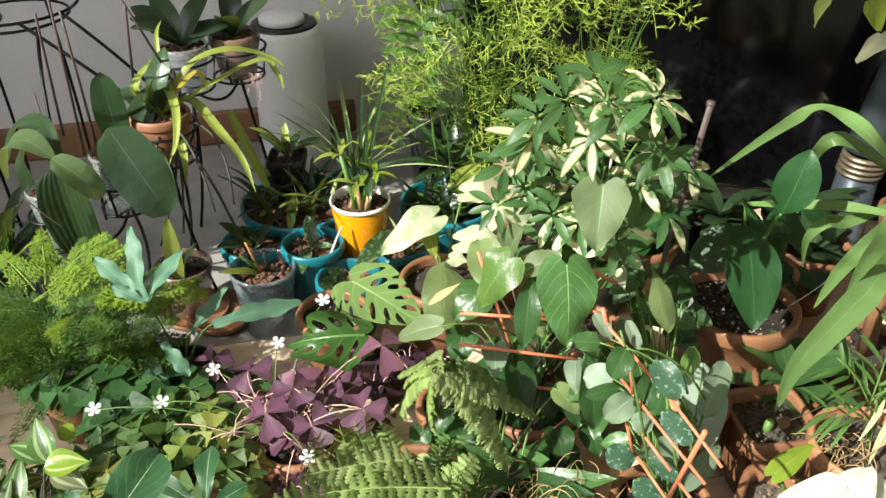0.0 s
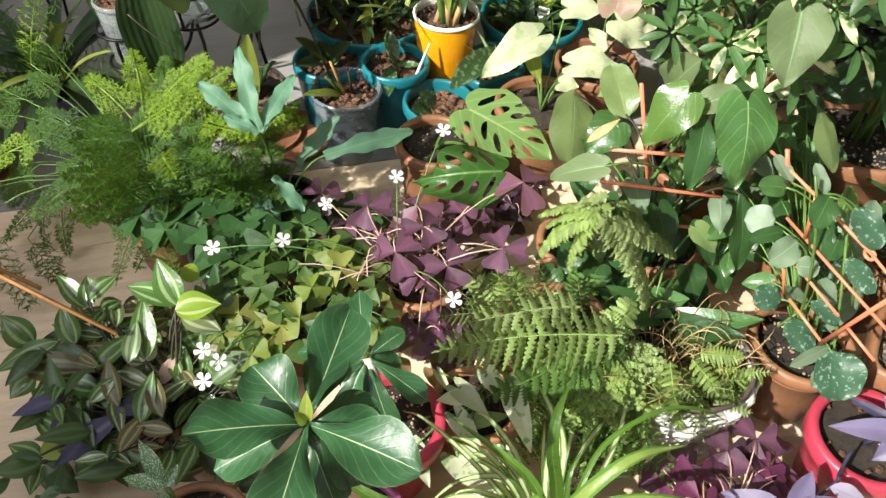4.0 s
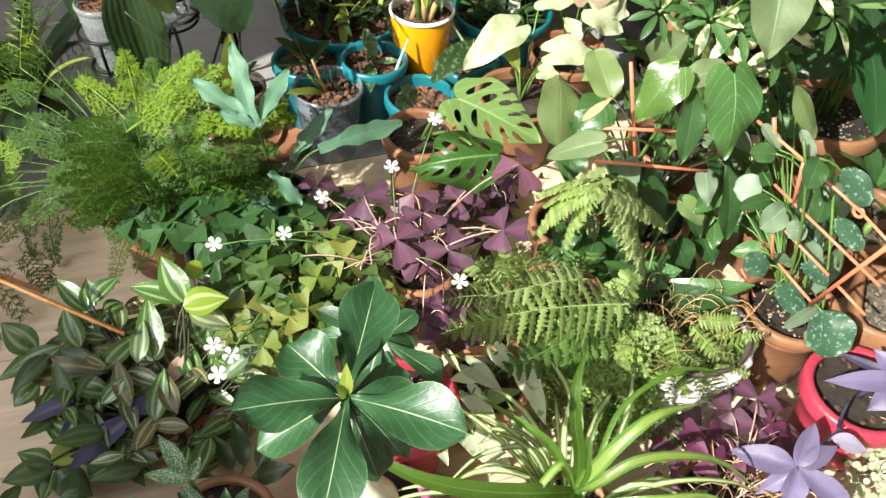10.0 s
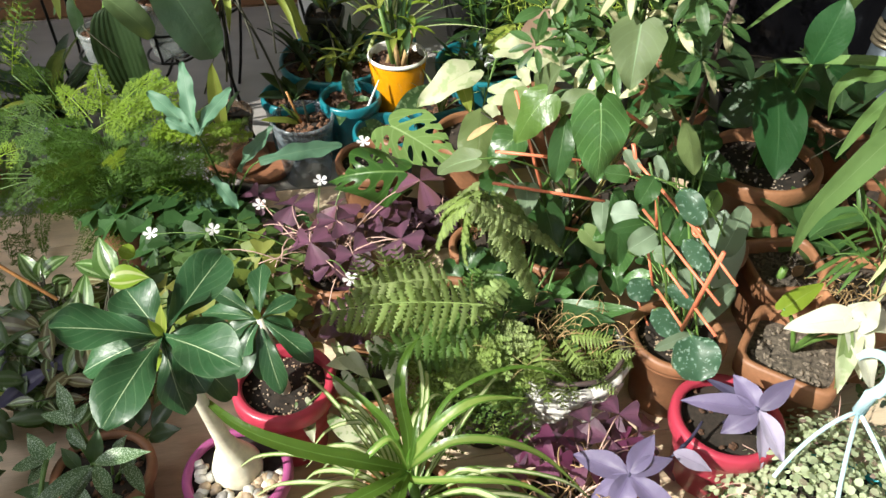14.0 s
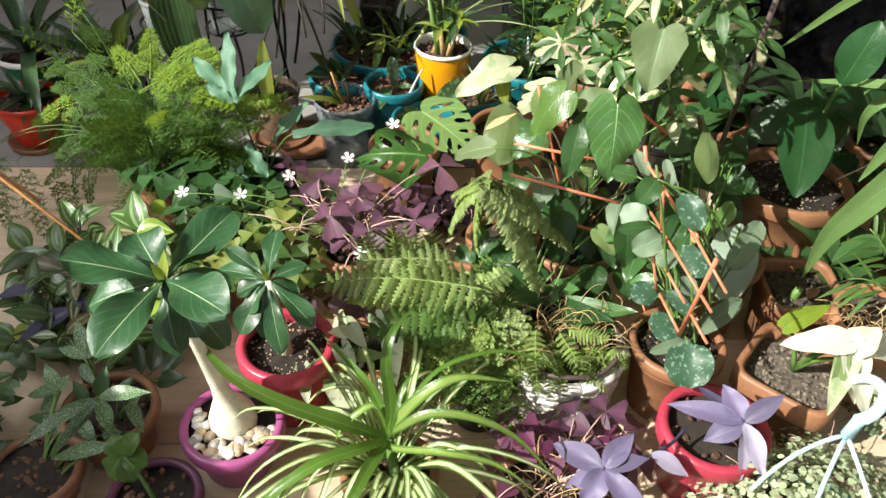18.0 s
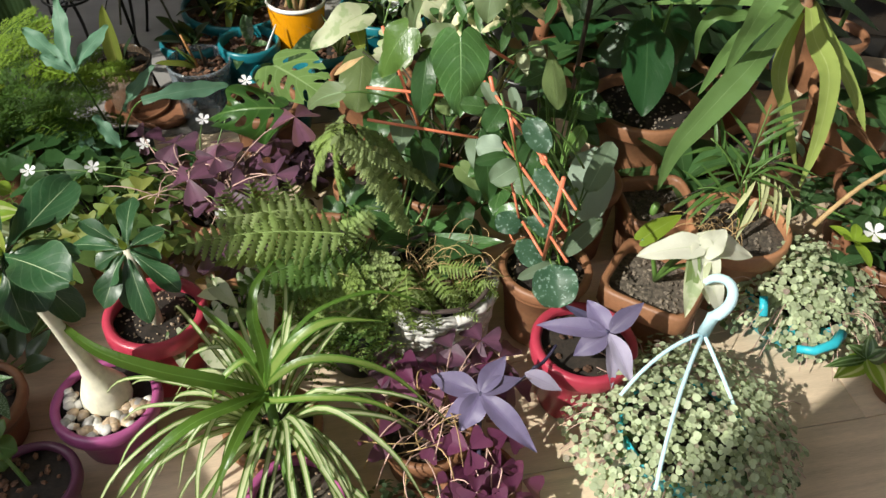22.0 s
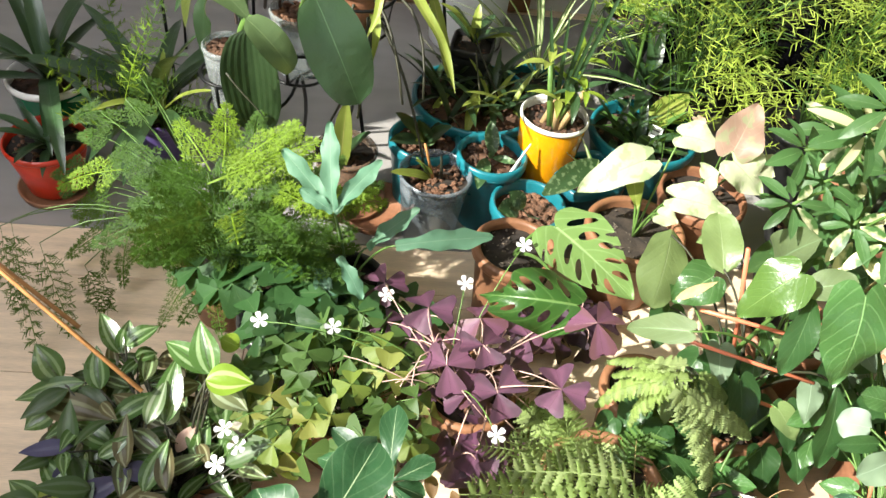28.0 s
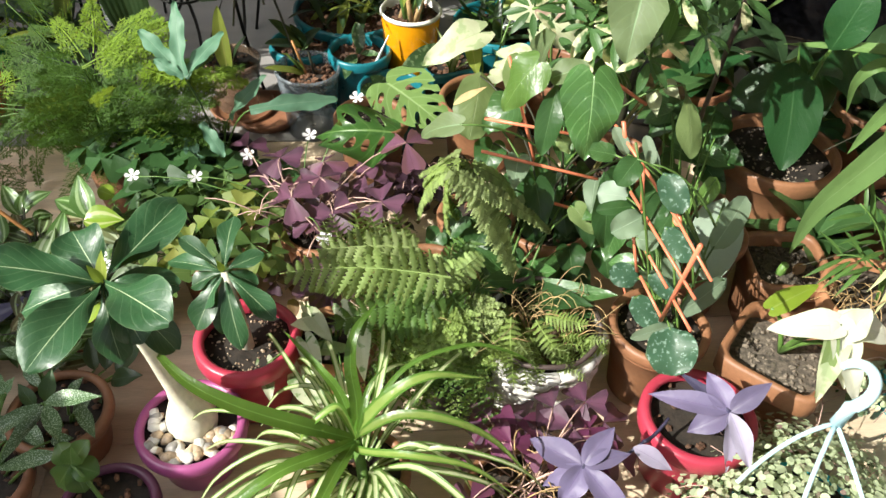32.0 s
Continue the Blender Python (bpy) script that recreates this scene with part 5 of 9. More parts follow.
def inch_leaf(mat, a, b, w, k):
    """One stem-tip leaf of the inch plant with the stem that carries it."""
    root = (-0.545 + 0.35 * (a[0] + 0.545), 0.655 + 0.35 * (a[1] - 0.655), 0.06)
    st = part("stem", tube(bend(root, a, 0.012, 6, rg.uniform(-.01, .01)), 0.002, 0.0015, M["darkstem"], 5), e)
    leaf_to(st, mat, a, b, w * 1.1, "lance", 0.45, (rg.uniform(-.35, .35), -0.35, 1), 0.35, 0.04, seed=k, rows=12, cols=6)


inch_leaf("zebrina", (-0.711, 0.722, 0.12), (-0.751, 0.747, 0.15), 0.035, 0)
inch_leaf("zebrina", (-0.682, 0.727, 0.12), (-0.76, 0.693, 0.1), 0.026, 1)
inch_leaf("zebrina", (-0.718, 0.703, 0.08), (-0.744, 0.673, 0.07), 0.03, 2)
inch_leaf("zebrina", (-0.655, 0.716, 0.13), (-0.675, 0.757, 0.16), 0.029, 3)
inch_leaf("zebrina_red", (-0.721, 0.693, 0.11), (-0.621, 0.69, 0.11), 0.036, 4)
inch_leaf("zebrina", (-0.616, 0.659, 0.11), (-0.669, 0.67, 0.12), 0.027, 5)
inch_leaf("zebrina_dark", (-0.685, 0.718, 0.12), (-0.633, 0.697, 0.11), 0.024, 6)
inch_leaf("zebrina", (-0.608, 0.674, 0.13), (-0.583, 0.62, 0.11), 0.028, 7)
inch_leaf("zebrina", (-0.638, 0.661, 0.1), (-0.623, 0.627, 0.08), 0.024, 8)
inch_leaf("zebrina", (-0.562, 0.69, 0.13), (-0.571, 0.761, 0.17), 0.031, 9)
inch_leaf("zebrina_pale", (-0.578, 0.678, 0.14), (-0.574, 0.731, 0.16), 0.021, 10)
inch_leaf("zebrina", (-0.519, 0.74, 0.18), (-0.594, 0.777, 0.17), 0.03, 11)
inch_leaf("zebrina", (-0.518, 0.737, 0.18), (-0.547, 0.783, 0.22), 0.034, 12)
inch_leaf("zebrina_lime", (-0.519, 0.723, 0.19), (-0.464, 0.732, 0.19), 0.035, 13)
inch_leaf("zebrina_pale", (-0.514, 0.724, 0.18), (-0.466, 0.713, 0.16), 0.03, 14)
inch_leaf("zebrina", (-0.515, 0.739, 0.15), (-0.496, 0.706, 0.12), 0.029, 15)
inch_leaf("zebrina_red", (-0.566, 0.723, 0.15), (-0.541, 0.748, 0.14), 0.023, 16)
inch_leaf("zebrina", (-0.646, 0.772, 0.15), (-0.615, 0.806, 0.16), 0.024, 17)
inch_leaf("zebrina", (-0.651, 0.766, 0.14), (-0.695, 0.807, 0.16), 0.024, 18)
inch_leaf("zebrina", (-0.648, 0.767, 0.14), (-0.655, 0.805, 0.16), 0.023, 19)
inch_leaf("zebrina", (-0.632, 0.764, 0.14), (-0.613, 0.786, 0.13), 0.021, 20)
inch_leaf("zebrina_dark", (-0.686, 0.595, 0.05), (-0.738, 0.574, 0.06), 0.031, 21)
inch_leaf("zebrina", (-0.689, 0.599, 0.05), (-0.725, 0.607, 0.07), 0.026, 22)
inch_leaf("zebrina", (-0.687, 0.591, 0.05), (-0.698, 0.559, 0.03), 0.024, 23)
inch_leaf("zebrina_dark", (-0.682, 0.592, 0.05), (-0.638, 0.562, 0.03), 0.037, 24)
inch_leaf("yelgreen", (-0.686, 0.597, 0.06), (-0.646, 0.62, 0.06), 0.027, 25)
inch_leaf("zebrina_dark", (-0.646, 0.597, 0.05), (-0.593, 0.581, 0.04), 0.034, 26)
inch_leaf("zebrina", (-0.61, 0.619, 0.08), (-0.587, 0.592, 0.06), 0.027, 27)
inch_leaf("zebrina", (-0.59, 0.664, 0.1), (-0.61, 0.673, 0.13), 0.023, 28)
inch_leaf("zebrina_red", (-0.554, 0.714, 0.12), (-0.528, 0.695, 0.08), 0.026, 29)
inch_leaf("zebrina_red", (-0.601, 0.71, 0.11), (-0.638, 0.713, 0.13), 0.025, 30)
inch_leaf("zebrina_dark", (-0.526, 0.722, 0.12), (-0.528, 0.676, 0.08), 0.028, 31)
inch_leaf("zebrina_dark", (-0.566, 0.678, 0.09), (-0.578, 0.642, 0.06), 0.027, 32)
for i in range(330):
    c = Vector((rg.uniform(-0.70, -0.44), rg.uniform(0.56, 0.81), rg.uniform(0.035, 0.135)))
    if (c.x + 0.57) ** 2 / 0.0156 + (c.y - 0.685) ** 2 / 0.0144 > 1:
        continue
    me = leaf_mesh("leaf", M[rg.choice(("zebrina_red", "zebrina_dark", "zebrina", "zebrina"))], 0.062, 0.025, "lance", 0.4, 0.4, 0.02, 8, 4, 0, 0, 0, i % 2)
    st = part("stem", tube(bend((-0.545, 0.655, 0.05), c, 0.0, 5, rg.uniform(-.02, .02)), 0.0014, 0.0012, M["darkstem"], 4), e)
    part("leaf", me, st, frame_to(c, toward(rg.uniform(0, 6.28), rg.uniform(-0.2, 0.7)), (rg.uniform(-.5, .5), -0.3, 1), rg.uniform(0.6, 1.1)))
leaf_to(e, "pallida_dark", (-0.648, 0.637, 0.13), (-0.712, 0.623, 0.11), 0.02, "lance", 0.3, (0, -0.4, 1), 0.4, name="purple_leaf")
leaf_to(e, "pallida_dark", (-0.581, 0.616, 0.12), (-0.656, 0.57, 0.08), 0.029, "lance", 0.3, (0, -0.4, 1), 0.4, name="purple_leaf")
leaf_to(e, "pallida_dark", (-0.586, 0.627, 0.12), (-0.544, 0.636, 0.11), 0.024, "lance", 0.3, (0, -0.4, 1), 0.4, name="purple_leaf")
leaf_to(e, "pallida_dark", (-0.658, 0.6, 0.09), (-0.648, 0.631, 0.12), 0.019, "lance", 0.3, (0, -0.4, 1), 0.4, name="purple_leaf")
leaf_to(e, "syng", (-0.571, 0.696, 0.12), (-0.554, 0.716, 0.13), 0.026, "ellipse", 0.5, name="faded_leaf")
leaf_to(e, "syng_pink", (-0.544, 0.674, 0.1), (-0.529, 0.702, 0.12), 0.02, "ellipse", 0.5, name="faded_leaf")
leaf_to(e, "syng", (-0.608, 0.661, 0.11), (-0.59, 0.671, 0.12), 0.017, "ellipse", 0.5, name="faded_leaf")
leaf_to(e, "lime", (-0.499, 0.778, 0.19), (-0.521, 0.778, 0.2), 0.026, "ellipse", 0.5, name="faded_leaf")
# two bamboo canes that lean out of it
for a, b in (((-0.837, 0.788, 0.27), (-0.59, 0.702, 0.17)), ((-0.837, 0.796, 0.26), (-0.684, 0.748, 0.202))):
    o = thing("bamboo_cane", "thin brown bamboo cane leaning into the inch plant", "cane", *a, group="bamboo canes")
    ext = Vector(a) + (Vector(a) - Vector(b)) * 0.8
    part("shaft", tube([Vector(b), Vector(a), ext], 0.0028, 0.0024, M["cane"], 8, "shaft"), o)

# ---- silver speckled plants in terracotta at the front ----
rg = random.Random(51)


def silver_leaf(mat, a, b, w):
    """One lance leaf on a short shoot that rises from its pot."""
    x0, y0, z0 = e.location[0], e.location[1], 0.05
    st = stalk(e, (x0 + 0.3 * (a[0] - x0), y0 + 0.3 * (a[1] - y0), z0), a, 0.0018, "stem", 0.01)
    leaf_to(st, mat, a, b, w * 0.86, "lance", 0.4, (rg.uniform(-.4, .4), -0.3, 1), 0.3, 0.05, rows=12, cols=6)


e = thing("silver_leaf_plant", "silver-speckled lance-leaved plant in a terracotta pot", "potted plant", -0.471, 0.484)
pot(e, -0.471, 0.484, 0.066, 0.085, "terra", seed=8, bits=40)
silver_leaf("silver", (-0.499, 0.514, 0.15), (-0.533, 0.557, 0.17), 0.023)
silver_leaf("silver", (-0.495, 0.51, 0.15), (-0.55, 0.525, 0.14), 0.022)
silver_leaf("silver", (-0.508, 0.506, 0.14), (-0.476, 0.481, 0.13), 0.019)
silver_leaf("silver", (-0.499, 0.507, 0.15), (-0.486, 0.532, 0.16), 0.016)
silver_leaf("silver", (-0.453, 0.451, 0.15), (-0.384, 0.463, 0.16), 0.025)
silver_leaf("silver", (-0.455, 0.449, 0.15), (-0.523, 0.373, 0.13), 0.024)
silver_leaf("oxdark", (-0.458, 0.458, 0.14), (-0.455, 0.487, 0.17), 0.023)
silver_leaf("silver", (-0.455, 0.454, 0.14), (-0.493, 0.391, 0.1), 0.025)
silver_leaf("silver", (-0.45, 0.448, 0.15), (-0.433, 0.425, 0.11), 0.024)
silver_leaf("silver", (-0.424, 0.467, 0.13), (-0.399, 0.442, 0.1), 0.021)
silver_leaf("silver", (-0.434, 0.464, 0.11), (-0.417, 0.484, 0.12), 0.019)
silver_leaf("ivy", (-0.492, 0.474, 0.1), (-0.517, 0.491, 0.12), 0.021)
silver_leaf("ivy", (-0.5, 0.506, 0.1), (-0.517, 0.511, 0.12), 0.02)
silver_leaf("silver", (-0.451, 0.488, 0.11), (-0.435, 0.507, 0.13), 0.018)
silver_leaf("orchid_dark", (-0.453, 0.57, 0.06), (-0.467, 0.624, 0.08), 0.029)
silver_leaf("orchid_dark", (-0.436, 0.565, 0.06), (-0.412, 0.612, 0.08), 0.03)
silver_leaf("orchid_dark", (-0.439, 0.554, 0.06), (-0.389, 0.555, 0.08), 0.032)
silver_leaf("orchid_dark", (-0.467, 0.567, 0.06), (-0.489, 0.605, 0.08), 0.026)
silver_leaf("orchid_dark", (-0.446, 0.546, 0.06), (-0.424, 0.504, 0.08), 0.027)
e = thing("silver_leaf_plant", "silver-speckled lance-leaved plant in a low terracotta pot", "potted plant", -0.534, 0.389)
pot(e, -0.534, 0.389, 0.062, 0.06, "terra_dark", seed=9, bits=30)
silver_leaf("silver", (-0.539, 0.486, 0.1), (-0.569, 0.512, 0.12), 0.024)
silver_leaf("silver", (-0.541, 0.485, 0.1), (-0.589, 0.482, 0.08), 0.023)
silver_leaf("silver", (-0.538, 0.483, 0.1), (-0.565, 0.468, 0.07), 0.02)
silver_leaf("silver", (-0.537, 0.486, 0.1), (-0.525, 0.5, 0.12), 0.02)
silver_leaf("silver", (-0.42, 0.403, 0.12), (-0.5, 0.388, 0.09), 0.025)
silver_leaf("oxdark", (-0.511, 0.46, 0.07), (-0.584, 0.462, 0.06), 0.026)
silver_leaf("silver", (-0.531, 0.454, 0.07), (-0.577, 0.446, 0.05), 0.024)
silver_leaf("silver", (-0.522, 0.438, 0.07), (-0.559, 0.464, 0.07), 0.021)
silver_leaf("silver", (-0.499, 0.456, 0.09), (-0.46, 0.425, 0.08), 0.022)
silver_leaf("ivy", (-0.494, 0.454, 0.08), (-0.473, 0.41, 0.06), 0.022)
silver_leaf("silver", (-0.456, 0.435, 0.09), (-0.43, 0.444, 0.09), 0.019)

# plain green plant in a dark plum pot
x_, y_ = -0.357, 0.37
e = thing("leafy_plant", "small green leafy plant in a dark plum plastic pot", "potted plant", x_, y_)
pot(e, x_, y_, 0.060, 0.078, "plum_dark", seed=10, bits=30, rim=0.012)
C = (-0.399, 0.392, 0.12)
for i, (t0, w) in enumerate((((-0.422, 0.411, 0.13), 0.029), ((-0.368, 0.392, 0.11), 0.032), ((-0.384, 0.416, 0.14), 0.027), ((-0.418, 0.378, 0.09), 0.032), ((-0.384, 0.376, 0.09), 0.031), ((-0.395, 0.399, 0.15), 0.023))):
    leaf_to(e, "palm", C, t0, w, "ellipse", 0.5, (rg.uniform(-.3, .3), -0.3, 1), wave=0.07, seed=i)
stalk(e, (x_, y_, 0.06), C, 0.0025)

# ivy trailing along a woody branch
rg = random.Random(61)
x_, y_ = (-0.713, 0.475, 0.0)[:2]
e = thing("ivy", "dark green ivy trailing along a gnarled brown branch", "climbing plant", x_, y_)
br = [Vector(p) for p in ((-0.783, 0.487, 0.05), (-0.712, 0.482, 0.07), (-0.665, 0.468, 0.075), (-0.632, 0.453, 0.06), (-0.643, 0.43, 0.04))]
part("branch", tube(br, 0.006, 0.008, M["brownwood"], 9, "branch"), e)
part("twig", tube([br[1], br[1] + Vector((0.05, -0.07, 0.0))], 0.004, 0.003, M["cane"], 7, "twig"), e)
for i in range(46):
    a = br[rg.randrange(len(br))].lerp(br[rg.randrange(len(br))], rg.random())
    c = a + Vector((rg.uniform(-0.06, 0.07), rg.uniform(-0.05, 0.07), rg.uniform(-0.03, 0.03)))
    c.z = max(0.012, c.z)
    part("leaf", leaf_mesh("ivy_leaf", M["ivy"], 0.028, 0.026, "arrow", 0.4, 0.2, 0.05, 6, 4, 0.35, 0, 0, i % 3), e, frame_to(c, toward(rg.uniform(0, 6.28), rg.uniform(-0.2, 0.3)), (rg.uniform(-.3, .3), -0.2, 1), rg.uniform(0.6, 1.2)))

# ---- lime asparagus fern ----
rg = random.Random(71)
ASP = (-0.60, 0.985)
e = thing("asparagus_fern", "large feathery lime-green asparagus fern in a terracotta pot", "potted plant", *ASP)
pot(e, *ASP, 0.070, 0.13, "terra", seed=12, bits=20)
for i in range(40):
    az = rg.uniform(-2.0, 2.2) if i > 7 else rg.uniform(2.2, 4.3)
    el = rg.uniform(0.05, 1.3)
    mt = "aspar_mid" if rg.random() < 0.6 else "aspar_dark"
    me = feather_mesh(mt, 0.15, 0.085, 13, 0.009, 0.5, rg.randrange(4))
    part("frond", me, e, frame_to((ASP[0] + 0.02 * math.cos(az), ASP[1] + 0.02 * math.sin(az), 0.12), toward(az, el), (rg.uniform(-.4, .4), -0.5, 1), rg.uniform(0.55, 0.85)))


def fern_plate(mat, a, b, w):
    """One flat triangular frond of the asparagus fern on its wiry stalk."""
    d = Vector(b) - Vector(a)
    part("frond", feather_mesh(mat, round(d.length * 1.04, 2), w * 1.08, max(7, int(d.length / 0.0125)), 0.0095, 0.2, rg.randrange(4)), e, frame_to(a, d + Vector((0, 0, 0.15 * d.length)), (rg.uniform(-.25, .25), -0.5, 0.9)))
    stalk(e, (*ASP, 0.12), a, 0.0008, "stem", 0.02)


# Top right plates use the sunlit green; left and low ones the shaded.
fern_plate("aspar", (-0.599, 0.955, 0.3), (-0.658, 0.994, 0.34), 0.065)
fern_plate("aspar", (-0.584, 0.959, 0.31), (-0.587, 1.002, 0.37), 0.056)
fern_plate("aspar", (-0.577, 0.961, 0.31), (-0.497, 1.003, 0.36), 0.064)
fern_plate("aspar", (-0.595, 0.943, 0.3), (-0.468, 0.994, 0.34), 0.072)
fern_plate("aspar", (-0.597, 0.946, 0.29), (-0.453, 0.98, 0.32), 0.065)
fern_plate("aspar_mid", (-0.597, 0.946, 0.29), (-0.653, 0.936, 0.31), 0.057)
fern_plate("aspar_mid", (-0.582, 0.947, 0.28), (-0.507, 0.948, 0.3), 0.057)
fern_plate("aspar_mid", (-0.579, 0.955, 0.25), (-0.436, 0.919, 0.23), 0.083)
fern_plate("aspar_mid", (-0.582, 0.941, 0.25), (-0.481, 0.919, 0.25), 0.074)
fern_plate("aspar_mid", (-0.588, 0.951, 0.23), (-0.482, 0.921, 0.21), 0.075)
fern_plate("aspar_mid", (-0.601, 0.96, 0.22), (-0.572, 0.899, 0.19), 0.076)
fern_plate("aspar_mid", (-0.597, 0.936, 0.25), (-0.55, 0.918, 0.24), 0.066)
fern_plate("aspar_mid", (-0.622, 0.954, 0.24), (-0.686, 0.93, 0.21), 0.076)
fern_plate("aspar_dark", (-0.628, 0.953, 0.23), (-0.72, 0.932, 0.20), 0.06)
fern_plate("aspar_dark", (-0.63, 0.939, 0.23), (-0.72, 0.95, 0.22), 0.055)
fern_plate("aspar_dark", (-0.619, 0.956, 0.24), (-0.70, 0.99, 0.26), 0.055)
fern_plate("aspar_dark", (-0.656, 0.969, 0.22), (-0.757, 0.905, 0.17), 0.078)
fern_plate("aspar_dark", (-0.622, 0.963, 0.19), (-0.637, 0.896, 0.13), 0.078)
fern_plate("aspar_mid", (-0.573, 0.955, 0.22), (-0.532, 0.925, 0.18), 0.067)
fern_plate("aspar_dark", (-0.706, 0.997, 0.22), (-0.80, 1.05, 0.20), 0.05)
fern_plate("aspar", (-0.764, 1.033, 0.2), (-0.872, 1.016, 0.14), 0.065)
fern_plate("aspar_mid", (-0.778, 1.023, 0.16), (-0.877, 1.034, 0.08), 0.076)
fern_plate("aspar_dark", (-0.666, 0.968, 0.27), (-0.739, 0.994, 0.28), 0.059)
for mt, a, b, w in (("aspar", (-0.718, 0.993, 0.36), (-0.686, 0.999, 0.47), 0.035), ("aspar_dark", (-0.696, 0.997, 0.4), (-0.667, 1.001, 0.5), 0.05)):
    d = Vector(b) - Vector(a)
    part("plume", plume_mesh(mt, round(d.length, 3), w, 16, 8, 0.008, 0.3, 2), e, frame_to(a, d, (0, -0.8, 0.6)), "thin upright shoot")
    stalk(e, (*ASP, 0.12), a, 0.0009, "stem", 0.03)
for i in range(64):
    u = Vector((rg.gauss(0, 1), rg.gauss(0, 1), rg.gauss(0, 0.8))).normalized() * rg.uniform(0.35, 1.0)
    c = Vector((ASP[0] + 0.04 + (0.105 if u.x > 0 else 0.085) * u.x, ASP[1] - 0.01 + 0.10 * u.y, 0.21 + 0.10 * u.z))
    # fronds on the sunny upper right may draw the sunlit copy, others never
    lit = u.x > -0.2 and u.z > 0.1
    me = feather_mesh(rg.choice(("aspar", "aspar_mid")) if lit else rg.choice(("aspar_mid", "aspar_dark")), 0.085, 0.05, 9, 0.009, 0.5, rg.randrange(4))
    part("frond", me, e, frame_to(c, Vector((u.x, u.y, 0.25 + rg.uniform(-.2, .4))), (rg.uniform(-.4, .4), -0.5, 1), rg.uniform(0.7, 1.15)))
for i, (b0, t0) in enumerate((((-0.83, 1.122, 0.17), (-0.913, 1.137, 0.16)), ((-0.857, 1.106, 0.13), (-0.906, 1.06, 0.09)), ((-0.812, 1.13, 0.19), (-0.885, 1.152, 0.2)), ((-0.837, 1.092, 0.1), (-0.876, 1.04, 0.05)), ((-0.793, 1.106, 0.18), (-0.839, 1.067, 0.12)), ((-0.78, 1.143, 0.2), (-0.828, 1.175, 0.22)), ((-0.873, 1.099, 0.12), (-0.933, 1.092, 0.11)), ((-0.79, 1.042, 0.12), (-0.826, 0.971, 0.03)), ((-0.756, 1.026, 0.12), (-0.765, 0.941, 0.03)), ((-0.855, 1.147, 0.2), (-0.926, 1.151, 0.18)), ((-0.747, 1.127, 0.26), (-0.791, 1.133, 0.3)), ((-0.794, 1.021, 0.09), (-0.875, 0.987, 0.05)))):
    d = Vector(t0) - Vector(b0)
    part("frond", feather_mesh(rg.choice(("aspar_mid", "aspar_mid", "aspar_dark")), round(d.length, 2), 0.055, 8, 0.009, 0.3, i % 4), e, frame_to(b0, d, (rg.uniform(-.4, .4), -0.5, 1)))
    stalk(e, (*ASP, 0.12), b0, 0.0008, "stem", 0.03)
for a, b in (((-0.885, 0.927, 0.16), (-0.816, 0.802, 0.02)), ((-0.841, 0.915, 0.14), (-0.782, 0.845, 0.03)), ((-0.776, 0.909, 0.12), (-0.753, 0.898, 0.03)), ((-0.908, 0.93, 0.14), (-0.873, 0.863, 0.03))):
    d = Vector(b) - Vector(a)
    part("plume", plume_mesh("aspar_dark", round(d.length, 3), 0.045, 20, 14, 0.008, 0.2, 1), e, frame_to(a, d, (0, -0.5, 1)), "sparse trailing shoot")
    stalk(e, (*ASP, 0.12), a, 0.0008, "stem", 0.06)

# ---- blue-green fern in a black pot ----
e = thing("blue_fern", "glaucous blue-green fern with wavy lobed fronds in a black pot", "potted plant", -0.415, 0.985)
pot(e, -0.415, 0.985, 0.055, 0.13, "blackpot", seed=13, bits=0)
C = (-0.424, 0.921, 0.31)
for tip, w, b0 in (((-0.45, 0.994, 0.39), 0.030, C), ((-0.504, 0.97, 0.35), 0.030, C), ((-0.381, 0.988, 0.35), 0.028, C), ((-0.469, 0.927, 0.33), 0.022, C), ((-0.398, 0.956, 0.33), 0.02, C),
                   ((-0.225, 1.027, 0.225), 0.036, (-0.348, 0.961, 0.235)), ((-0.325, 0.993, 0.28), 0.03, (-0.389, 0.975, 0.205)), ((-0.376, 0.9, 0.185), 0.026, (-0.416, 0.929, 0.225)), ((-0.408, 0.878, 0.165), 0.03, (-0.451, 0.942, 0.185))):
    leaf_to(e, "bluefern", b0, tip, w * 0.95, "lobed", 0.45, (rg.uniform(-.3, .3), -0.55, 0.85), 0.15, 0.13, rows=28, cols=6)
    stalk(e, (-0.415, 0.985, 0.11), b0, 0.0016)

# ---- orchids at the back ----
rg = random.Random(81)
e = thing("orchid", "strap-leaved orchid in a dark green glazed pot with a white rim", "potted orchid", -1.037, 1.295)
pot(e, -1.037, 1.295, 0.072, 0.14, "green", rim_mat="white", rim=0.006, rim_h=0.012, soil="bark", seed=14, bits=70)
rosette(e, "orchid", (-1.037, 1.295, 0.125), 15, 0.25, 0.028, "strap", (0.4, 1.35), 1.2, rg, 0.35)
e = thing("orchid", "small narrow-leaved orchid in a red pot on a terracotta saucer", "potted orchid", -0.976, 1.16)
pot(e, -0.976, 1.16, 0.067, 0.10, "red", z=0.012, rim=0.004, rim_h=0.01, soil="soil", seed=15, bits=50, taper=0.66)
part("saucer", lathe("saucer_red", [(0.05, 0.0), (0.058, 0.002), (0.062, 0.016), (0.059, 0.017), (0.054, 0.006), (0.03, 0.008)], M["terra"], 40), e, pose(-0.976, 1.16, 0.0005))
rosette(e, "orchid", (-0.976, 1.16, 0.10), 8, 0.10, 0.018, "strap", (0.15, 1.1), 0.8, rg, 0.35)
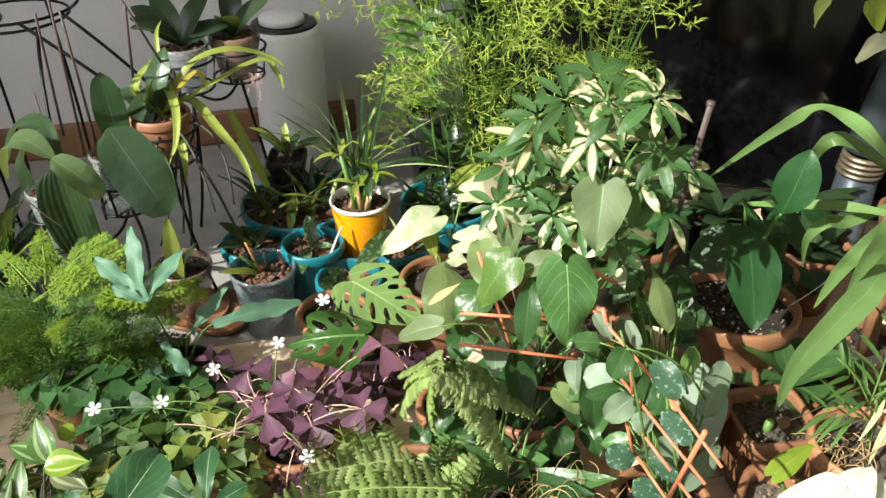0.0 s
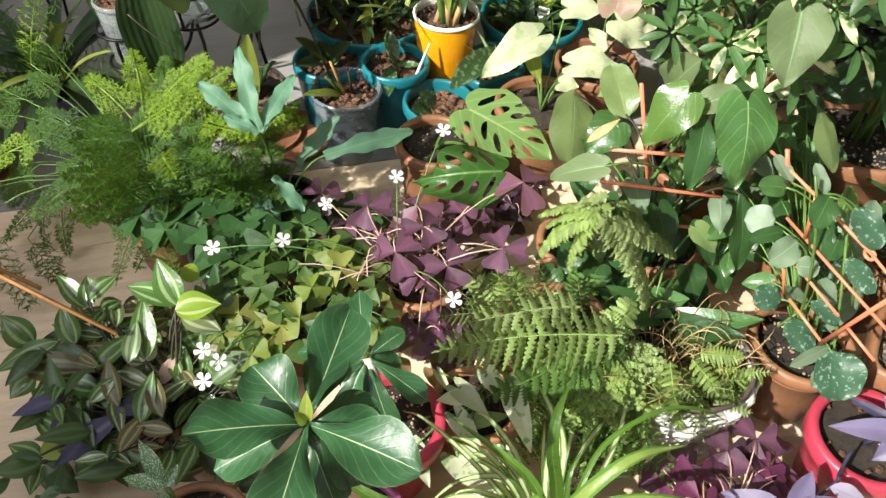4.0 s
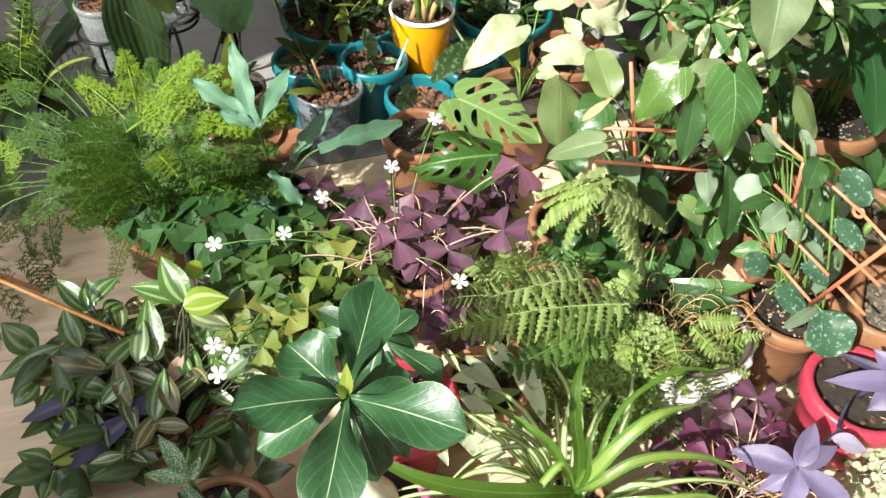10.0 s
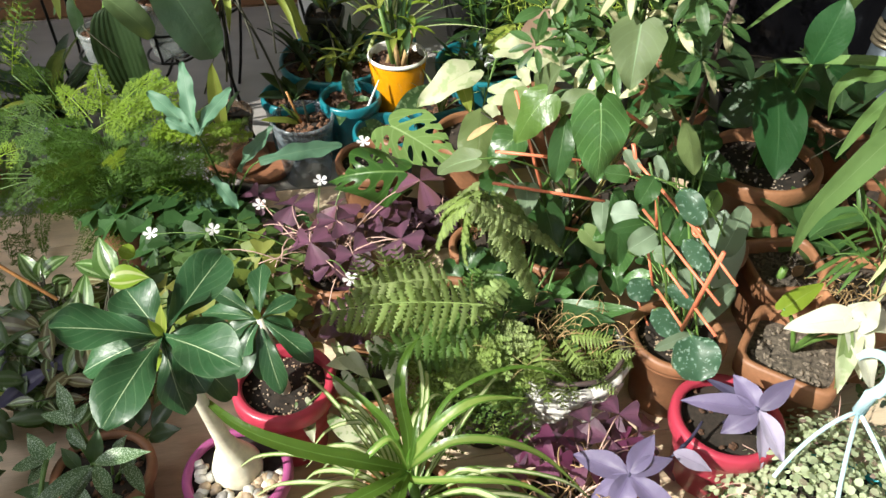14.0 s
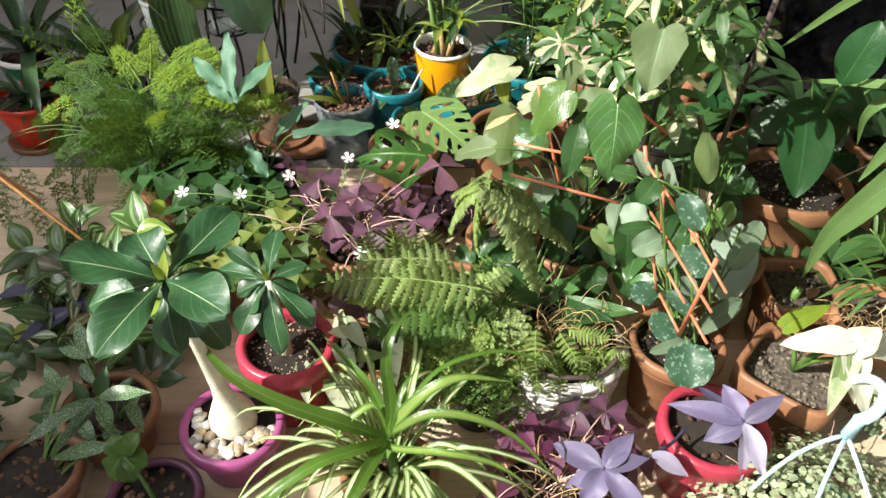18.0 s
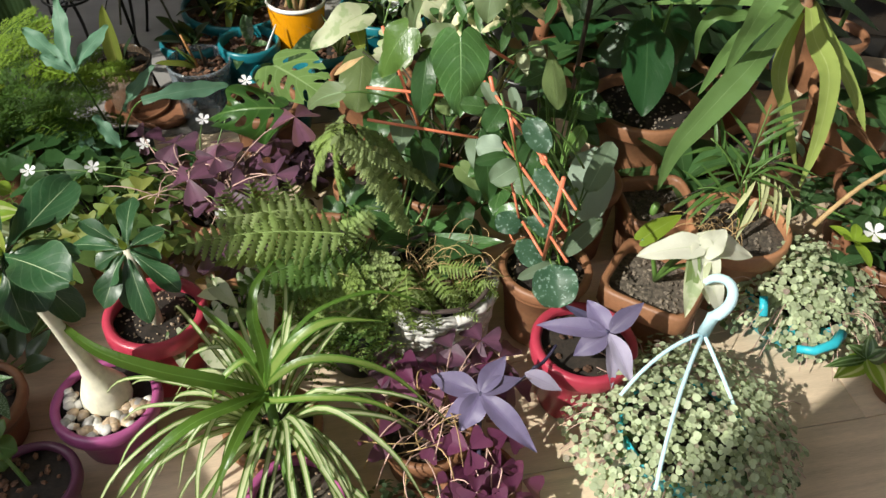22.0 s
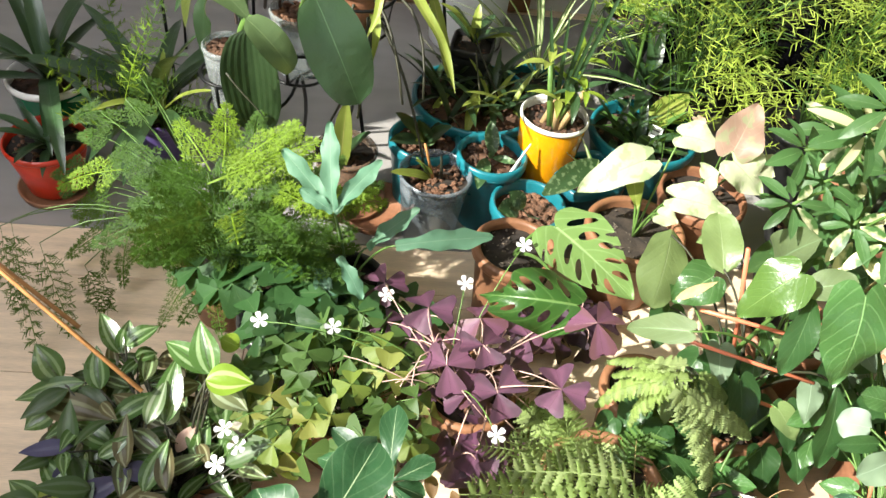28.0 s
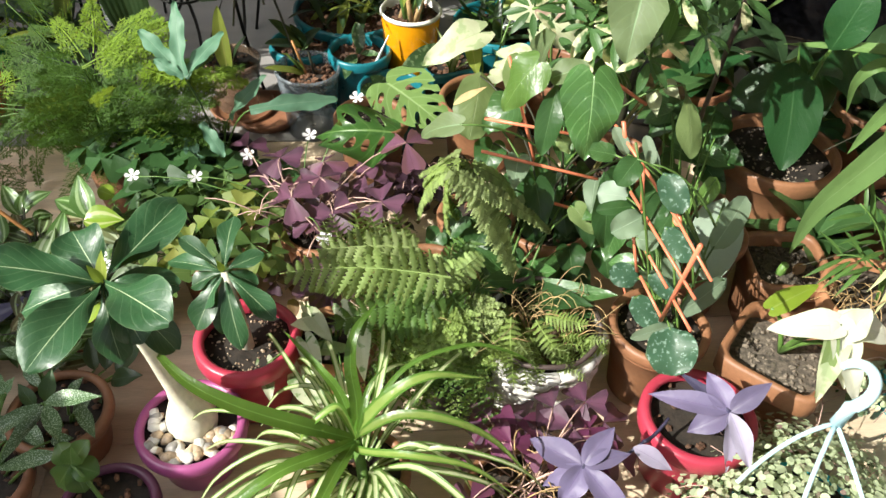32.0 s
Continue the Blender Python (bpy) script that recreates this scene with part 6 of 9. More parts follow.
rosette(e, "orchid_dark", (-0.963, 1.150, 0.10), 6, 0.08, 0.018, "lance", (0.1, 0.9), 0.8, rg, 0.35)
e = thing("orchid", "dark-leaved orchid with a fine fern shoot in a violet plastic pot", "potted orchid", -0.845, 1.30)
pot(e, -0.845, 1.30, 0.050, 0.10, "lilac", seed=16, soil="bark", bits=40, rim=0.006)
rosette(e, "orchid", (-0.845, 1.30, 0.10), 14, 0.25, 0.034, "strap", (0.4, 1.4), 0.9, rg, 0.35)
rosette(e, "orchid_dark", (-0.845, 1.30, 0.10), 8, 0.17, 0.03, "strap", (0.2, 1.2), 1.0, rg, 0.35)
rosette(e, "yelgreen", (-0.83, 1.29, 0.11), 3, 0.15, 0.02, "strap", (0.5, 1.1), 1.0, rg, 0.35)
for i in range(9):
    az = rg.uniform(0, 6.28)
    part("plume", plume_mesh("aspar_mid" if i % 3 else "aspar", 0.2, 0.07, 22, 12, 0.0065, 0.4, i % 3), e, frame_to((-0.85, 1.27, 0.09), toward(az, rg.uniform(0.6, 1.4)), (0, -0.5, 1), rg.uniform(0.7, 1.1)))
# black wire stand that holds five pots above the floor
STAND = ((-0.657, 1.185, 0.237, 0.038), (-0.597, 1.336, 0.222, 0.05), (-0.511, 1.358, 0.312, 0.056), (-0.509, 1.543, 0.372, 0.052), (-0.422, 1.608, 0.372, 0.054))
e = thing("plant_stand", "black wrought-iron wire plant stand with hoops", "plant stand", -0.55, 1.42)
for hx, hy, hz, hr in STAND:
    for hz_, f_ in ((hz, 0.95), (hz + 0.06, 1.12)):
        part("hoop", tube([(hx + hr * f_ * math.cos(t * 6.2832 / 26), hy + hr * f_ * math.sin(t * 6.2832 / 26), hz_) for t in range(27)], 0.0026, 0.0026, M["wire"], 7, "hoop"), e)
    for a in (0.4, 2.5, 4.6):
        c, q = math.cos(a), math.sin(a)
        part("rod", tube([(hx + hr * 1.12 * c, hy + hr * 1.12 * q, hz + 0.06), (hx + hr * 0.95 * c, hy + hr * 0.95 * q, hz), (hx + hr * 0.5 * c, hy + hr * 0.5 * q, hz - 0.003), (hx, hy, hz - 0.004)], 0.0026, 0.0026, M["wire"], 7, "rod"), e)
for (ax, ay, az, ar), (bx, by, bz, br) in zip(STAND[:-1], STAND[1:]):
    part("rod", tube(bend((ax, ay, az - 0.004), (bx, by, bz - 0.004), -0.03, 8, 0.02), 0.003, 0.003, M["wire"], 7, "rod"), e)
for a, b in (((-0.657, 1.185, 0.235), (-0.70, 1.23, 0.0045)), ((-0.597, 1.336, 0.22), (-0.62, 1.40, 0.0045)), ((-0.511, 1.358, 0.31), (-0.46, 1.34, 0.0045)), ((-0.509, 1.543, 0.37), (-0.56, 1.60, 0.0045)), ((-0.422, 1.608, 0.37), (-0.37, 1.63, 0.0045)), ((-0.511, 1.40, 0.31), (-0.55, 1.47, 0.0045))):
    part("leg", tube(bend(a, b, 0.0, 6, 0.012), 0.0034, 0.0034, M["wire"], 8, "leg"), e)
for (hx, hy), hz, hr in (((-0.80, 1.50), 0.55, 0.12), ((-0.80, 1.50), 0.53, 0.10), ((-0.95, 1.55), 0.50, 0.09)):
    part("hoop", tube([(hx + hr * math.cos(t * 6.2832 / 28), hy + hr * math.sin(t * 6.2832 / 28), hz) for t in range(29)], 0.0028, 0.0028, M["wire"], 7, "hoop"), e)
for a, b in (((-0.69, 1.46, 0.55), (-0.55, 1.50, 0.37)), ((-0.72, 1.42, 0.53), (-0.66, 1.25, 0.28)), ((-0.88, 1.44, 0.55), (-0.86, 1.42, 0.0045)), ((-0.79, 1.62, 0.55), (-0.79, 1.63, 0.0045)), ((-0.95, 1.64, 0.50), (-0.95, 1.65, 0.0045)), ((-0.90, 1.48, 0.50), (-0.89, 1.46, 0.53)), ((-0.74, 1.40, 0.55), (-0.53, 1.40, 0.37))):
    part("rod", tube(bend(a, b, 0.01, 6, 0.008), 0.0032, 0.0032, M["wire"], 7, "rod"), e)

# clear-potted orchids held by the stand
e = thing("orchid", "orchid with a pleated hanging leaf in a clear plastic pot", "potted orchid", -0.657, 1.185, 0.237)
pot(e, -0.657, 1.185, 0.038, 0.108, "clear", z=0.237, seed=17, soil="bark", bits=90, bit_size=0.011, rim=0.004, rim_h=0.008)
stalk(e, (-0.640, 1.175, 0.33), (-0.595, 1.125, 0.43), 0.006, "stem", 0.02, name="pseudobulb")
leaf_to(e, "orchid_pleat", (-0.598, 1.118, 0.418), (-0.594, 1.130, 0.246), 0.082, "oval", 0.3, (0.12, -0.9, 0.4), 0.35, cols=10, rows=18)
leaf_to(e, "orchid_soft", (-0.598, 1.112, 0.437), (-0.541, 1.125, 0.362), 0.044, "oval", 0.8, (0.3, -0.6, 0.75), 0.3, rows=14)
ribbon(e, "orchid_soft", ((-0.600, 1.125, 0.430), (-0.643, 1.140, 0.452), (-0.690, 1.160, 0.432), (-0.716, 1.180, 0.362)), 0.050, 0.15, "leaf", prof=PROFILE["ellipse"])
ribbon(e, "orchid_dark", ((-0.612, 1.135, 0.420), (-0.66, 1.20, 0.43), (-0.70, 1.215, 0.38), (-0.705, 1.205, 0.30)), 0.042, 0.2, "leaf", prof=PROFILE["ellipse"])
ribbon(e, "orchid_dark", ((-0.640, 1.22, 0.36), (-0.68, 1.26, 0.42), (-0.74, 1.29, 0.40), (-0.78, 1.28, 0.32)), 0.042, 0.2, "leaf", prof=PROFILE["ellipse"])
e = thing("orchid", "orchid with one very broad smooth leaf in a clear plastic pot", "potted orchid", -0.597, 1.336, 0.222)
pot(e, -0.597, 1.336, 0.049, 0.115, "clear", z=0.222, seed=18, soil="bark", bits=90, bit_size=0.011, rim=0.004, rim_h=0.008)
leaf_to(e, "orchid", (-0.522, 1.160, 0.464), (-0.450, 1.142, 0.318), 0.088, "oval", 0.45, (0.1, -0.6, 0.8), 0.1, label="very broad dark green leaf with a pale midrib", cols=8, rows=16)
leaf_to(e, "orchid_dark", (-0.545, 1.31, 0.36), (-0.474, 1.20, 0.285), 0.075, "oval", 0.7, (0.1, -0.6, 0.8), 0.12, cols=8)
leaf_to(e, "orchid", (-0.574, 1.31, 0.365), (-0.575, 1.3, 0.5), 0.055, "oval", 0.3, (0.25, -0.9, 0.4), 0.12, cols=8)
leaf_to(e, "orchid_dark", (-0.56, 1.33, 0.34), (-0.52, 1.36, 0.45), 0.05, "ellipse", 0.4, (0, -0.9, 0.4), 0.15)
stalk(e, (-0.597, 1.336, 0.32), (-0.512, 1.157, 0.444), 0.004, "stem", 0.03)
for k, ((sx, sy, sz, r), mt, lab) in enumerate(((STAND[2], "terra_dark", "orchid with yellowing arched leaves in terracotta on the wire stand"),
                                                (STAND[3], "clear", "orchid in a clear pot of bark held by the wire stand"),
                                                (STAND[4], "brownclear", "dark-leaved orchid in a smoky plastic pot on the wire stand"))):
    e = thing("orchid", lab, "potted orchid", sx, sy, sz)
    pot(e, sx, sy, r * 0.96, 0.09, mt, z=sz, seed=19 + k, soil="bark", bits=60, bit_size=0.011, rim=0.004)
    for i in range(6 if k else 3):
        az = rg.uniform(0, 6.28)
        b0 = Vector((sx, sy, sz + 0.085))
        leaf_to(e, "orchid_dark" if k else "orchid", b0, b0 + toward(az, rg.uniform(0.2, 1.1)) * rg.uniform(0.08, 0.13), 0.045, "ellipse", 0.9, (0, -0.4, 0.9), 0.2, seed=i)
    if k == 0:
        for pts, w in ((((-0.463, 1.39, 0.41), (-0.389, 1.298, 0.39), (-0.349, 1.268, 0.35), (-0.322, 1.22, 0.315)), 0.019), (((-0.455, 1.397, 0.47), (-0.385, 1.401, 0.5), (-0.322, 1.426, 0.48), (-0.284, 1.417, 0.46)), 0.021), (((-0.505, 1.391, 0.44), (-0.465, 1.315, 0.43), (-0.457, 1.265, 0.39), (-0.467, 1.239, 0.36)), 0.017),
                       (((-0.529, 1.319, 0.46), (-0.506, 1.36, 0.5)), 0.022), (((-0.509, 1.398, 0.48), (-0.514, 1.432, 0.52), (-0.517, 1.479, 0.53)), 0.010), (((-0.495, 1.353, 0.38), (-0.468, 1.32, 0.34), (-0.468, 1.302, 0.28)), 0.02), (((-0.35, 1.45, 0.46), (-0.309, 1.445, 0.44), (-0.293, 1.413, 0.42)), 0.014), (((-0.462, 1.445, 0.44), (-0.428, 1.4, 0.42)), 0.014)):
            ribbon(e, "yelgreen", ((sx, sy - 0.005, sz + 0.085),) + pts, w, 0.4, "leaf", label="yellowing strap leaf")
        for q in range(6):
            part("aerial_root", tube(bend((sx, sy, sz + 0.06), (sx + rg.uniform(-0.03, 0.16), sy - rg.uniform(0.05, 0.15), rg.uniform(0.12, 0.3)), 0.05, 8, rg.uniform(-0.04, 0.04)), 0.003, 0.002, M["darkstem"], 6, "root"), e)
        for q in range(9):
            b0 = Vector((-0.345, 1.42, 0.45))
            part("dry_root", tube(bend(b0 + Vector((rg.uniform(-.01, .01), 0, 0)), b0 + Vector((rg.uniform(-0.02, 0.02), rg.uniform(-.02, .02), rg.uniform(-0.06, -0.02))), 0.0, 6, rg.uniform(-0.012, 0.012)), 0.0006, 0.0005, M["pinkstem"], 4, "root"), e)
for a, b in (((-0.622, 1.234, 0.62), (-0.716, 1.399, 0.335)), ((-0.567, 1.174, 0.66), (-0.651, 1.328, 0.33)), ((-0.724, 1.353, 0.44), (-0.673, 1.264, 0.33)), ((-0.59, 1.248, 0.62), (-0.63, 1.339, 0.33)), ((-0.498, 1.275, 0.62), (-0.569, 1.407, 0.4)), ((-0.513, 1.304, 0.62), (-0.496, 1.446, 0.4))):
    o = thing("flower_spike", "old dry orchid flower spike standing in its pot", "flower spike", *b)
    part("shaft", tube([Vector(b), (Vector(a) + Vector(b)) / 2, Vector(a)], 0.0026, 0.002, M["greycane"], 7, "shaft"), o)

# smoky clear pot with a striped upright leaf
e = thing("potted_plant", "yellow-green striped leaf in a smoky clear pot on a saucer", "potted plant", -0.50, 1.285)
pot(e, -0.50, 1.285, 0.056, 0.11, "brownclear", z=0.01, seed=22, bits=40, rim=0.004, rim_h=0.008)
part("saucer", lathe("saucer_b", [(0.05, 0.0), (0.06, 0.002), (0.066, 0.018), (0.063, 0.019), (0.056, 0.006), (0.03, 0.008)], M["terra"], 40), e, pose(-0.49, 1.28, 0.0005))
leaf_to(e, "yelgreen", (-0.502, 1.262, 0.10), (-0.486, 1.226, 0.262), 0.034, "strap", 0.2, (0, -0.9, 0.3), 0.3)
leaf_to(e, "orchid", (-0.50, 1.28, 0.10), (-0.45, 1.25, 0.19), 0.03, "strap", 0.4)

# milky grey pot with cut stems
e = thing("orchid", "leafless orchid stubs in a milky grey translucent pot of bark", "potted orchid", -0.336, 1.242)
pot(e, -0.336, 1.242, 0.062, 0.145, "greyclear", seed=23, soil="soil", bits=120, bit_size=0.010, rim=0.004, rim_h=0.008, fill=0.83, taper=0.74)
for a, b, mt in (((-0.338, 1.245, 0.12), (-0.359, 1.236, 0.2), "cane"), ((-0.325, 1.25, 0.12), (-0.33, 1.235, 0.185), "darkstem"), ((-0.34, 1.25, 0.12), (-0.367, 1.222, 0.18), "stem")):
    part("stub", tube([a, b], 0.003, 0.002, M[mt], 7, "stub"), e)
leaf_to(e, "yelgreen", (-0.345, 1.245, 0.125), (-0.405, 1.197, 0.16), 0.018, "strap", 0.5)
leaf_to(e, "yelgreen", (-0.345, 1.25, 0.125), (-0.365, 1.189, 0.2), 0.016, "strap", 0.5)
o = thing("saucer", "empty terracotta plastic saucer on the sheet", "saucer", -0.433, 1.262)
part("dish", lathe("saucer_c", [(0.05, 0.0), (0.06, 0.002), (0.068, 0.02), (0.065, 0.021), (0.058, 0.006), (0.001, 0.005)], M["terra_dark"], 44), o, pose(-0.433, 1.262, 0.0045))

# teal pots
def teal(x, y, r, h, sd, lab, square=0.0, turn=0.0, fill=0.84, taper=0.72, soil="bark", group="teal plastic pots", mat="teal"):
    q = thing("potted_orchid", lab, "potted orchid", x, y, group=group)
    pot(q, x, y, r, h, mat, seed=sd, soil=soil, bits=70, bit_size=0.012, rim=0.008, rim_h=0.02, square=square, turn=turn, fill=fill, taper=taper)
    return q


e = teal(-0.305, 1.475, 0.118, 0.15, 24, "dense dark orchids in a wide teal plastic bowl", fill=0.9, taper=0.75)
for i in range(15):
    a, q = rg.uniform(0, 6.28), rg.uniform(0.01, 0.085)
    rosette(e, rg.choice(("orchid_dark", "orchid_dark", "orchid_dark", "orchid", "yelgreen")), (-0.305 + q * math.cos(a), 1.475 + q * math.sin(a), 0.135), 4, 0.12, 0.014, "strap", (0.3, 1.4), 0.8, rg, 0.3, start=rg.uniform(0, 6))
    p0 = Vector((-0.305 + q * math.cos(a), 1.475 + q * math.sin(a), 0.13))
    part("stem", tube(bend(p0, p0 + Vector((rg.uniform(-.1, .08), rg.uniform(-.06, .06), rg.uniform(-0.03, 0.12))), 0.02, 6, rg.uniform(-.02, .02)), 0.0022, 0.0014, M["darkstem"], 5, "stem"), e)
leaf_to(e, "yelgreen", (-0.302, 1.447, 0.18), (-0.305, 1.361, 0.13), 0.022, "lance", 0.5, (0, -0.7, 0.7))
leaf_to(e, "yelgreen", (-0.412, 1.456, 0.36), (-0.348, 1.44, 0.18), 0.02, "strap", 0.7, (0, -0.6, 0.8), 0.4)
bx = thing("square_nursery_pot", "black square nursery pot with thin upright orchid leaves", "potted orchid", -0.33, 1.54, 0.135)
pot(bx, -0.33, 1.54, 0.040, 0.085, "blackpot", z=0.137, seed=33, square=1.0, bits=10, rim=0.004)
rosette(bx, "yelgreen", (-0.33, 1.54, 0.22), 4, 0.09, 0.024, "strap", (0.6, 1.4), 0.8, rg, 0.3)
rosette(bx, "orchid", (-0.33, 1.54, 0.22), 5, 0.09, 0.024, "strap", (0.5, 1.4), 0.8, rg, 0.3)

e = teal(-0.252, 1.316, 0.062, 0.15, 25, "jewel orchid with mottled leaves in a teal pot of bark")
for a, w, tp in (((-0.25, 1.32, 0.14), 0.026, (-0.266, 1.361, 0.18)), ((-0.26, 1.31, 0.14), 0.026, (-0.263, 1.236, 0.13)), ((-0.25, 1.315, 0.14), 0.014, (-0.207, 1.299, 0.15)), ((-0.25, 1.315, 0.14), 0.014, (-0.258, 1.314, 0.15))):
    leaf_to(e, "jewel", a, tp, w, "ellipse", 0.6, (0, -0.5, 0.85))
o = thing("plant_label", "white plastic plant label stuck in the bark", "plant label", -0.205, 1.29, 0.12)
part("blade", tube([(-0.214, 1.286, 0.14), (-0.192, 1.307, 0.19)], 0.0035, 0.0015, M["tag"], 4, "blade"), o)
e = teal(-0.372, 1.335, 0.064, 0.14, 26, "speckled jewel orchid in a teal plastic pot", taper=0.74)
for t0, w, mt in (((-0.344, 1.326, 0.15), 0.03, "jewel"), ((-0.382, 1.29, 0.16), 0.012, "yelgreen"), ((-0.421, 1.263, 0.17), 0.03, "orchid_dark"), ((-0.422, 1.302, 0.2), 0.03, "orchid_dark"), ((-0.377, 1.293, 0.2), 0.03, "orchid_dark"), ((-0.327, 1.323, 0.18), 0.028, "orchid_dark")):
    leaf_to(e, mt, (-0.372, 1.335, 0.125), t0, w, "ellipse", 0.5)
e = teal(-0.175, 1.235, 0.064, 0.125, 27, "dark mottled broad leaves over a small teal pot", fill=0.8)
for b0, t0, w in (((-0.19, 1.23, 0.11), (-0.224, 1.184, 0.14), 0.035), ((-0.158, 1.22, 0.16), (-0.075, 1.313, 0.18), 0.042), ((-0.17, 1.22, 0.11), (-0.173, 1.193, 0.13), 0.034), ((-0.18, 1.24, 0.11), (-0.212, 1.221, 0.15), 0.03)):
    leaf_to(e, "jewel", b0, t0, w, "ellipse", 0.5, (0, -0.6, 0.8), label="dark mottled leaf")
e = teal(-0.085, 1.345, 0.056, 0.13, 28, "small striped shoot in a square dark teal pot", square=0.8, turn=30, soil="soil", mat="tealdark", fill=0.86)
rosette(e, "spider", (-0.07, 1.31, 0.12), 6, 0.10, 0.016, "grass", (0.5, 1.4), 0.5, rg, 0.3)
e = teal(0.01, 1.475, 0.10, 0.15, 29, "seedlings and fallen leaves in a wide teal plastic bowl", soil="soil", fill=0.8)
for i in range(9):
    a, q = rg.uniform(0, 6.28), rg.uniform(0.01, 0.07)
    rosette(e, rg.choice(("orchid", "palm", "orchid_dark")), (0.01 + q * math.cos(a), 1.475 + q * math.sin(a), 0.12), 4, 0.11, 0.02, "lance", (0.4, 1.35), 0.8, rg, 0.3)
leaf_to(e, "yelgreen", (0.01, 1.484, 0.15), (0.079, 1.538, 0.2), 0.05, "ellipse", 0.4, (0, -0.5, 0.8), label="yellowing leaf", wave=0.06)
tg = thing("plant_label", "white plastic plant label with small grey print", "plant label", *(0.038, 1.486, 0.13))
tq = Vector((0.024, 1.446, 0.145))
tm = frame_to(tq, Vector((0.031, 1.469, 0.165)) - tq, (0, -0.8, 0.6))
o = box("tag_blade", -0.011, 0.0, -0.0006, 0.011, 0.032, 0.0006, M["tag"], None, 0.0004, kind="")
me_ = o.data
bpy.data.objects.remove(o)
part("blade", me_, tg, tm)
for k in range(3):
    o = box("bar", -0.008, 0.006 + k * 0.008, 0.0008, 0.008 - 0.003 * (k == 1), 0.009 + k * 0.008, 0.0011, M["ink"], None, 0, kind="")
    me_ = o.data
    bpy.data.objects.remove(o)
    part("print_bar", me_, tg, tm)

# orange glazed pot with upright dendrobium canes
ORG = ((-0.161, 1.374, 0.215)[0], (-0.161, 1.374, 0.215)[1])
e = thing("orchid", "cane orchid in an orange glazed pot with a white rim", "potted orchid", *ORG)
pot(e, *ORG, 0.0600, 0.214, "orange", rim_mat="white", rim=0.004, rim_h=0.008, taper=0.7, soil="soil", seed=30, bits=140, bit_size=0.009, fill=0.91)
for i in range(7):
    a = rg.uniform(0, 6.28)
    b0 = Vector((ORG[0] + 0.022 * math.cos(a), ORG[1] + 0.022 * math.sin(a), 0.192))
    t0 = b0 + Vector((rg.uniform(-0.03, 0.03), rg.uniform(-0.02, 0.03), rg.uniform(0.05, 0.13)))
    part("cane", tube([b0, (b0 + t0) / 2, t0], 0.006, 0.004, M["paleroot"] if i % 2 else M["stem"], 8, "cane"), e)
    rosette(e, ("lime", "yelgreen", "orchid")[i % 3], t0, 4, 0.055, 0.014, "lance", (0.0, 1.2), 0.9, rg, 0.3)
for t0 in ((-0.209, 1.382, 0.4), (-0.178, 1.376, 0.4), (-0.145, 1.381, 0.46), (-0.131, 1.362, 0.42), (-0.094, 1.401, 0.5)):
    leaf_to(e, "orchid", (*ORG, 0.195), t0, 0.008, "strap", 0.25, (0, -0.9, 0.4), 0.4)
# striped grassy orchid and dark upright plants behind
for (gx, gy), gz, n, L, W, mt, lab, pm in (((-0.20, 1.62), 0.12, 22, 0.27, 0.009, "spider", "grassy striped plant in a blue-grey pot", "tealdark"), ((0.02, 1.63), 0.13, 14, 0.17, 0.028, "orchid", "broad-leaved green plant in a clear pot", "clear"), ((-0.03, 1.82), 0.2, 34, 0.26, 0.032, "palm", "tall lance-leaved dark green plant in a black pot", "blackpot")):
    e = thing("potted_plant", lab, "potted plant", gx, gy)
    pot(e, gx, gy, 0.06, gz, pm, seed=34, bits=20, rim=0.005)
    if n < 30:
        rosette(e, mt, (gx, gy, gz), n, L, W, "lance", (0.5, 1.45), 0.7, rg, 0.3)
    else:
        for q in range(4):
            tx, ty = gx + rg.uniform(-0.08, 0.08), gy + rg.uniform(-0.05, 0.05)
            part("stem", tube(bend((gx, gy, gz), (tx, ty, 0.72), 0.02), 0.006, 0.004, M["stem"], 7), e)
            for w in range(12):
                h_ = 0.28 + w * 0.037
                part("leaf", leaf_mesh("leaf", M[mt], 0.17, 0.03, "lance", 0.8, 0.25, 0, 8, 4, 0, 0, 0, w % 2), e, frame_to((gx + (tx - gx) * w / 12, gy + (ty - gy) * w / 12, h_), toward(w * 2.4 + q, rg.uniform(0.0, 0.7)), (0, 0, 1), rg.uniform(0.7, 1.1)))

# tall pinnate plant between the canes and the wiry sprays
e = thing("pinnate_plant", "tall plant with paired glossy green lance leaves in a black pot", "potted plant", 0.0, 1.66)
pot(e, -0.005, 1.65, 0.055, 0.12, "blackpot", seed=37, bits=20, rim=0.005)
part("stem", tube([(-0.005, 1.65, 0.10), (-0.02, 1.61, 0.232), (-0.043, 1.6, 0.525)], 0.004, 0.0025, M["stem"], 7), e)


def frond_leaf(a, b):
    leaf_to(e, "palm", a, b, 0.020, "lance", 0.5, (rg.uniform(-.2, .2), -0.7, 0.7), 0.25)


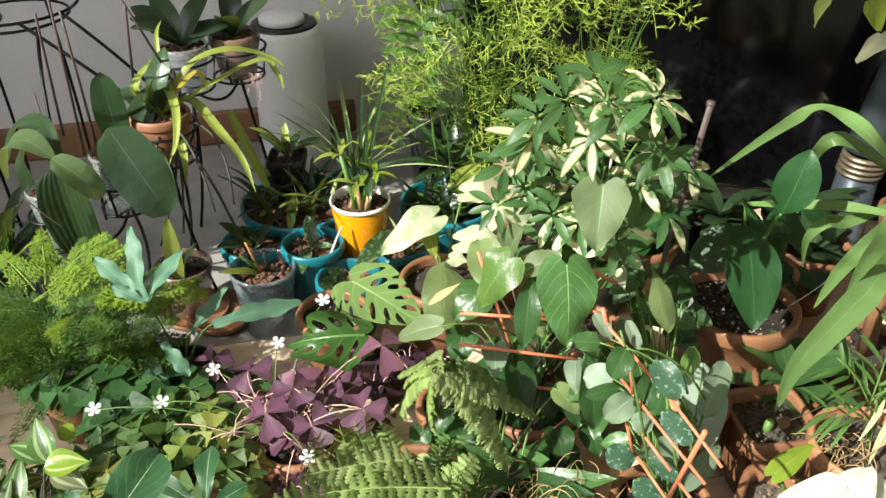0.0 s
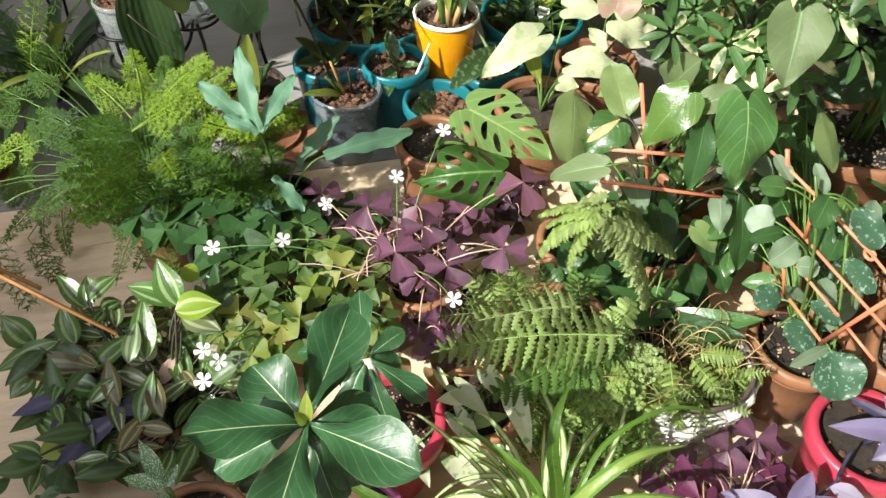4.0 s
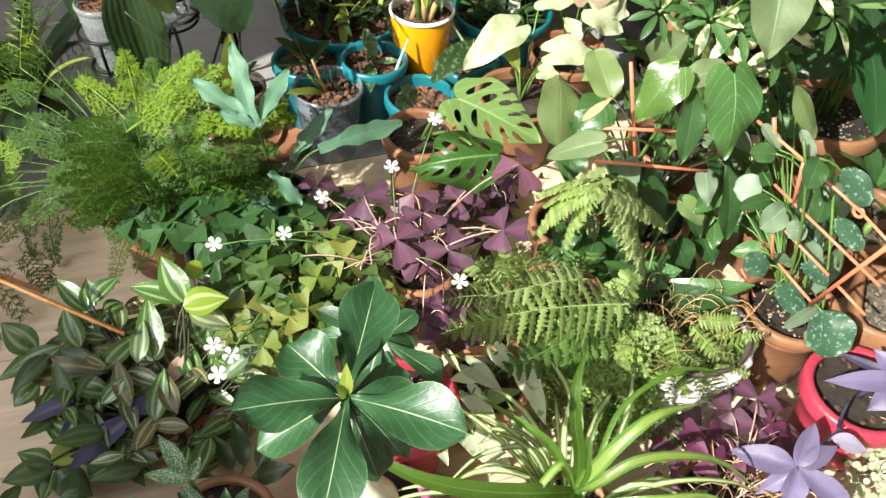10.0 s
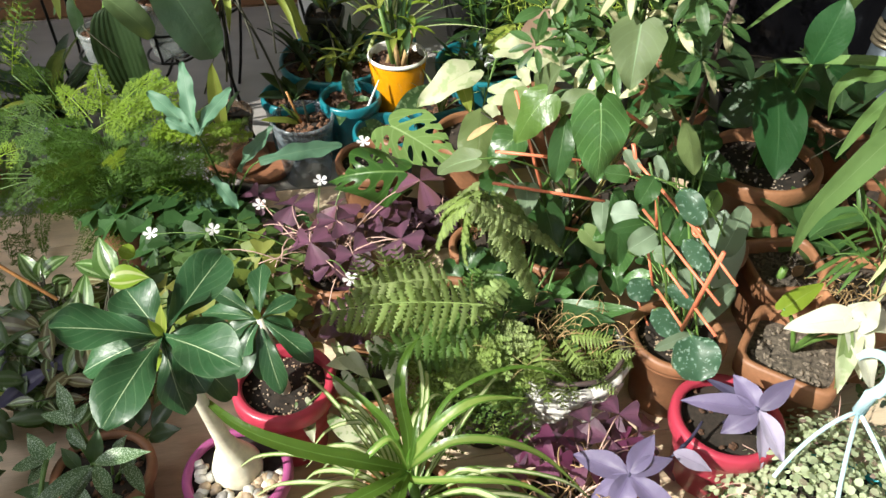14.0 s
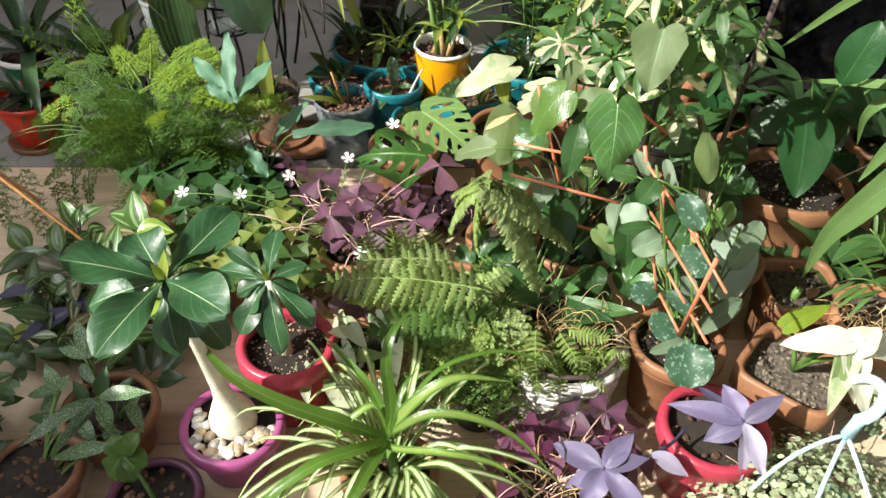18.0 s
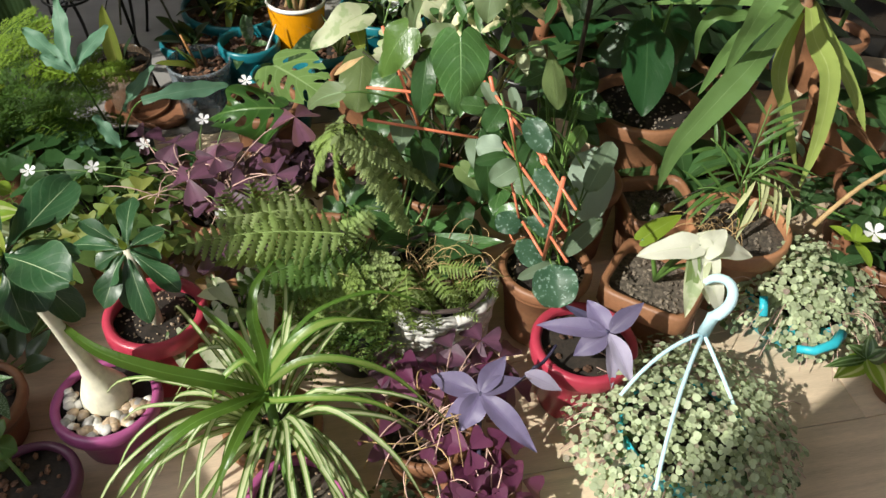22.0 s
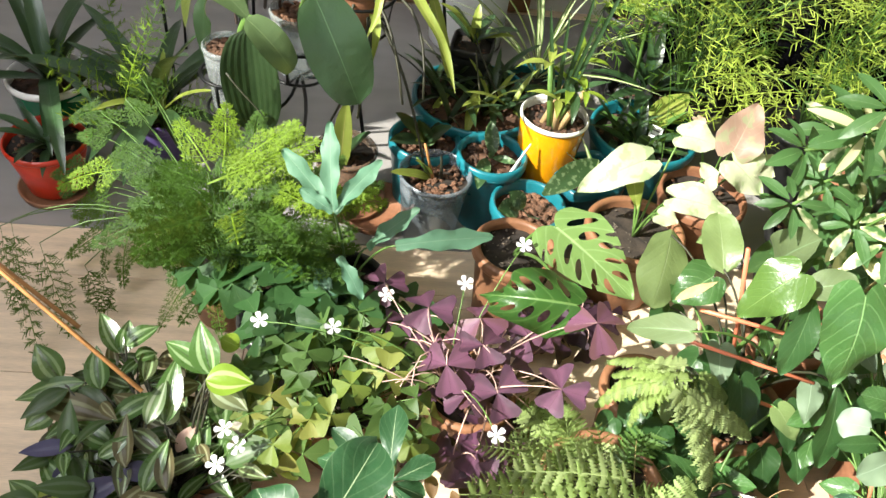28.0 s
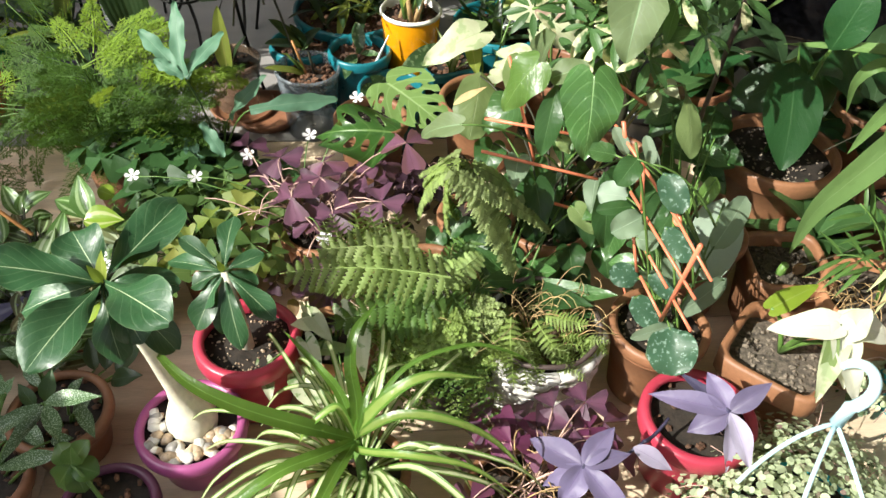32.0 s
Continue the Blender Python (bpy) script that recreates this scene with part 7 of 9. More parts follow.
frond_leaf((-0.047, 1.6, 0.505), (-0.142, 1.57, 0.517))
frond_leaf((-0.047, 1.6, 0.505), (0.011, 1.57, 0.506))
frond_leaf((-0.047, 1.6, 0.477), (-0.139, 1.57, 0.49))
frond_leaf((-0.047, 1.6, 0.477), (0.008, 1.57, 0.479))
frond_leaf((-0.045, 1.6, 0.45), (-0.133, 1.57, 0.463))
frond_leaf((-0.045, 1.6, 0.45), (0.008, 1.57, 0.451))
frond_leaf((-0.041, 1.6, 0.419), (-0.125, 1.57, 0.433))
frond_leaf((-0.041, 1.6, 0.419), (0.009, 1.57, 0.421))
frond_leaf((-0.037, 1.6, 0.385), (-0.117, 1.57, 0.399))
frond_leaf((-0.037, 1.6, 0.385), (0.011, 1.57, 0.387))
frond_leaf((-0.033, 1.6, 0.351), (-0.108, 1.57, 0.366))
frond_leaf((-0.033, 1.6, 0.351), (0.013, 1.57, 0.353))
frond_leaf((-0.026, 1.6, 0.313), (-0.098, 1.57, 0.328))
frond_leaf((-0.026, 1.6, 0.313), (0.017, 1.57, 0.316))

# sprengeri asparagus: tall wiry lime sprays
rg = random.Random(91)
for (gx, gy), n, sx in (((0.08, 1.60), 66, 0.16), ((0.31, 1.58), 38, 0.11)):
    e = thing("asparagus_fern", "wiry lime-green asparagus fern with needle leaves in a black pot", "potted plant", gx, gy)
    pot(e, gx, gy, 0.07, 0.16, "blackpot", seed=35, bits=20)
    for i in range(n):
        az = rg.uniform(0, 6.283)
        b0 = Vector((gx, gy, 0.14))
        mid_ = Vector((gx + rg.uniform(-sx, sx), gy - 0.08 + rg.uniform(-0.10, 0.08), rg.uniform(0.24, 0.66)))
        part("stem", tube(bend(b0, mid_, 0.06, 6, rg.uniform(-.02, .02)), 0.0012, 0.0009, M["stem"], 5), e)
        part("plume", plume_mesh("aspar_bright" if i % 3 else "aspar_mid", 0.17, 0.11, 13, 7, 0.017, 0.9, i % 4, 0.8, 0.0011), e, frame_to(mid_, toward(az, rg.uniform(-0.6, 0.9)), (0, -0.5, 1), rg.uniform(0.7, 1.1)))

# ---- monkey-mask monstera in terracotta ----
rg = random.Random(101)
e = thing("monkey_mask_monstera", "holed monkey-mask monstera leaves over a terracotta pot", "potted plant", -0.186, 1.10)
pot(e, -0.186, 1.10, 0.066, 0.15, "terra", seed=41, bits=60, bit="grit", bit_size=0.004, soil="soil", fill=0.86)
leaf_to(e, "monstera", (-0.143, 1.029, 0.265), (-0.03, 0.949, 0.24), 0.118, "heart", 0.4, (0, -0.35, 0.95), 0.1, 0.03, 0.12, 3, label="bright green holed leaf", rows=66, cols=48)
leaf_to(e, "monstera_dark", (-0.110, 0.876, 0.285), (-0.228, 0.896, 0.245), 0.090, "heart", 1.3, (0, -0.6, 0.8), -0.5, 0.34, 0.12, 3, label="crinkled darker holed leaf", rows=66, cols=48, seed=2)
stalk(e, (-0.186, 1.10, 0.13), (-0.143, 1.029, 0.265), 0.0026)
stalk(e, (-0.186, 1.10, 0.13), (-0.131, 0.952, 0.24), 0.0026)

# ---- arrowhead vines ----
e = thing("arrowhead_vine", "cream variegated arrowhead vine in a terracotta pot", "potted plant", 0.0, 1.21)
pot(e, 0.0, 1.21, 0.082, 0.14, "terra", seed=42, bits=60, bit="grit", bit_size=0.004, fill=0.84)
for b0, t0, w, mt in (((-0.017, 1.243, 0.25), (-0.109, 1.194, 0.2), 0.062, "syng"), ((0.032, 1.179, 0.24), (0.116, 1.178, 0.23), 0.055, "syng"), ((0.039, 1.314, 0.26), (0.1, 1.302, 0.26), 0.055, "syng"),
                      ((-0.031, 1.249, 0.22), (-0.013, 1.193, 0.19), 0.03, "yelgreen"), ((0.079, 1.238, 0.24), (0.094, 1.236, 0.26), 0.05, "syng"), ((0.012, 1.156, 0.22), (0.04, 1.144, 0.22), 0.035, "syng")):
    leaf_to(e, mt, b0, t0, w * 1.15, "heart", 0.7, (0, -0.45, 0.9), 0.2, 0.09, 0.2)
    stalk(e, (0.0, 1.21, 0.12), b0, 0.0018)
e = thing("arrowhead_vine", "pink-flushed arrowhead vine in a dull terracotta pot", "potted plant", 0.12, 1.35)
pot(e, 0.12, 1.35, 0.078, 0.13, "terra_dark", seed=43, bits=30, rim=0.008)
for b0, t0, w, mt in (((0.101, 1.24, 0.3), (0.123, 1.298, 0.35), 0.07, "syng_pink"), ((0.1, 1.277, 0.29), (0.086, 1.299, 0.3), 0.03, "syng_pink"), ((0.104, 1.229, 0.29), (0.157, 1.219, 0.25), 0.075, "syng"), ((0.062, 1.358, 0.27), (0.076, 1.334, 0.26), 0.02, "syng_pink"), ((0.146, 1.247, 0.28), (0.171, 1.237, 0.27), 0.05, "syng")):
    leaf_to(e, mt, b0, t0, w * 1.1, "heart", 0.7, (0, -0.5, 0.85), 0.2, 0.09, 0.2)
    stalk(e, (0.12, 1.35, 0.11), b0, 0.0018)
o = thing("driftwood", "smooth brown curved piece of driftwood", "driftwood", 0.24, 1.26)
part("log", tube(bend((0.341, 1.434, 0.06), (0.372, 1.413, 0.2), 0.03, 9, 0.02), 0.017, 0.013, M["terra_dark"], 12, "log"), o)

# ---- umbrella tree ----
rg = random.Random(111)
SCH = (0.23, 1.07)
e = thing("umbrella_tree", "variegated umbrella tree with cream-splashed fingered leaves", "potted plant", *SCH)
pot(e, *SCH, 0.075, 0.14, "terra_dark", seed=44, bits=30)
e_tree = e
part("trunk", tube([(*SCH, 0.12), (0.235, 1.06, 0.3), (0.24, 1.05, 0.56)], 0.007, 0.003, M["darkstem"], 9, "trunk"), e)
for c, n, L, mats in (((0.113, 0.923, 0.564), 9, 0.092, ("schef_cream", "schef", "schef_cream")), ((0.182, 0.895, 0.578), 8, 0.085, ("schef_cream", "schef", "schef_cream")), ((0.133, 0.82, 0.66), 8, 0.07, ("schef", "schef", "schef_var")),
                      ((0.225, 0.806, 0.665), 8, 0.075, ("schef_var", "schef")), ((0.069, 0.891, 0.485), 8, 0.06, ("schef_var", "schef_var", "schef")), ((0.194, 0.821, 0.645), 8, 0.085, ("schef",)), ((0.117, 0.912, 0.6), 8, 0.08, ("schef",)),
                      ((0.242, 0.885, 0.525), 9, 0.085, ("schef", "schef_var", "schef")), ((0.252, 0.844, 0.585), 8, 0.08, ("schef",)), ((0.143, 0.903, 0.465), 7, 0.065, ("schef_var", "schef")),
                      ((0.22, 0.867, 0.445), 7, 0.07, ("schef_var", "schef")), ((0.279, 0.87, 0.485), 7, 0.08, ("schef", "schef_var")), ((0.177, 0.82, 0.66), 6, 0.065, ("schef", "schef_var")), ((0.229, 0.812, 0.67), 6, 0.06, ("schef_var", "schef_cream")), ((0.109, 0.941, 0.485), 8, 0.07, ("schef",))):
    whorl(e, c, n, L * 0.62, L * 0.19, mats, (rg.uniform(-.5, .5), -0.45 + rg.uniform(-.2, .2), 0.85), 0.6, rg, (0.235, 1.06, max(0.15, c[2] - 0.12)))
for i in range(9):
    c = Vector((0.19 + rg.uniform(-0.11, 0.10), 0.90 + rg.uniform(-0.05, 0.09), rg.uniform(0.38, 0.60)))
    whorl(e, c, 7, rg.uniform(0.042, 0.056), rg.uniform(0.013, 0.017), ("schef", "schef", "schef_var") if i % 3 else ("schef",), (rg.uniform(-.6, .6), -0.4, 0.8), 0.7, rg, (0.235, 1.06, max(0.15, c.z - 0.12)))
o = thing("support_stake", "grey-brown plastic-coated support stake standing in a pot", "stake", 0.385, 1.20)
part("shaft", tube([(0.385, 1.20, 0.10), (0.363, 1.029, 0.56)], 0.0044, 0.0044, M["greycane"], 10, "shaft"), o)
part("cap", lathe("stake_cap", [(0.0062, 0), (0.0066, 0.003), (0.0055, 0.007), (0.001, 0.008)], M["greycane"], 12), o, Matrix.Translation((0.365, 1.034, 0.558)))

for i in range(6):
    c = (0.24 + rg.uniform(-0.12, 0.13), 1.12 + rg.uniform(-0.08, 0.10), rg.uniform(0.36, 0.62))
    whorl(e_tree, c, 7, 0.055, 0.022, ("schef", "schef", "schef_var"), (rg.uniform(-.5, .5), -0.4, 0.85), 0.6, rg, (0.235, 1.06, max(0.15, c[2] - 0.1)))

# ---- heart-leaf philodendron and satin pothos on coral trellises ----
rg = random.Random(121)
TR1 = (0.13, 0.90)
e = thing("heartleaf_philodendron", "heart-leaf philodendron climbing a coral trellis in a terracotta pot", "potted plant", *TR1)
pot(e, *TR1, 0.075, 0.14, "terra", seed=45, bits=50)


def bar(q, a, b, r=0.0025):
    part("trellis_bar", tube([Vector(a), (Vector(a) + Vector(b)) / 2, Vector(b)], r, r, M["trellis"], 8, "trellis_bar"), q)


bar(e, (0.046, 0.883, 0.42), (0.13, 0.917, 0.13))
bar(e, (0.021, 0.868, 0.275), (0.188, 0.865, 0.25))
bar(e, (0.022, 0.862, 0.335), (0.149, 0.86, 0.325))
bar(e, (0.117, 0.881, 0.18), (0.188, 0.887, 0.17))
bar(e, (0.131, 0.862, 0.2), (0.179, 0.862, 0.19))
bar(e, (0.182, 0.847, 0.42), (0.232, 0.882, 0.37))


def heart_leaf(mat, a, b, w, prof, lobe, lab=""):
    """One leaf of the climber on a stalk that leaves the vine."""
    st = stalk(e, (TR1[0] + rg.uniform(-0.02, 0.03), TR1[1] + rg.uniform(-0.01, 0.03), max(0.12, a[2] - 0.14)), a, 0.0016, "darkstem" if a[2] < 0.34 else "stem", 0.03, rg.uniform(-0.01, 0.01))
    leaf_to(st, mat, a, b, w, prof, rg.uniform(0.4, 0.9), (rg.uniform(-.3, .3), -0.55, 0.84), rg.choice((0.2, 0.32, -0.15)), 0.07, lobe, label=lab, rows=18, cols=10)


heart_leaf("heart", (0.152, 0.824, 0.44), (0.155, 0.787, 0.342), 0.086, "heart", 0.14, "large dark glossy heart-shaped leaf")
heart_leaf("heart_bright", (0.082, 0.828, 0.447), (0.048, 0.826, 0.374), 0.063, "heart", 0.12, "glossy heart-shaped leaf")
heart_leaf("pale_back", (0.094, 0.906, 0.387), (0.102, 0.865, 0.468), 0.05, "oval", 0.08)
heart_leaf("pale_back", (0.102, 0.835, 0.424), (0.147, 0.839, 0.441), 0.034, "oval", 0.08)
heart_leaf("heart_deep", (0.11, 0.828, 0.419), (0.101, 0.787, 0.34), 0.034, "ellipse", 0.0, "dark folded leaf")
heart_leaf("pale_back", (-0.005, 0.792, 0.37), (-0.057, 0.824, 0.32), 0.036, "heart", 0.1)
heart_leaf("heart_deep", (0.192, 0.825, 0.29), (0.206, 0.79, 0.19), 0.045, "ellipse", 0.05)
heart_leaf("heart_pale", (0.284, 0.923, 0.38), (0.295, 0.827, 0.33), 0.039, "obovate", 0.0)
heart_leaf("heart_pale", (0.003, 1.022, 0.3), (-0.003, 0.953, 0.23), 0.067, "oval", 0.08)
heart_leaf("heart_pale", (0.069, 0.977, 0.3), (0.056, 1.047, 0.33), 0.051, "oval", 0.08)
heart_leaf("heart", (0.059, 0.971, 0.29), (0.018, 0.952, 0.25), 0.066, "heart", 0.14)
heart_leaf("satin_back", (0.185, 0.862, 0.25), (0.183, 0.825, 0.22), 0.035, "heart", 0.14)
heart_leaf("heart", (0.131, 0.929, 0.26), (0.15, 0.909, 0.23), 0.034, "heart", 0.12)
heart_leaf("heart", (0.132, 0.909, 0.22), (0.14, 0.886, 0.18), 0.038, "heart", 0.12)
heart_leaf("heart_pale", (0.087, 1.056, 0.3), (0.039, 1.028, 0.29), 0.039, "heart", 0.12)
heart_leaf("pale_back", (0.195, 0.866, 0.53), (0.187, 0.826, 0.46), 0.077, "heart", 0.12, "very large pale leaf seen from below")
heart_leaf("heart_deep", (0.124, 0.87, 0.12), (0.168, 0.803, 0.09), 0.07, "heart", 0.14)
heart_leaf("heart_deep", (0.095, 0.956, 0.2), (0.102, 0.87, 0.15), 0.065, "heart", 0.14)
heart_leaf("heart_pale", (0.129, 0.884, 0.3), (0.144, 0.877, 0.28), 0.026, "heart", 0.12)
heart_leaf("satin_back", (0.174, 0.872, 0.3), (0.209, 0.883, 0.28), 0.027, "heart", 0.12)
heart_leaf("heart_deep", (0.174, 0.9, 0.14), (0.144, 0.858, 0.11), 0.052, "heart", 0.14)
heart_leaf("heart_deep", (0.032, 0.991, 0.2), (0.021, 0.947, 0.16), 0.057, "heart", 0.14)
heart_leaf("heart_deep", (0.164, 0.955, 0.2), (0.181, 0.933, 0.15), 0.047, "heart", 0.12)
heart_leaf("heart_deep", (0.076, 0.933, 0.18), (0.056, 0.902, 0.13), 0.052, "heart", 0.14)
for i in range(14):
    c = Vector((0.13 + rg.uniform(-0.12, 0.16), 0.92 + rg.uniform(-0.08, 0.10), rg.uniform(0.15, 0.30)))
    st = stalk(e, (TR1[0] + rg.uniform(-0.02, 0.03), TR1[1] + rg.uniform(-0.01, 0.03), max(0.12, c.z - 0.12)), c, 0.0016, "stem", 0.02, rg.uniform(-0.01, 0.01))
    s = rg.uniform(0.025, 0.044)
    d = toward(rg.uniform(3.3, 6.1), rg.uniform(-0.7, 0.2)) * s * 1.25
    leaf_to(e, rg.choice(("heart", "heart_deep", "heart_pale", "satin_back")), c, c + d, s, "heart", 0.5, (rg.uniform(-.4, .4), -0.5, 0.8), 0.2, 0.05, 0.14, seed=i)
part("vine", tube([(TR1[0], TR1[1], 0.12), (0.10, 0.90, 0.24), (0.14, 0.92, 0.34), (0.20, 0.92, 0.44), (0.21, 0.93, 0.52)], 0.004, 0.003, M["stem"], 8, "vine"), e)
leaf_to(e, "paleroot", (-0.019, 0.834, 0.37), (0.022, 0.854, 0.39), 0.011, "lance", 0.3, label="dry curled sheath", name="sheath")

for b0, t0, mt in (((0.255, 0.985, 0.34), (0.225, 0.962, 0.355), "dryleaf"), ((0.262, 0.988, 0.345), (0.292, 0.965, 0.33), "syng"), ((0.268, 0.990, 0.335), (0.312, 0.992, 0.315), "dryleaf"), ((0.250, 0.980, 0.335), (0.262, 0.945, 0.31), "syng")):
    leaf_to(e, mt, b0, t0, 0.022, "lance", 0.5, (0, -0.6, 0.8), 0.4, 0.12, name="dry_leaf", label="withered cream leaf")
    stalk(e, (TR1[0] + 0.03, TR1[1] + 0.03, 0.12), b0, 0.0016, "drystem", 0.02)

TR2 = (0.292, 0.712)
e = thing("satin_pothos", "silvery satin pothos on a coral plastic trellis in a terracotta pot", "potted plant", *TR2)
pot(e, *TR2, 0.070, 0.135, "terra", seed=46, bits=110, bit="pebble", bit_size=0.004, fill=0.84)
for a, b, k in (((0.187, 0.796, 0.391), (0.218, 0.727, 0.386), 1.0), ((0.218, 0.727, 0.386), (0.254, 0.649, 0.377), 1), ((0.254, 0.649, 0.377), (0.29, 0.577, 0.357), 0.9), ((0.192, 0.775, 0.412), (0.206, 0.764, 0.363), 1.3), ((0.219, 0.727, 0.383), (0.231, 0.726, 0.318), 1.2), ((0.217, 0.756, 0.322), (0.289, 0.602, 0.301), 1), ((0.231, 0.743, 0.271), (0.271, 0.659, 0.257), 1), ((0.251, 0.725, 0.207), (0.278, 0.669, 0.193), 1), ((0.277, 0.648, 0.253), (0.298, 0.605, 0.244), 1), ((0.274, 0.601, 0.385), (0.279, 0.67, 0.186), 1.35), ((0.232, 0.745, 0.261), (0.247, 0.734, 0.206), 1.0)):
    bar(e, a, b, 0.0021 * k)
bar(e, (0.24, 0.776, 0.141), (0.259, 0.744, 0.113), 0.0016)
part("knob", tube([(0.256 + 0.0026 * math.cos(t * 6.2832 / 16), 0.653 - 0.0055 * math.cos(t * 6.2832 / 16), 0.372 + 0.006 * math.sin(t * 6.2832 / 16)) for t in range(17)], 0.0021, 0.0021, M["trellis"], 8, "knob"), e, None, "small ring joint")


def satin_leaf(mat, a, b, w):
    """One satin pothos leaf and its stalk."""
    st = stalk(e, (TR2[0] + rg.uniform(-0.02, 0.04), TR2[1] + rg.uniform(-0.02, 0.04), max(0.12, a[2] - 0.1)), a, 0.0015, "stem", 0.02)
    leaf_to(st, mat, a, b, w * 1.06, "oval", 0.35, (0.05 + rg.uniform(-.2, .2), -0.62, 0.78), rg.choice((0.2, 0.3, -0.1)), 0.06, 0.07)


satin_leaf("satin_pale", (0.218, 0.779, 0.294), (0.18, 0.778, 0.295), 0.036)
satin_leaf("heart_deep", (0.202, 0.684, 0.426), (0.183, 0.658, 0.407), 0.027)
satin_leaf("heart", (0.185, 0.735, 0.391), (0.153, 0.736, 0.393), 0.023)
satin_leaf("satin_back", (0.202, 0.756, 0.379), (0.183, 0.78, 0.399), 0.016)
satin_leaf("heart_deep", (0.224, 0.761, 0.294), (0.179, 0.751, 0.289), 0.018)
satin_leaf("satin_back", (0.236, 0.744, 0.292), (0.2, 0.724, 0.278), 0.033)
satin_leaf("satin_back", (0.232, 0.716, 0.281), (0.259, 0.714, 0.278), 0.025)
satin_leaf("satin", (0.235, 0.679, 0.412), (0.258, 0.648, 0.386), 0.03)
satin_leaf("heart_deep", (0.258, 0.743, 0.335), (0.237, 0.709, 0.309), 0.028)
satin_leaf("heart_deep", (0.268, 0.724, 0.328), (0.252, 0.699, 0.31), 0.025)
satin_leaf("satin_pale", (0.373, 0.877, 0.224), (0.354, 0.787, 0.154), 0.069)
satin_leaf("satin_back", (0.352, 0.791, 0.215), (0.389, 0.85, 0.26), 0.035)
satin_leaf("satin_back", (0.373, 0.768, 0.176), (0.314, 0.722, 0.144), 0.028)
satin_leaf("satin", (0.252, 0.671, 0.341), (0.281, 0.644, 0.318), 0.024)
satin_leaf("satin", (0.252, 0.74, 0.188), (0.213, 0.742, 0.192), 0.033)
satin_leaf("satin", (0.245, 0.698, 0.192), (0.279, 0.673, 0.169), 0.034)
satin_leaf("satin", (0.254, 0.688, 0.246), (0.285, 0.669, 0.229), 0.021)
satin_leaf("satin_back", (0.297, 0.674, 0.176), (0.244, 0.653, 0.163), 0.016)
satin_leaf("satin", (0.29, 0.655, 0.187), (0.299, 0.611, 0.151), 0.059)
satin_leaf("satin_back", (0.284, 0.646, 0.169), (0.267, 0.627, 0.155), 0.023)
satin_leaf("satin_back", (0.276, 0.727, 0.246), (0.29, 0.698, 0.222), 0.023)
satin_leaf("heart_bright", (0.338, 0.837, 0.295), (0.319, 0.806, 0.272), 0.024)
satin_leaf("satin_back", (0.229, 0.729, 0.388), (0.218, 0.755, 0.409), 0.014)
for a, b in (((0.203, 0.723, 0.42), (0.275, 0.716, 0.15)), ((0.259, 0.72, 0.37), (0.314, 0.673, 0.14))):
    part("vine", tube(bend(a, b, 0.02, 8, 0.015), 0.0018, 0.0018, M["stem"], 6, "vine"), e)

for i in range(6):
    az = rg.uniform(0.6, 2.8)
    c = Vector((TR2[0] + 0.01 + rg.uniform(0.02, 0.085) * math.cos(az), TR2[1] + rg.uniform(0.02, 0.08) * math.sin(az), rg.uniform(0.155, 0.25)))
    st = stalk(e, (TR2[0] + rg.uniform(-.02, .02), TR2[1] + rg.uniform(-.02, .02), 0.125), c, 0.0012, "stem", 0.02, rg.uniform(-.01, .01))
    s = rg.uniform(0.028, 0.044)
    leaf_to(st, rg.choice(("satin_back", "satin", "heart", "satin_back")), c, c + toward(az + rg.uniform(-.8, .8), rg.uniform(-0.9, 0.0)) * s * 1.25, s, "heart", 0.5, (rg.uniform(-.4, .4), -0.5, 0.8), 0.2, 0.05, 0.13, seed=i)

# added dark fill leaves stand in for shade between trellis and large pot
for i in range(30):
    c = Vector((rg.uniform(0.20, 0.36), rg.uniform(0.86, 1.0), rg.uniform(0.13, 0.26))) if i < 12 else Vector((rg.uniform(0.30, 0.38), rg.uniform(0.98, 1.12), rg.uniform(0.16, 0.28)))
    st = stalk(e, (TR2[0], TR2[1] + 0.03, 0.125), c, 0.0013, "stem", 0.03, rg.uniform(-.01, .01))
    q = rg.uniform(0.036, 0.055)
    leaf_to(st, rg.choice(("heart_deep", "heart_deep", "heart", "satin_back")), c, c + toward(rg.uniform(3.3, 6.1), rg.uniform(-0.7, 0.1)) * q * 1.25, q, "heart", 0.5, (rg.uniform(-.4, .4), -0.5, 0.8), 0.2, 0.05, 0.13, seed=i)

# terracotta pot behind the trellis
e = thing("potted_plant", "climbing pothos stems in a terracotta pot with gritty soil", "potted plant", 0.365, 0.895)
pot(e, 0.365, 0.895, 0.066, 0.155, "terra_dark", seed=47, soil="grit", bits=80, bit="pebble", bit_size=0.004)
for i in range(3):
    b0 = (0.365 + rg.uniform(-0.03, 0.03), 0.895 + rg.uniform(-0.03, 0.03), 0.14)
    t0 = (b0[0] + rg.uniform(-0.07, 0.02), b0[1] + rg.uniform(-0.05, 0.05), rg.uniform(0.17, 0.22))
    stalk(e, b0, t0, 0.002, "stem", 0.02)
    leaf_to(e, rg.choice(("heart", "satin_back")), t0, (t0[0] + rg.uniform(-.05, .05), t0[1] - 0.04, t0[2] - 0.03), 0.05, "heart", 0.5, lobe=0.12)
e = thing("potted_plant", "dark trailing plant in a terracotta pot under the trellis", "potted plant", 0.10, 0.80)
pot(e, 0.085, 0.775, 0.066, 0.12, "terra", seed=48, bits=30)
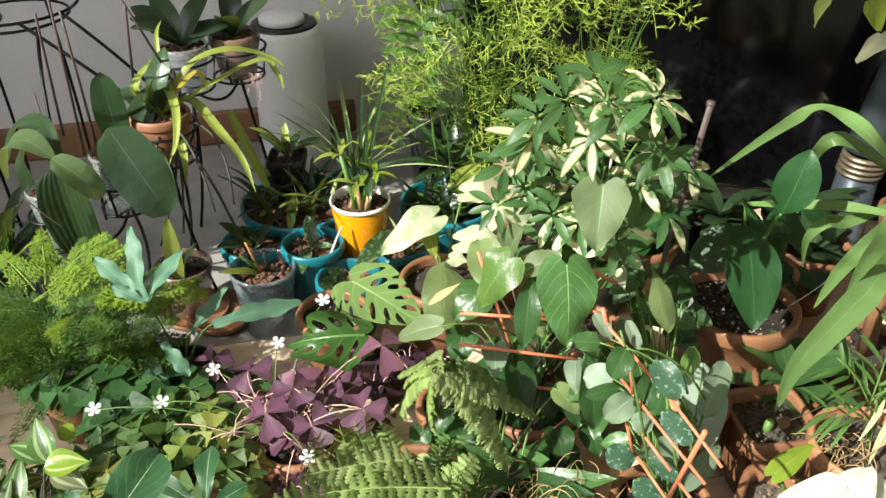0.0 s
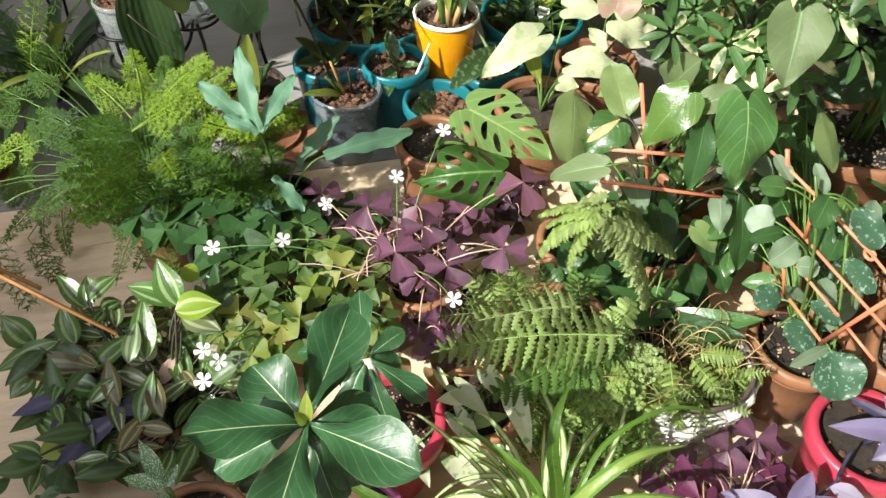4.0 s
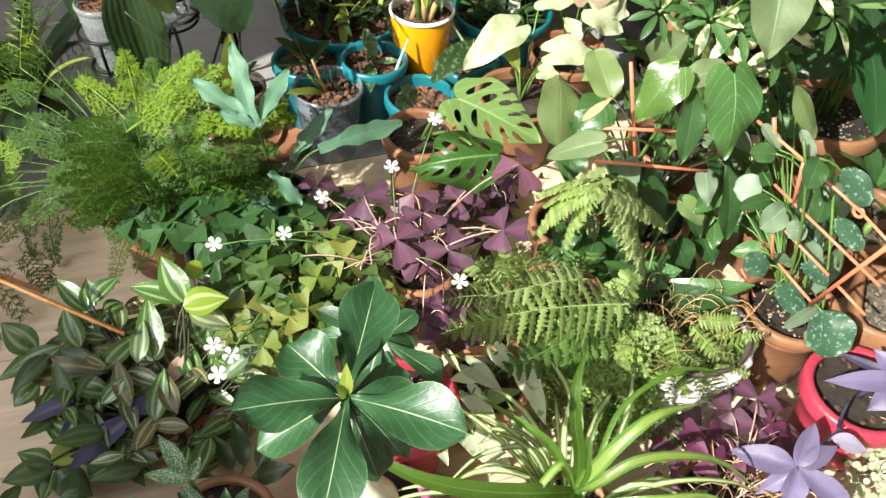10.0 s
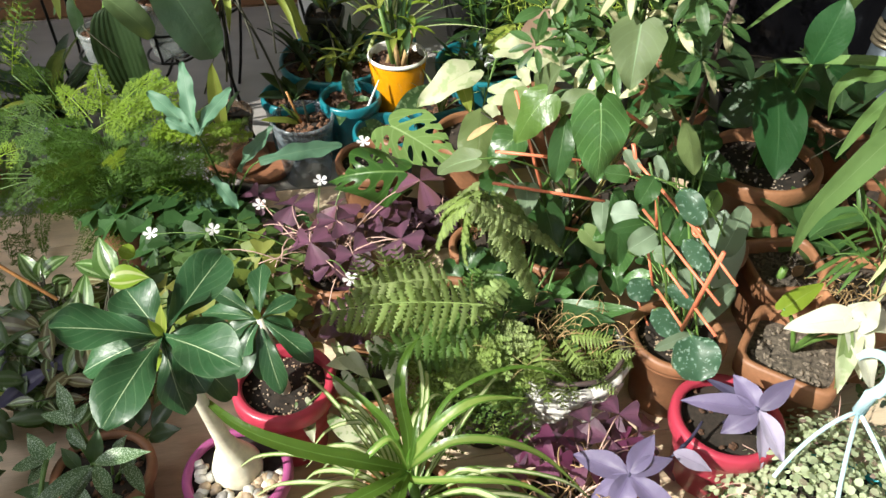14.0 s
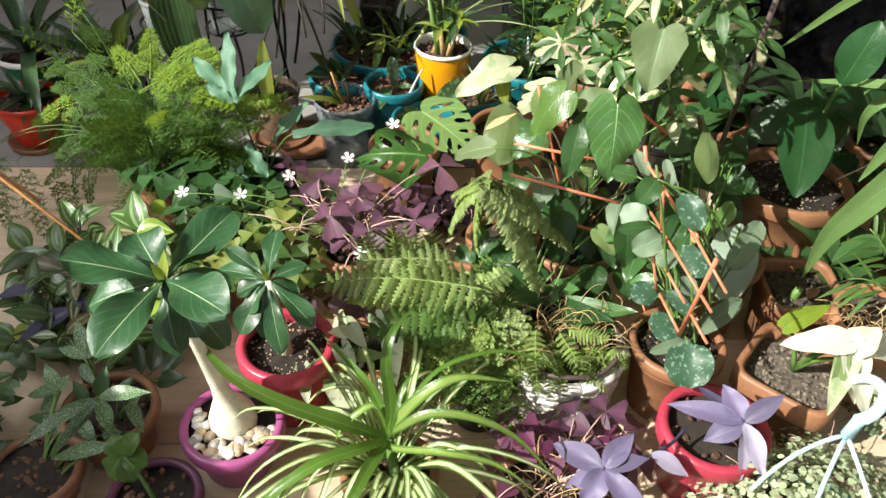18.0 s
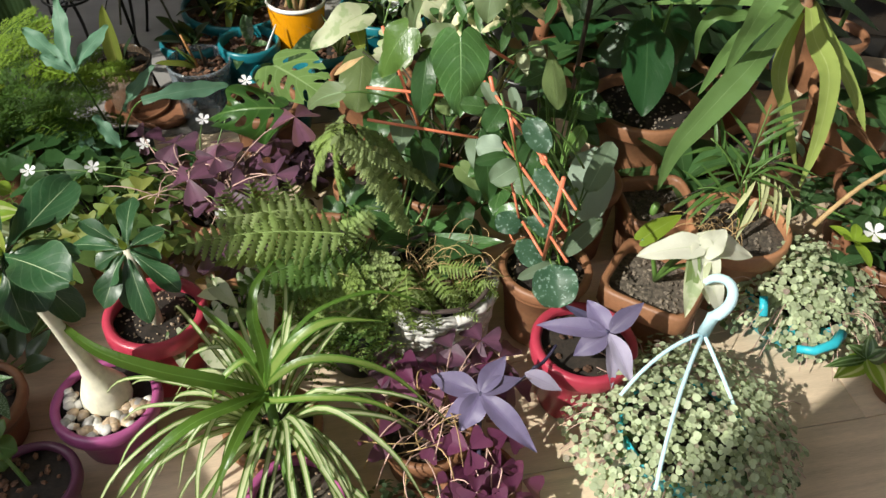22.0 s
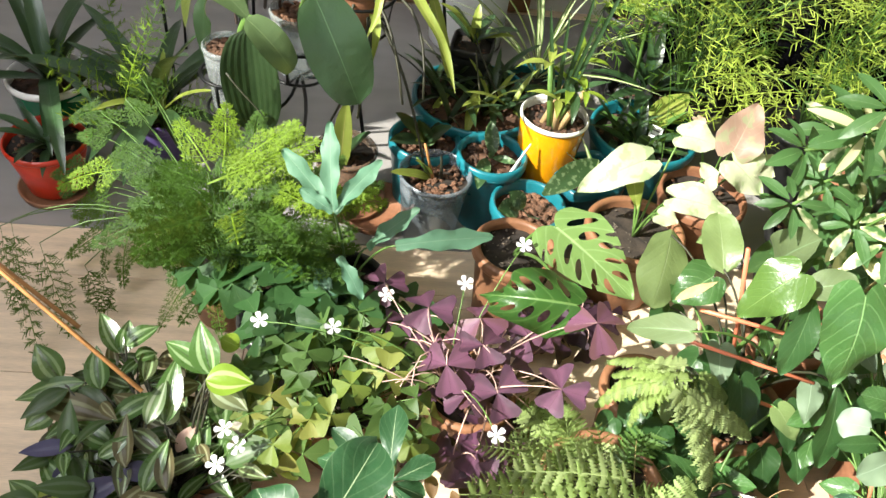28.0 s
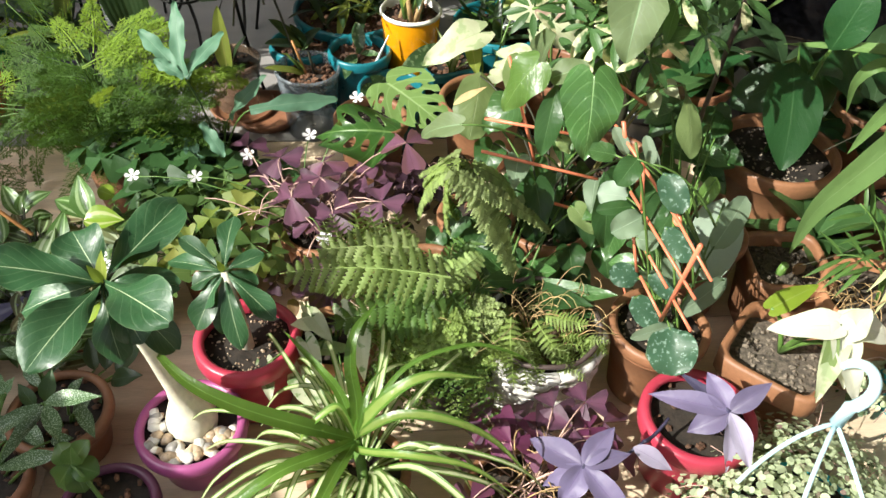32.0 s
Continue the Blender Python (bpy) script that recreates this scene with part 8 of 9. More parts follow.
for i in range(20):
    b0 = (0.085 + rg.uniform(-0.03, 0.03), 0.775 + rg.uniform(-0.03, 0.03), 0.11)
    leaf_to(e, rg.choice(("heart", "heart_deep", "heart")), b0, (b0[0] + rg.uniform(-.09, .14), b0[1] + rg.uniform(-.08, .08), rg.uniform(0.10, 0.2)), 0.055, "heart", 0.5, lobe=0.12)

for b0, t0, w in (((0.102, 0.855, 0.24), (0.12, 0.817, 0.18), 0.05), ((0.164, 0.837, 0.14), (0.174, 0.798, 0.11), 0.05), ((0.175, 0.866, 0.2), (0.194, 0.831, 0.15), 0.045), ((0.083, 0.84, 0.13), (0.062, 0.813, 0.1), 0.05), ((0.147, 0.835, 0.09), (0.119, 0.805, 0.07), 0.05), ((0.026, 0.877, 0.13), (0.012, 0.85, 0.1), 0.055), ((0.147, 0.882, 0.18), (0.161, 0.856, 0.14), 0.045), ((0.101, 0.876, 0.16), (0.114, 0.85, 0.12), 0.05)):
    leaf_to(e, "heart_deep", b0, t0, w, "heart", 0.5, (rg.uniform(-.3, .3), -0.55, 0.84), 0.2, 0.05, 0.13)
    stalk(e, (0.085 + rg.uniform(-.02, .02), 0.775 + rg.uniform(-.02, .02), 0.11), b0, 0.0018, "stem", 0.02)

# More added dark leaves, hiding sunlit floor that should lie in shade.
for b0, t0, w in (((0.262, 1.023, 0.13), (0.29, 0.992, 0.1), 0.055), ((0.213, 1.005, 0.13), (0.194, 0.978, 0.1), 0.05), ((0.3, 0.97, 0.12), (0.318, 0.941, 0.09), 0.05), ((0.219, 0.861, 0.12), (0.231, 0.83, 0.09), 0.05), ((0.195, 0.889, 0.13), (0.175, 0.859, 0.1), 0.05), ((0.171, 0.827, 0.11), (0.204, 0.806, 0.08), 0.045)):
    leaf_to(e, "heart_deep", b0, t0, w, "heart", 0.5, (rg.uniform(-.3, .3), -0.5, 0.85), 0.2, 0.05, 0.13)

# ---- ferns ----
rg = random.Random(131)
FRN = (-0.035, 0.735)
e = thing("sword_fern", "lush sword fern with crenate arching fronds in a terracotta pot", "potted plant", *FRN)
pot(e, *FRN, 0.078, 0.14, "terra", seed=49, bits=10)
for i in range(18):
    az = rg.uniform(0, 6.283)
    mt = rg.choice(("fern", "fern", "fern_dark", "fern_pale"))
    me = sword_mesh(mt, 0.15, 0.06, 18, 0.9, rg.randrange(4))
    part("frond", me, e, frame_to((FRN[0] + 0.03 * math.cos(az), FRN[1] + 0.03 * math.sin(az), 0.13), toward(az, rg.uniform(0.1, 0.65)), (0, -0.1, 1), rg.uniform(0.6, 0.95)))
for i, (b0, t0, W_, mt) in enumerate((((0.009, 0.63, 0.26), (-0.206, 0.615, 0.255), 0.086, "fern"), ((-0.034, 0.662, 0.265), (-0.164, 0.647, 0.275), 0.06, "fern_pale"), ((-0.012, 0.627, 0.23), (-0.145, 0.603, 0.19), 0.063, "fern_dark"), ((0.002, 0.634, 0.22), (-0.083, 0.602, 0.17), 0.057, "fern_dark"), ((-0.007, 0.639, 0.24), (0.043, 0.706, 0.24), 0.048, "fern"), ((0.009, 0.651, 0.21), (0.056, 0.635, 0.17), 0.049, "fern_dark"))):
    d = Vector(t0) - Vector(b0)
    fr = part("frond", sword_mesh(mt, round(d.length, 3), W_, max(9, int(d.length / 0.0118)), 0.22, i % 4, 1.3), e, frame_to(b0, d, (0.1, -0.45, 1)), "broad frond with paired lobed leaflets")
    Lf = d.length
    part("rachis", tube([(0.04 * Lf * math.sin(3 * v / 10 + i % 4), Lf * v / 10 * (1 - 0.00484 * v * v / 100), -0.11 * Lf * v * v / 100 + 0.0012) for v in range(11)], 0.0012, 0.0006, M["darkstem"], 6, "rachis"), fr, None, "brown midrib")
    stalk(e, (*FRN, 0.13), b0, 0.0016, "darkstem")

for i, (b0, t0) in enumerate((((-0.138, 0.68, 0.235), (-0.149, 0.689, 0.275)), ((-0.114, 0.689, 0.235), (-0.125, 0.699, 0.275)), ((-0.093, 0.698, 0.235), (-0.105, 0.708, 0.275)), ((-0.069, 0.682, 0.235), (-0.08, 0.692, 0.275)), ((-0.06, 0.699, 0.235), (-0.072, 0.709, 0.275)), ((-0.102, 0.661, 0.235), (-0.113, 0.671, 0.275)), ((-0.072, 0.657, 0.235), (-0.084, 0.666, 0.275)), ((-0.121, 0.648, 0.235), (-0.132, 0.657, 0.275)), ((-0.146, 0.663, 0.235), (-0.156, 0.673, 0.275)), ((-0.044, 0.662, 0.235), (-0.056, 0.671, 0.275)))):
    d = Vector(t0) - Vector(b0)
    part("frond", sword_mesh(("fern_pale", "fern_lime", "fern")[i % 3], round(d.length * 1.15, 2), 0.034, 7, 0.6, i % 4, 2.4), e, frame_to(b0, d, (rg.uniform(-.3, .3), -0.5, 0.8)), "curled young frond")
    stalk(e, (*FRN, 0.13), b0, 0.001, "darkstem")

# pale curly fern behind it
e = thing("curly_fern", "pale yellow-green crisped fern in a terracotta pot", "potted plant", 0.02, 0.92)
pot(e, 0.02, 0.90, 0.062, 0.13, "terra", seed=50, bits=10)
HUB = Vector((0, 0.754, 0.346))
for i, (t0, w, mt) in enumerate((((-0.079, 0.792, 0.19), 0.026, "fern_lime"), ((-0.061, 0.811, 0.22), 0.026, "fern_pale"), ((-0.053, 0.823, 0.245), 0.023, "fern_lime"), ((-0.018, 0.823, 0.255), 0.023, "fern_pale"), ((-0.066, 0.829, 0.25), 0.02, "fern_lime"), ((0.017, 0.812, 0.24), 0.023, "fern"), ((0.054, 0.803, 0.22), 0.03, "fern_pale"), ((0.088, 0.759, 0.16), 0.044, "fern_pale"), ((0.111, 0.744, 0.14), 0.038, "fern_pale"), ((0.14, 0.788, 0.19), 0.028, "fern_pale"), ((0.09, 0.808, 0.23), 0.027, "fern"), ((-0.03, 0.801, 0.2), 0.023, "fern_lime"), ((-0.001, 0.812, 0.22), 0.023, "fern"), ((-0.043, 0.796, 0.17), 0.024, "fern_lime"), ((0.066, 0.776, 0.19), 0.032, "fern_pale"))):
    b0 = HUB + Vector((rg.uniform(-.015, .015), rg.uniform(-.015, .015), rg.uniform(-.015, .005)))
    d = Vector(t0) - b0
    part("frond", sword_mesh(mt, round(d.length * 1.05, 3), w * 1.15, max(12, int(d.length / 0.0062)), 0.5, i % 4, 1.8), e, frame_to(b0, d + Vector((0, 0, 0.22 * d.length)), (rg.uniform(-.3, .3), -0.4, 1)), "fine arching frond")
    stalk(e, (0.02, 0.90, 0.13), b0, 0.001, "darkstem", 0.03)
for b0, t0, w in (((0.002, 0.844, 0.17), (-0.018, 0.824, 0.14), 0.05), ((0.032, 0.823, 0.16), (0.016, 0.803, 0.13), 0.05), ((0.056, 0.846, 0.17), (0.066, 0.819, 0.15), 0.04), ((-0.028, 0.826, 0.15), (-0.044, 0.813, 0.13), 0.04)):
    leaf_to(e, "heart_deep", b0, t0, w, "heart", 0.5, (rg.uniform(-.3, .3), -0.4, 0.9), 0.2, 0.05, 0.13)

# woven white basket with a maidenhair-like fern
BSK = (0.131, 0.68)
e = thing("fern_basket", "whitewashed woven basket holding a yellow-green fern with dry stems", "potted plant", *BSK)
part("liner", lathe("basket_liner", [(0.056, 0.002), (0.063, 0.01), (0.073, 0.135), (0.069, 0.137), (0.066, 0.12), (0.05, 0.118), (0.001, 0.12)], M["soil"], 40), e, pose(*BSK, 0))
for j in range(7):
    zz = 0.012 + j * 0.019
    rr = 0.067 + 0.012 * j / 6
    for i in range(18):
        a = 6.2832 * (i + 0.5 * (j % 2)) / 18
        k = ("strand", j)
        if k not in MESH:
            MESH[k] = tube([(-0.017, 0, -0.004), (-0.008, 0.002, 0.0), (0, 0.0045, 0.002), (0.008, 0.002, 0.0), (0.017, 0, -0.004)], 0.0085, 0.0085, M["weave"], 7, "strand")
        part("strand", MESH[k], e, pose(BSK[0] + rr * math.cos(a), BSK[1] + rr * math.sin(a), zz, 0, 0, math.degrees(a) - 90))
part("hoop", tube([(BSK[0] + 0.079 * math.cos(t * 6.2832 / 30), BSK[1] + 0.079 * math.sin(t * 6.2832 / 30), 0.145 + 0.002 * math.sin(t * 5)) for t in range(31)], 0.0034, 0.0034, M["greycane"], 8, "hoop"), e, None, "twisted grey twig rim")
part("soil", lathe("basket_soil", [(0.068, 0.122), (0.05, 0.126), (0.001, 0.128)], M["drysoil"], 36), e, pose(*BSK, 0))
for i in range(56):
    az = rg.uniform(2.9, 5.6)
    q = rg.uniform(0.015, 0.068)
    me = sword_mesh(rg.choice(("fern_pale", "fern_lime", "fern_lime", "fern")), 0.075, 0.032, 10, 0.9, rg.randrange(4), 1.6)
    part("frond", me, e, frame_to((BSK[0] - 0.005 + q * math.cos(az), BSK[1] + q * math.sin(az), 0.128), toward(az + rg.uniform(-.8, .8), rg.uniform(-0.2, 0.9)), (0, -0.3, 1), rg.uniform(0.45, 0.9)))
for i in range(46):
    az = rg.uniform(2.9, 4.5) if i < 34 else rg.uniform(4.5, 6.3)
    q = rg.uniform(0.025, 0.074)
    b0 = Vector((BSK[0] + q * math.cos(az), BSK[1] + q * math.sin(az), rg.uniform(0.135, 0.16)))
    part("frond", sword_mesh(("fern_lime", "fern_pale", "fern_lime", "fern")[i % 4], 0.045, 0.026, 7, 0.9, i % 4, 2.4), e, frame_to(b0, toward(az + rg.uniform(-.9, .9), rg.uniform(-0.6, 0.9)), (rg.uniform(-.3, .3), -0.4, 1), rg.uniform(0.6, 1.0)), "crisped small frond")
for b0, t0 in (((0.123, 0.661, 0.17), (0.178, 0.6, 0.14)), ((0.132, 0.671, 0.17), (0.193, 0.664, 0.17)), ((0.091, 0.65, 0.18), (0.099, 0.576, 0.13)), ((0.084, 0.65, 0.18), (0.051, 0.604, 0.14))):
    d = Vector(t0) - Vector(b0)
    part("frond", sword_mesh("fern_lime", round(d.length, 2), 0.032, 12, 0.3, 1, 1.6), e, frame_to(b0, d, (0, -0.3, 1)))
    stalk(e, (BSK[0] - 0.02, BSK[1], 0.12), b0, 0.0009, "paleroot", 0.02)
for i in range(70):
    a = Vector((BSK[0] + rg.uniform(-0.05, 0.06), BSK[1] + rg.uniform(-0.03, 0.06), 0.125))
    b = a + Vector((rg.uniform(-0.07, 0.07), rg.uniform(-0.05, 0.06), rg.uniform(0.0, 0.06)))
    part("dry_stem", tube(bend(a, b, 0.02, 6, rg.uniform(-.02, .02)), 0.0008, 0.0006, M[rg.choice(("paleroot", "drystem"))], 4, "dry_stem"), e)

# lacy fern that fills the gap between the sword fern and the basket
e = thing("lacy_fern", "fine lacy green fern spilling between the baskets and pots", "potted plant", 0.02, 0.62)
pot(e, 0.02, 0.635, 0.055, 0.10, "blackpot", seed=52, bits=0)
HUB = Vector((0.022, 0.664, 0.2))
for i, (t0, w) in enumerate((((-0.101, 0.613, 0.16), 0.062), ((-0.065, 0.593, 0.13), 0.065), ((-0.024, 0.585, 0.11), 0.062), ((0.016, 0.583, 0.11), 0.062), ((0.056, 0.576, 0.13), 0.059), ((0.076, 0.61, 0.15), 0.054), ((-0.056, 0.623, 0.19), 0.059), ((-0.005, 0.607, 0.18), 0.062), ((-0.098, 0.601, 0.11), 0.059), ((0.027, 0.588, 0.17), 0.059), ((-0.034, 0.591, 0.17), 0.062), ((0.052, 0.625, 0.18), 0.054), ((0.006, 0.586, 0.15), 0.059))):
    b0 = HUB + Vector((rg.uniform(-.03, .03), rg.uniform(-.02, .02), rg.uniform(-.02, .01)))
    d = Vector(t0) - b0
    part("frond", frill_mesh(("fern", "fern_lime", "fern_pale")[i % 3], round(d.length, 2), w * 1.1, 17, 0.0058, 0.25, i % 4), e, frame_to(b0, d, (rg.uniform(-.2, .2), -0.4, 1)), "fine lacy frond")
    stalk(e, (0.02, 0.635, 0.09), b0, 0.0009, "darkstem", 0.02)
for i in range(26):
    az = rg.uniform(2.3, 6.0)
    me = frill_mesh(rg.choice(("fern", "fern_dark", "fern")), 0.13, 0.055, 13, 0.0056, 0.5, rg.randrange(4))
    part("frond", me, e, frame_to((0.03 + rg.uniform(-0.05, 0.03), 0.65 + rg.uniform(-0.05, 0.06), 0.10), toward(az, rg.uniform(0.1, 1.0)), (0, -0.1, 1), rg.uniform(0.55, 1.0)))
for i in range(20):
    a = Vector((0.02 + rg.uniform(-0.08, 0.05), 0.65 + rg.uniform(-0.06, 0.1), 0.14))
    b = a + Vector((rg.uniform(-0.09, 0.06), rg.uniform(-0.07, 0.06), rg.uniform(-0.02, 0.08)))
    part("dry_stem", tube(bend(a, b, 0.02, 6, rg.uniform(-.02, .02)), 0.0008, 0.0006, M["drystem"], 4, "dry_stem"), e)

# variegated arrowhead in front of the fern
e = thing("arrowhead_vine", "speckled cream and green arrowhead vine in a terracotta pot", "potted plant", -0.145, 0.635)
pot(e, -0.145, 0.635, 0.058, 0.115, "terra_pale", seed=51, bits=30)
for i, (b0, t0, w, mt) in enumerate((((-0.171, 0.626, 0.16), (-0.136, 0.594, 0.15), 0.032, "syng"), ((-0.166, 0.617, 0.155), (-0.198, 0.616, 0.15), 0.025, "syng"), ((-0.135, 0.646, 0.16), (-0.113, 0.62, 0.14), 0.031, "syng_speck"), ((-0.108, 0.622, 0.16), (-0.087, 0.555, 0.13), 0.038, "syng_speck"), ((-0.173, 0.598, 0.14), (-0.145, 0.565, 0.12), 0.034, "syng_speck"), ((-0.224, 0.575, 0.11), (-0.206, 0.533, 0.09), 0.031, "syng_speck"), ((-0.172, 0.567, 0.1), (-0.128, 0.534, 0.07), 0.051, "syng_speck"), ((-0.115, 0.558, 0.12), (-0.102, 0.516, 0.09), 0.03, "syng_speck"), ((-0.193, 0.668, 0.13), (-0.178, 0.644, 0.12), 0.015, "syng"), ((-0.154, 0.598, 0.13), (-0.107, 0.607, 0.13), 0.025, "heart_pale"))):
    leaf_to(e, mt, b0, t0, w, "arrow", 0.5, (0, -0.4, 0.9), 0.2, 0.05, 0.3, seed=i)
    stalk(e, (-0.145, 0.635, 0.1), b0, 0.0015)

# ---- strappy plants at the front ----
rg = random.Random(141)
SPD = (-0.075, 0.455)
e = thing("spider_plant", "spider plant with arching white-striped leaves in a terracotta pot", "potted plant", *SPD)
pot(e, *SPD, 0.064, 0.09, "terra", seed=61, bits=20)
for i in range(60):
    az = rg.uniform(0, 6.283)
    L_ = rg.uniform(0.10, 0.23)
    b0 = Vector((SPD[0] + 0.014 * math.cos(az), SPD[1] + 0.014 * math.sin(az), 0.095))
    h = rg.uniform(0.02, 0.09)
    dr = Vector((math.cos(az), math.sin(az), 0))
    sw = Vector((-dr.y, dr.x, 0)) * rg.uniform(-0.03, 0.03)
    ribbon(e, "spider", (b0, b0 + dr * L_ * 0.35 + Vector((0, 0, h)), b0 + dr * L_ * 0.75 + sw + Vector((0, 0, h * 0.9 - 0.01)), b0 + dr * L_ + sw * 2 + Vector((0, 0, h * 0.5 - 0.05))), rg.uniform(0.006, 0.010), 0.3, seg=5)
C = (-0.076, 0.458, 0.15)
e = thing("strap_leaf_plant", "plant with broad glossy arching strap leaves in a plum plastic pot", "potted plant", -0.03, 0.365)
pot(e, -0.03, 0.345, 0.060, 0.10, "mauve", seed=62, bits=60, bit="pebble", bit_size=0.004, soil="grit")
part("stem", tube([(-0.03, 0.345, 0.085), ((C[0] - 0.03) / 2, (C[1] + 0.345) / 2, 0.12), C], 0.008, 0.006, M["stem"], 9), e)


def strap_leaf(pts, w, mt):
    """One broad arching strap leaf."""
    ribbon(e, mt, (C,) + pts, w, 0.25, "leaf")


strap_leaf(((-0.128, 0.44, 0.19), (-0.201, 0.435, 0.22), (-0.267, 0.452, 0.235), (-0.339, 0.508, 0.235)), 0.021, "strap")
strap_leaf(((-0.099, 0.487, 0.19), (-0.127, 0.507, 0.21), (-0.187, 0.556, 0.215)), 0.012, "strap")
strap_leaf(((-0.077, 0.472, 0.2), (-0.086, 0.49, 0.25), (-0.083, 0.515, 0.28), (-0.065, 0.55, 0.29)), 0.0155, "strap")
strap_leaf(((-0.067, 0.456, 0.19), (-0.032, 0.472, 0.235), (0.006, 0.488, 0.25), (0.063, 0.509, 0.23)), 0.0165, "strap_stripe")
strap_leaf(((-0.064, 0.457, 0.19), (-0.027, 0.509, 0.23), (0.04, 0.545, 0.24), (0.096, 0.557, 0.22), (0.132, 0.559, 0.19)), 0.0065, "strap")
strap_leaf(((-0.063, 0.445, 0.19), (-0.025, 0.451, 0.22), (0.026, 0.451, 0.225), (0.079, 0.45, 0.2), (0.132, 0.437, 0.15)), 0.0125, "strap_stripe")
strap_leaf(((-0.099, 0.414, 0.185), (-0.14, 0.375, 0.2), (-0.183, 0.34, 0.18), (-0.217, 0.317, 0.14)), 0.0165, "strap")
strap_leaf(((-0.066, 0.438, 0.16), (-0.004, 0.422, 0.19), (0.06, 0.427, 0.175), (0.117, 0.424, 0.13)), 0.010, "strap_stripe")
strap_leaf(((-0.07, 0.456, 0.19), (-0.065, 0.482, 0.22), (-0.05, 0.504, 0.235)), 0.007, "strap")
strap_leaf(((-0.091, 0.463, 0.19), (-0.103, 0.463, 0.2), (-0.129, 0.445, 0.18), (-0.14, 0.442, 0.15)), 0.011, "strap_stripe")
strap_leaf(((-0.084, 0.398, 0.18), (-0.092, 0.347, 0.19), (-0.113, 0.307, 0.15)), 0.0165, "strap")

# ---- magenta oxalis and purple heart ----
OX2 = (0.12, 0.46)
e = thing("purple_oxalis", "magenta purple shamrock in a terracotta pot", "potted plant", *OX2)
pot(e, *OX2, 0.066, 0.085, "terra", seed=63, bits=20)
oxalis(e, "oxpink", OX2[0] + 0.01, OX2[1] + 0.02, 0.08, 0.12, 0.10, 0.125, 20, 0.027, rg)
oxalis(e, "oxpink", OX2[0] + 0.085, OX2[1] - 0.10, 0.05, 0.06, 0.06, 0.10, 16, 0.027, rg)
for i, at in enumerate(((0.153, 0.561, 0.12), (0.193, 0.576, 0.12), (0.22, 0.563, 0.1), (0.134, 0.535, 0.11), (0.074, 0.534, 0.11), (0.119, 0.554, 0.09), (0.178, 0.536, 0.12))):
    up = Vector((rg.uniform(-.3, .3), -0.35, 1))
    part("leaf", oxalis_mesh("oxp", 0.032, i % 5, 0.28), e, frame_to(at, Matrix.Rotation(rg.uniform(0, 6.28), 3, up) @ up.orthogonal(), up, rg.uniform(0.85, 1.1)), "deep purple leaf")
    part("stalk", tube(bend((OX2[0] + 0.02, OX2[1] + 0.02, 0.08), at, 0.02, 6), 0.0012, 0.0009, M["pinkstem"], 4, "stalk"), e)
for i in range(34):
    a0 = Vector((OX2[0] + rg.uniform(-.03, .05), OX2[1] + rg.uniform(-.04, .03), 0.08))
    az = rg.uniform(0, 6.28)
    part("stalk", tube(bend(a0, a0 + Vector((rg.uniform(.05, .12) * math.cos(az), rg.uniform(.05, .11) * math.sin(az), rg.uniform(-0.03, 0.04))), rg.uniform(0.01, 0.04), 6, rg.uniform(-.03, .03)), 0.0011, 0.0008, M["pinkstem" if i % 2 else "paleroot"], 4, "stalk"), e)
C = (0.187, 0.464, 0.15)
e = thing("purple_heart", "purple heart with large lilac pointed leaves in a terracotta pot", "potted plant", 0.19, 0.40)
pot(e, 0.19, 0.40, 0.05, 0.07, "terra_dark", seed=64, bits=20)
stalk(e, (0.19, 0.40, 0.06), C, 0.003, "pallida_dark", -0.005)
for t0, w in (((0.126, 0.503, 0.13), 0.033), ((0.22, 0.508, 0.17), 0.028), ((0.24, 0.481, 0.16), 0.024), ((0.258, 0.406, 0.11), 0.03), ((0.163, 0.428, 0.12), 0.033), ((0.146, 0.455, 0.11), 0.021)):
    leaf_to(e, "pallida", C, t0, w, "lance", 0.5, (rg.uniform(-.3, .3), -0.35, 0.95), 0.4, 0.06)
leaf_to(e, "pallida_pale", (0.245, 0.498, 0.15), (0.294, 0.486, 0.13), 0.023, "lance", 0.4)
stalk(e, C, (0.258, 0.507, 0.15), 0.0022, "pallida_dark", -0.02)
stalk(e, (0.258, 0.507, 0.15), (0.29, 0.546, 0.15), 0.0022, "pallida_dark", -0.01)
e = thing("purple_heart", "purple heart with pale lilac leaves in a rose-red plastic pot", "potted plant", 0.335, 0.577)
pot(e, 0.335, 0.577, 0.0735, 0.125, "redpink", seed=65, bits=20, rim=0.014, rim_h=0.026)
C = (0.357, 0.551, 0.17)
for t0, w, mt in (((0.264, 0.57, 0.16), 0.033, "pallida"), ((0.331, 0.595, 0.185), 0.036, "pallida"), ((0.402, 0.579, 0.2), 0.03, "pallida"), ((0.313, 0.536, 0.14), 0.038, "pallida"), ((0.363, 0.506, 0.11), 0.026, "pallida_pale"), ((0.389, 0.506, 0.12), 0.032, "pallida_pale"), ((0.306, 0.618, 0.15), 0.017, "pallida_dark")):
    leaf_to(e, mt, C, t0, w * 0.85, "lance", 0.5, (rg.uniform(-.3, .3), -0.35, 0.95), 0.35, 0.05)
stalk(e, (0.335, 0.577, 0.105), C, 0.0035, "pallida_dark")

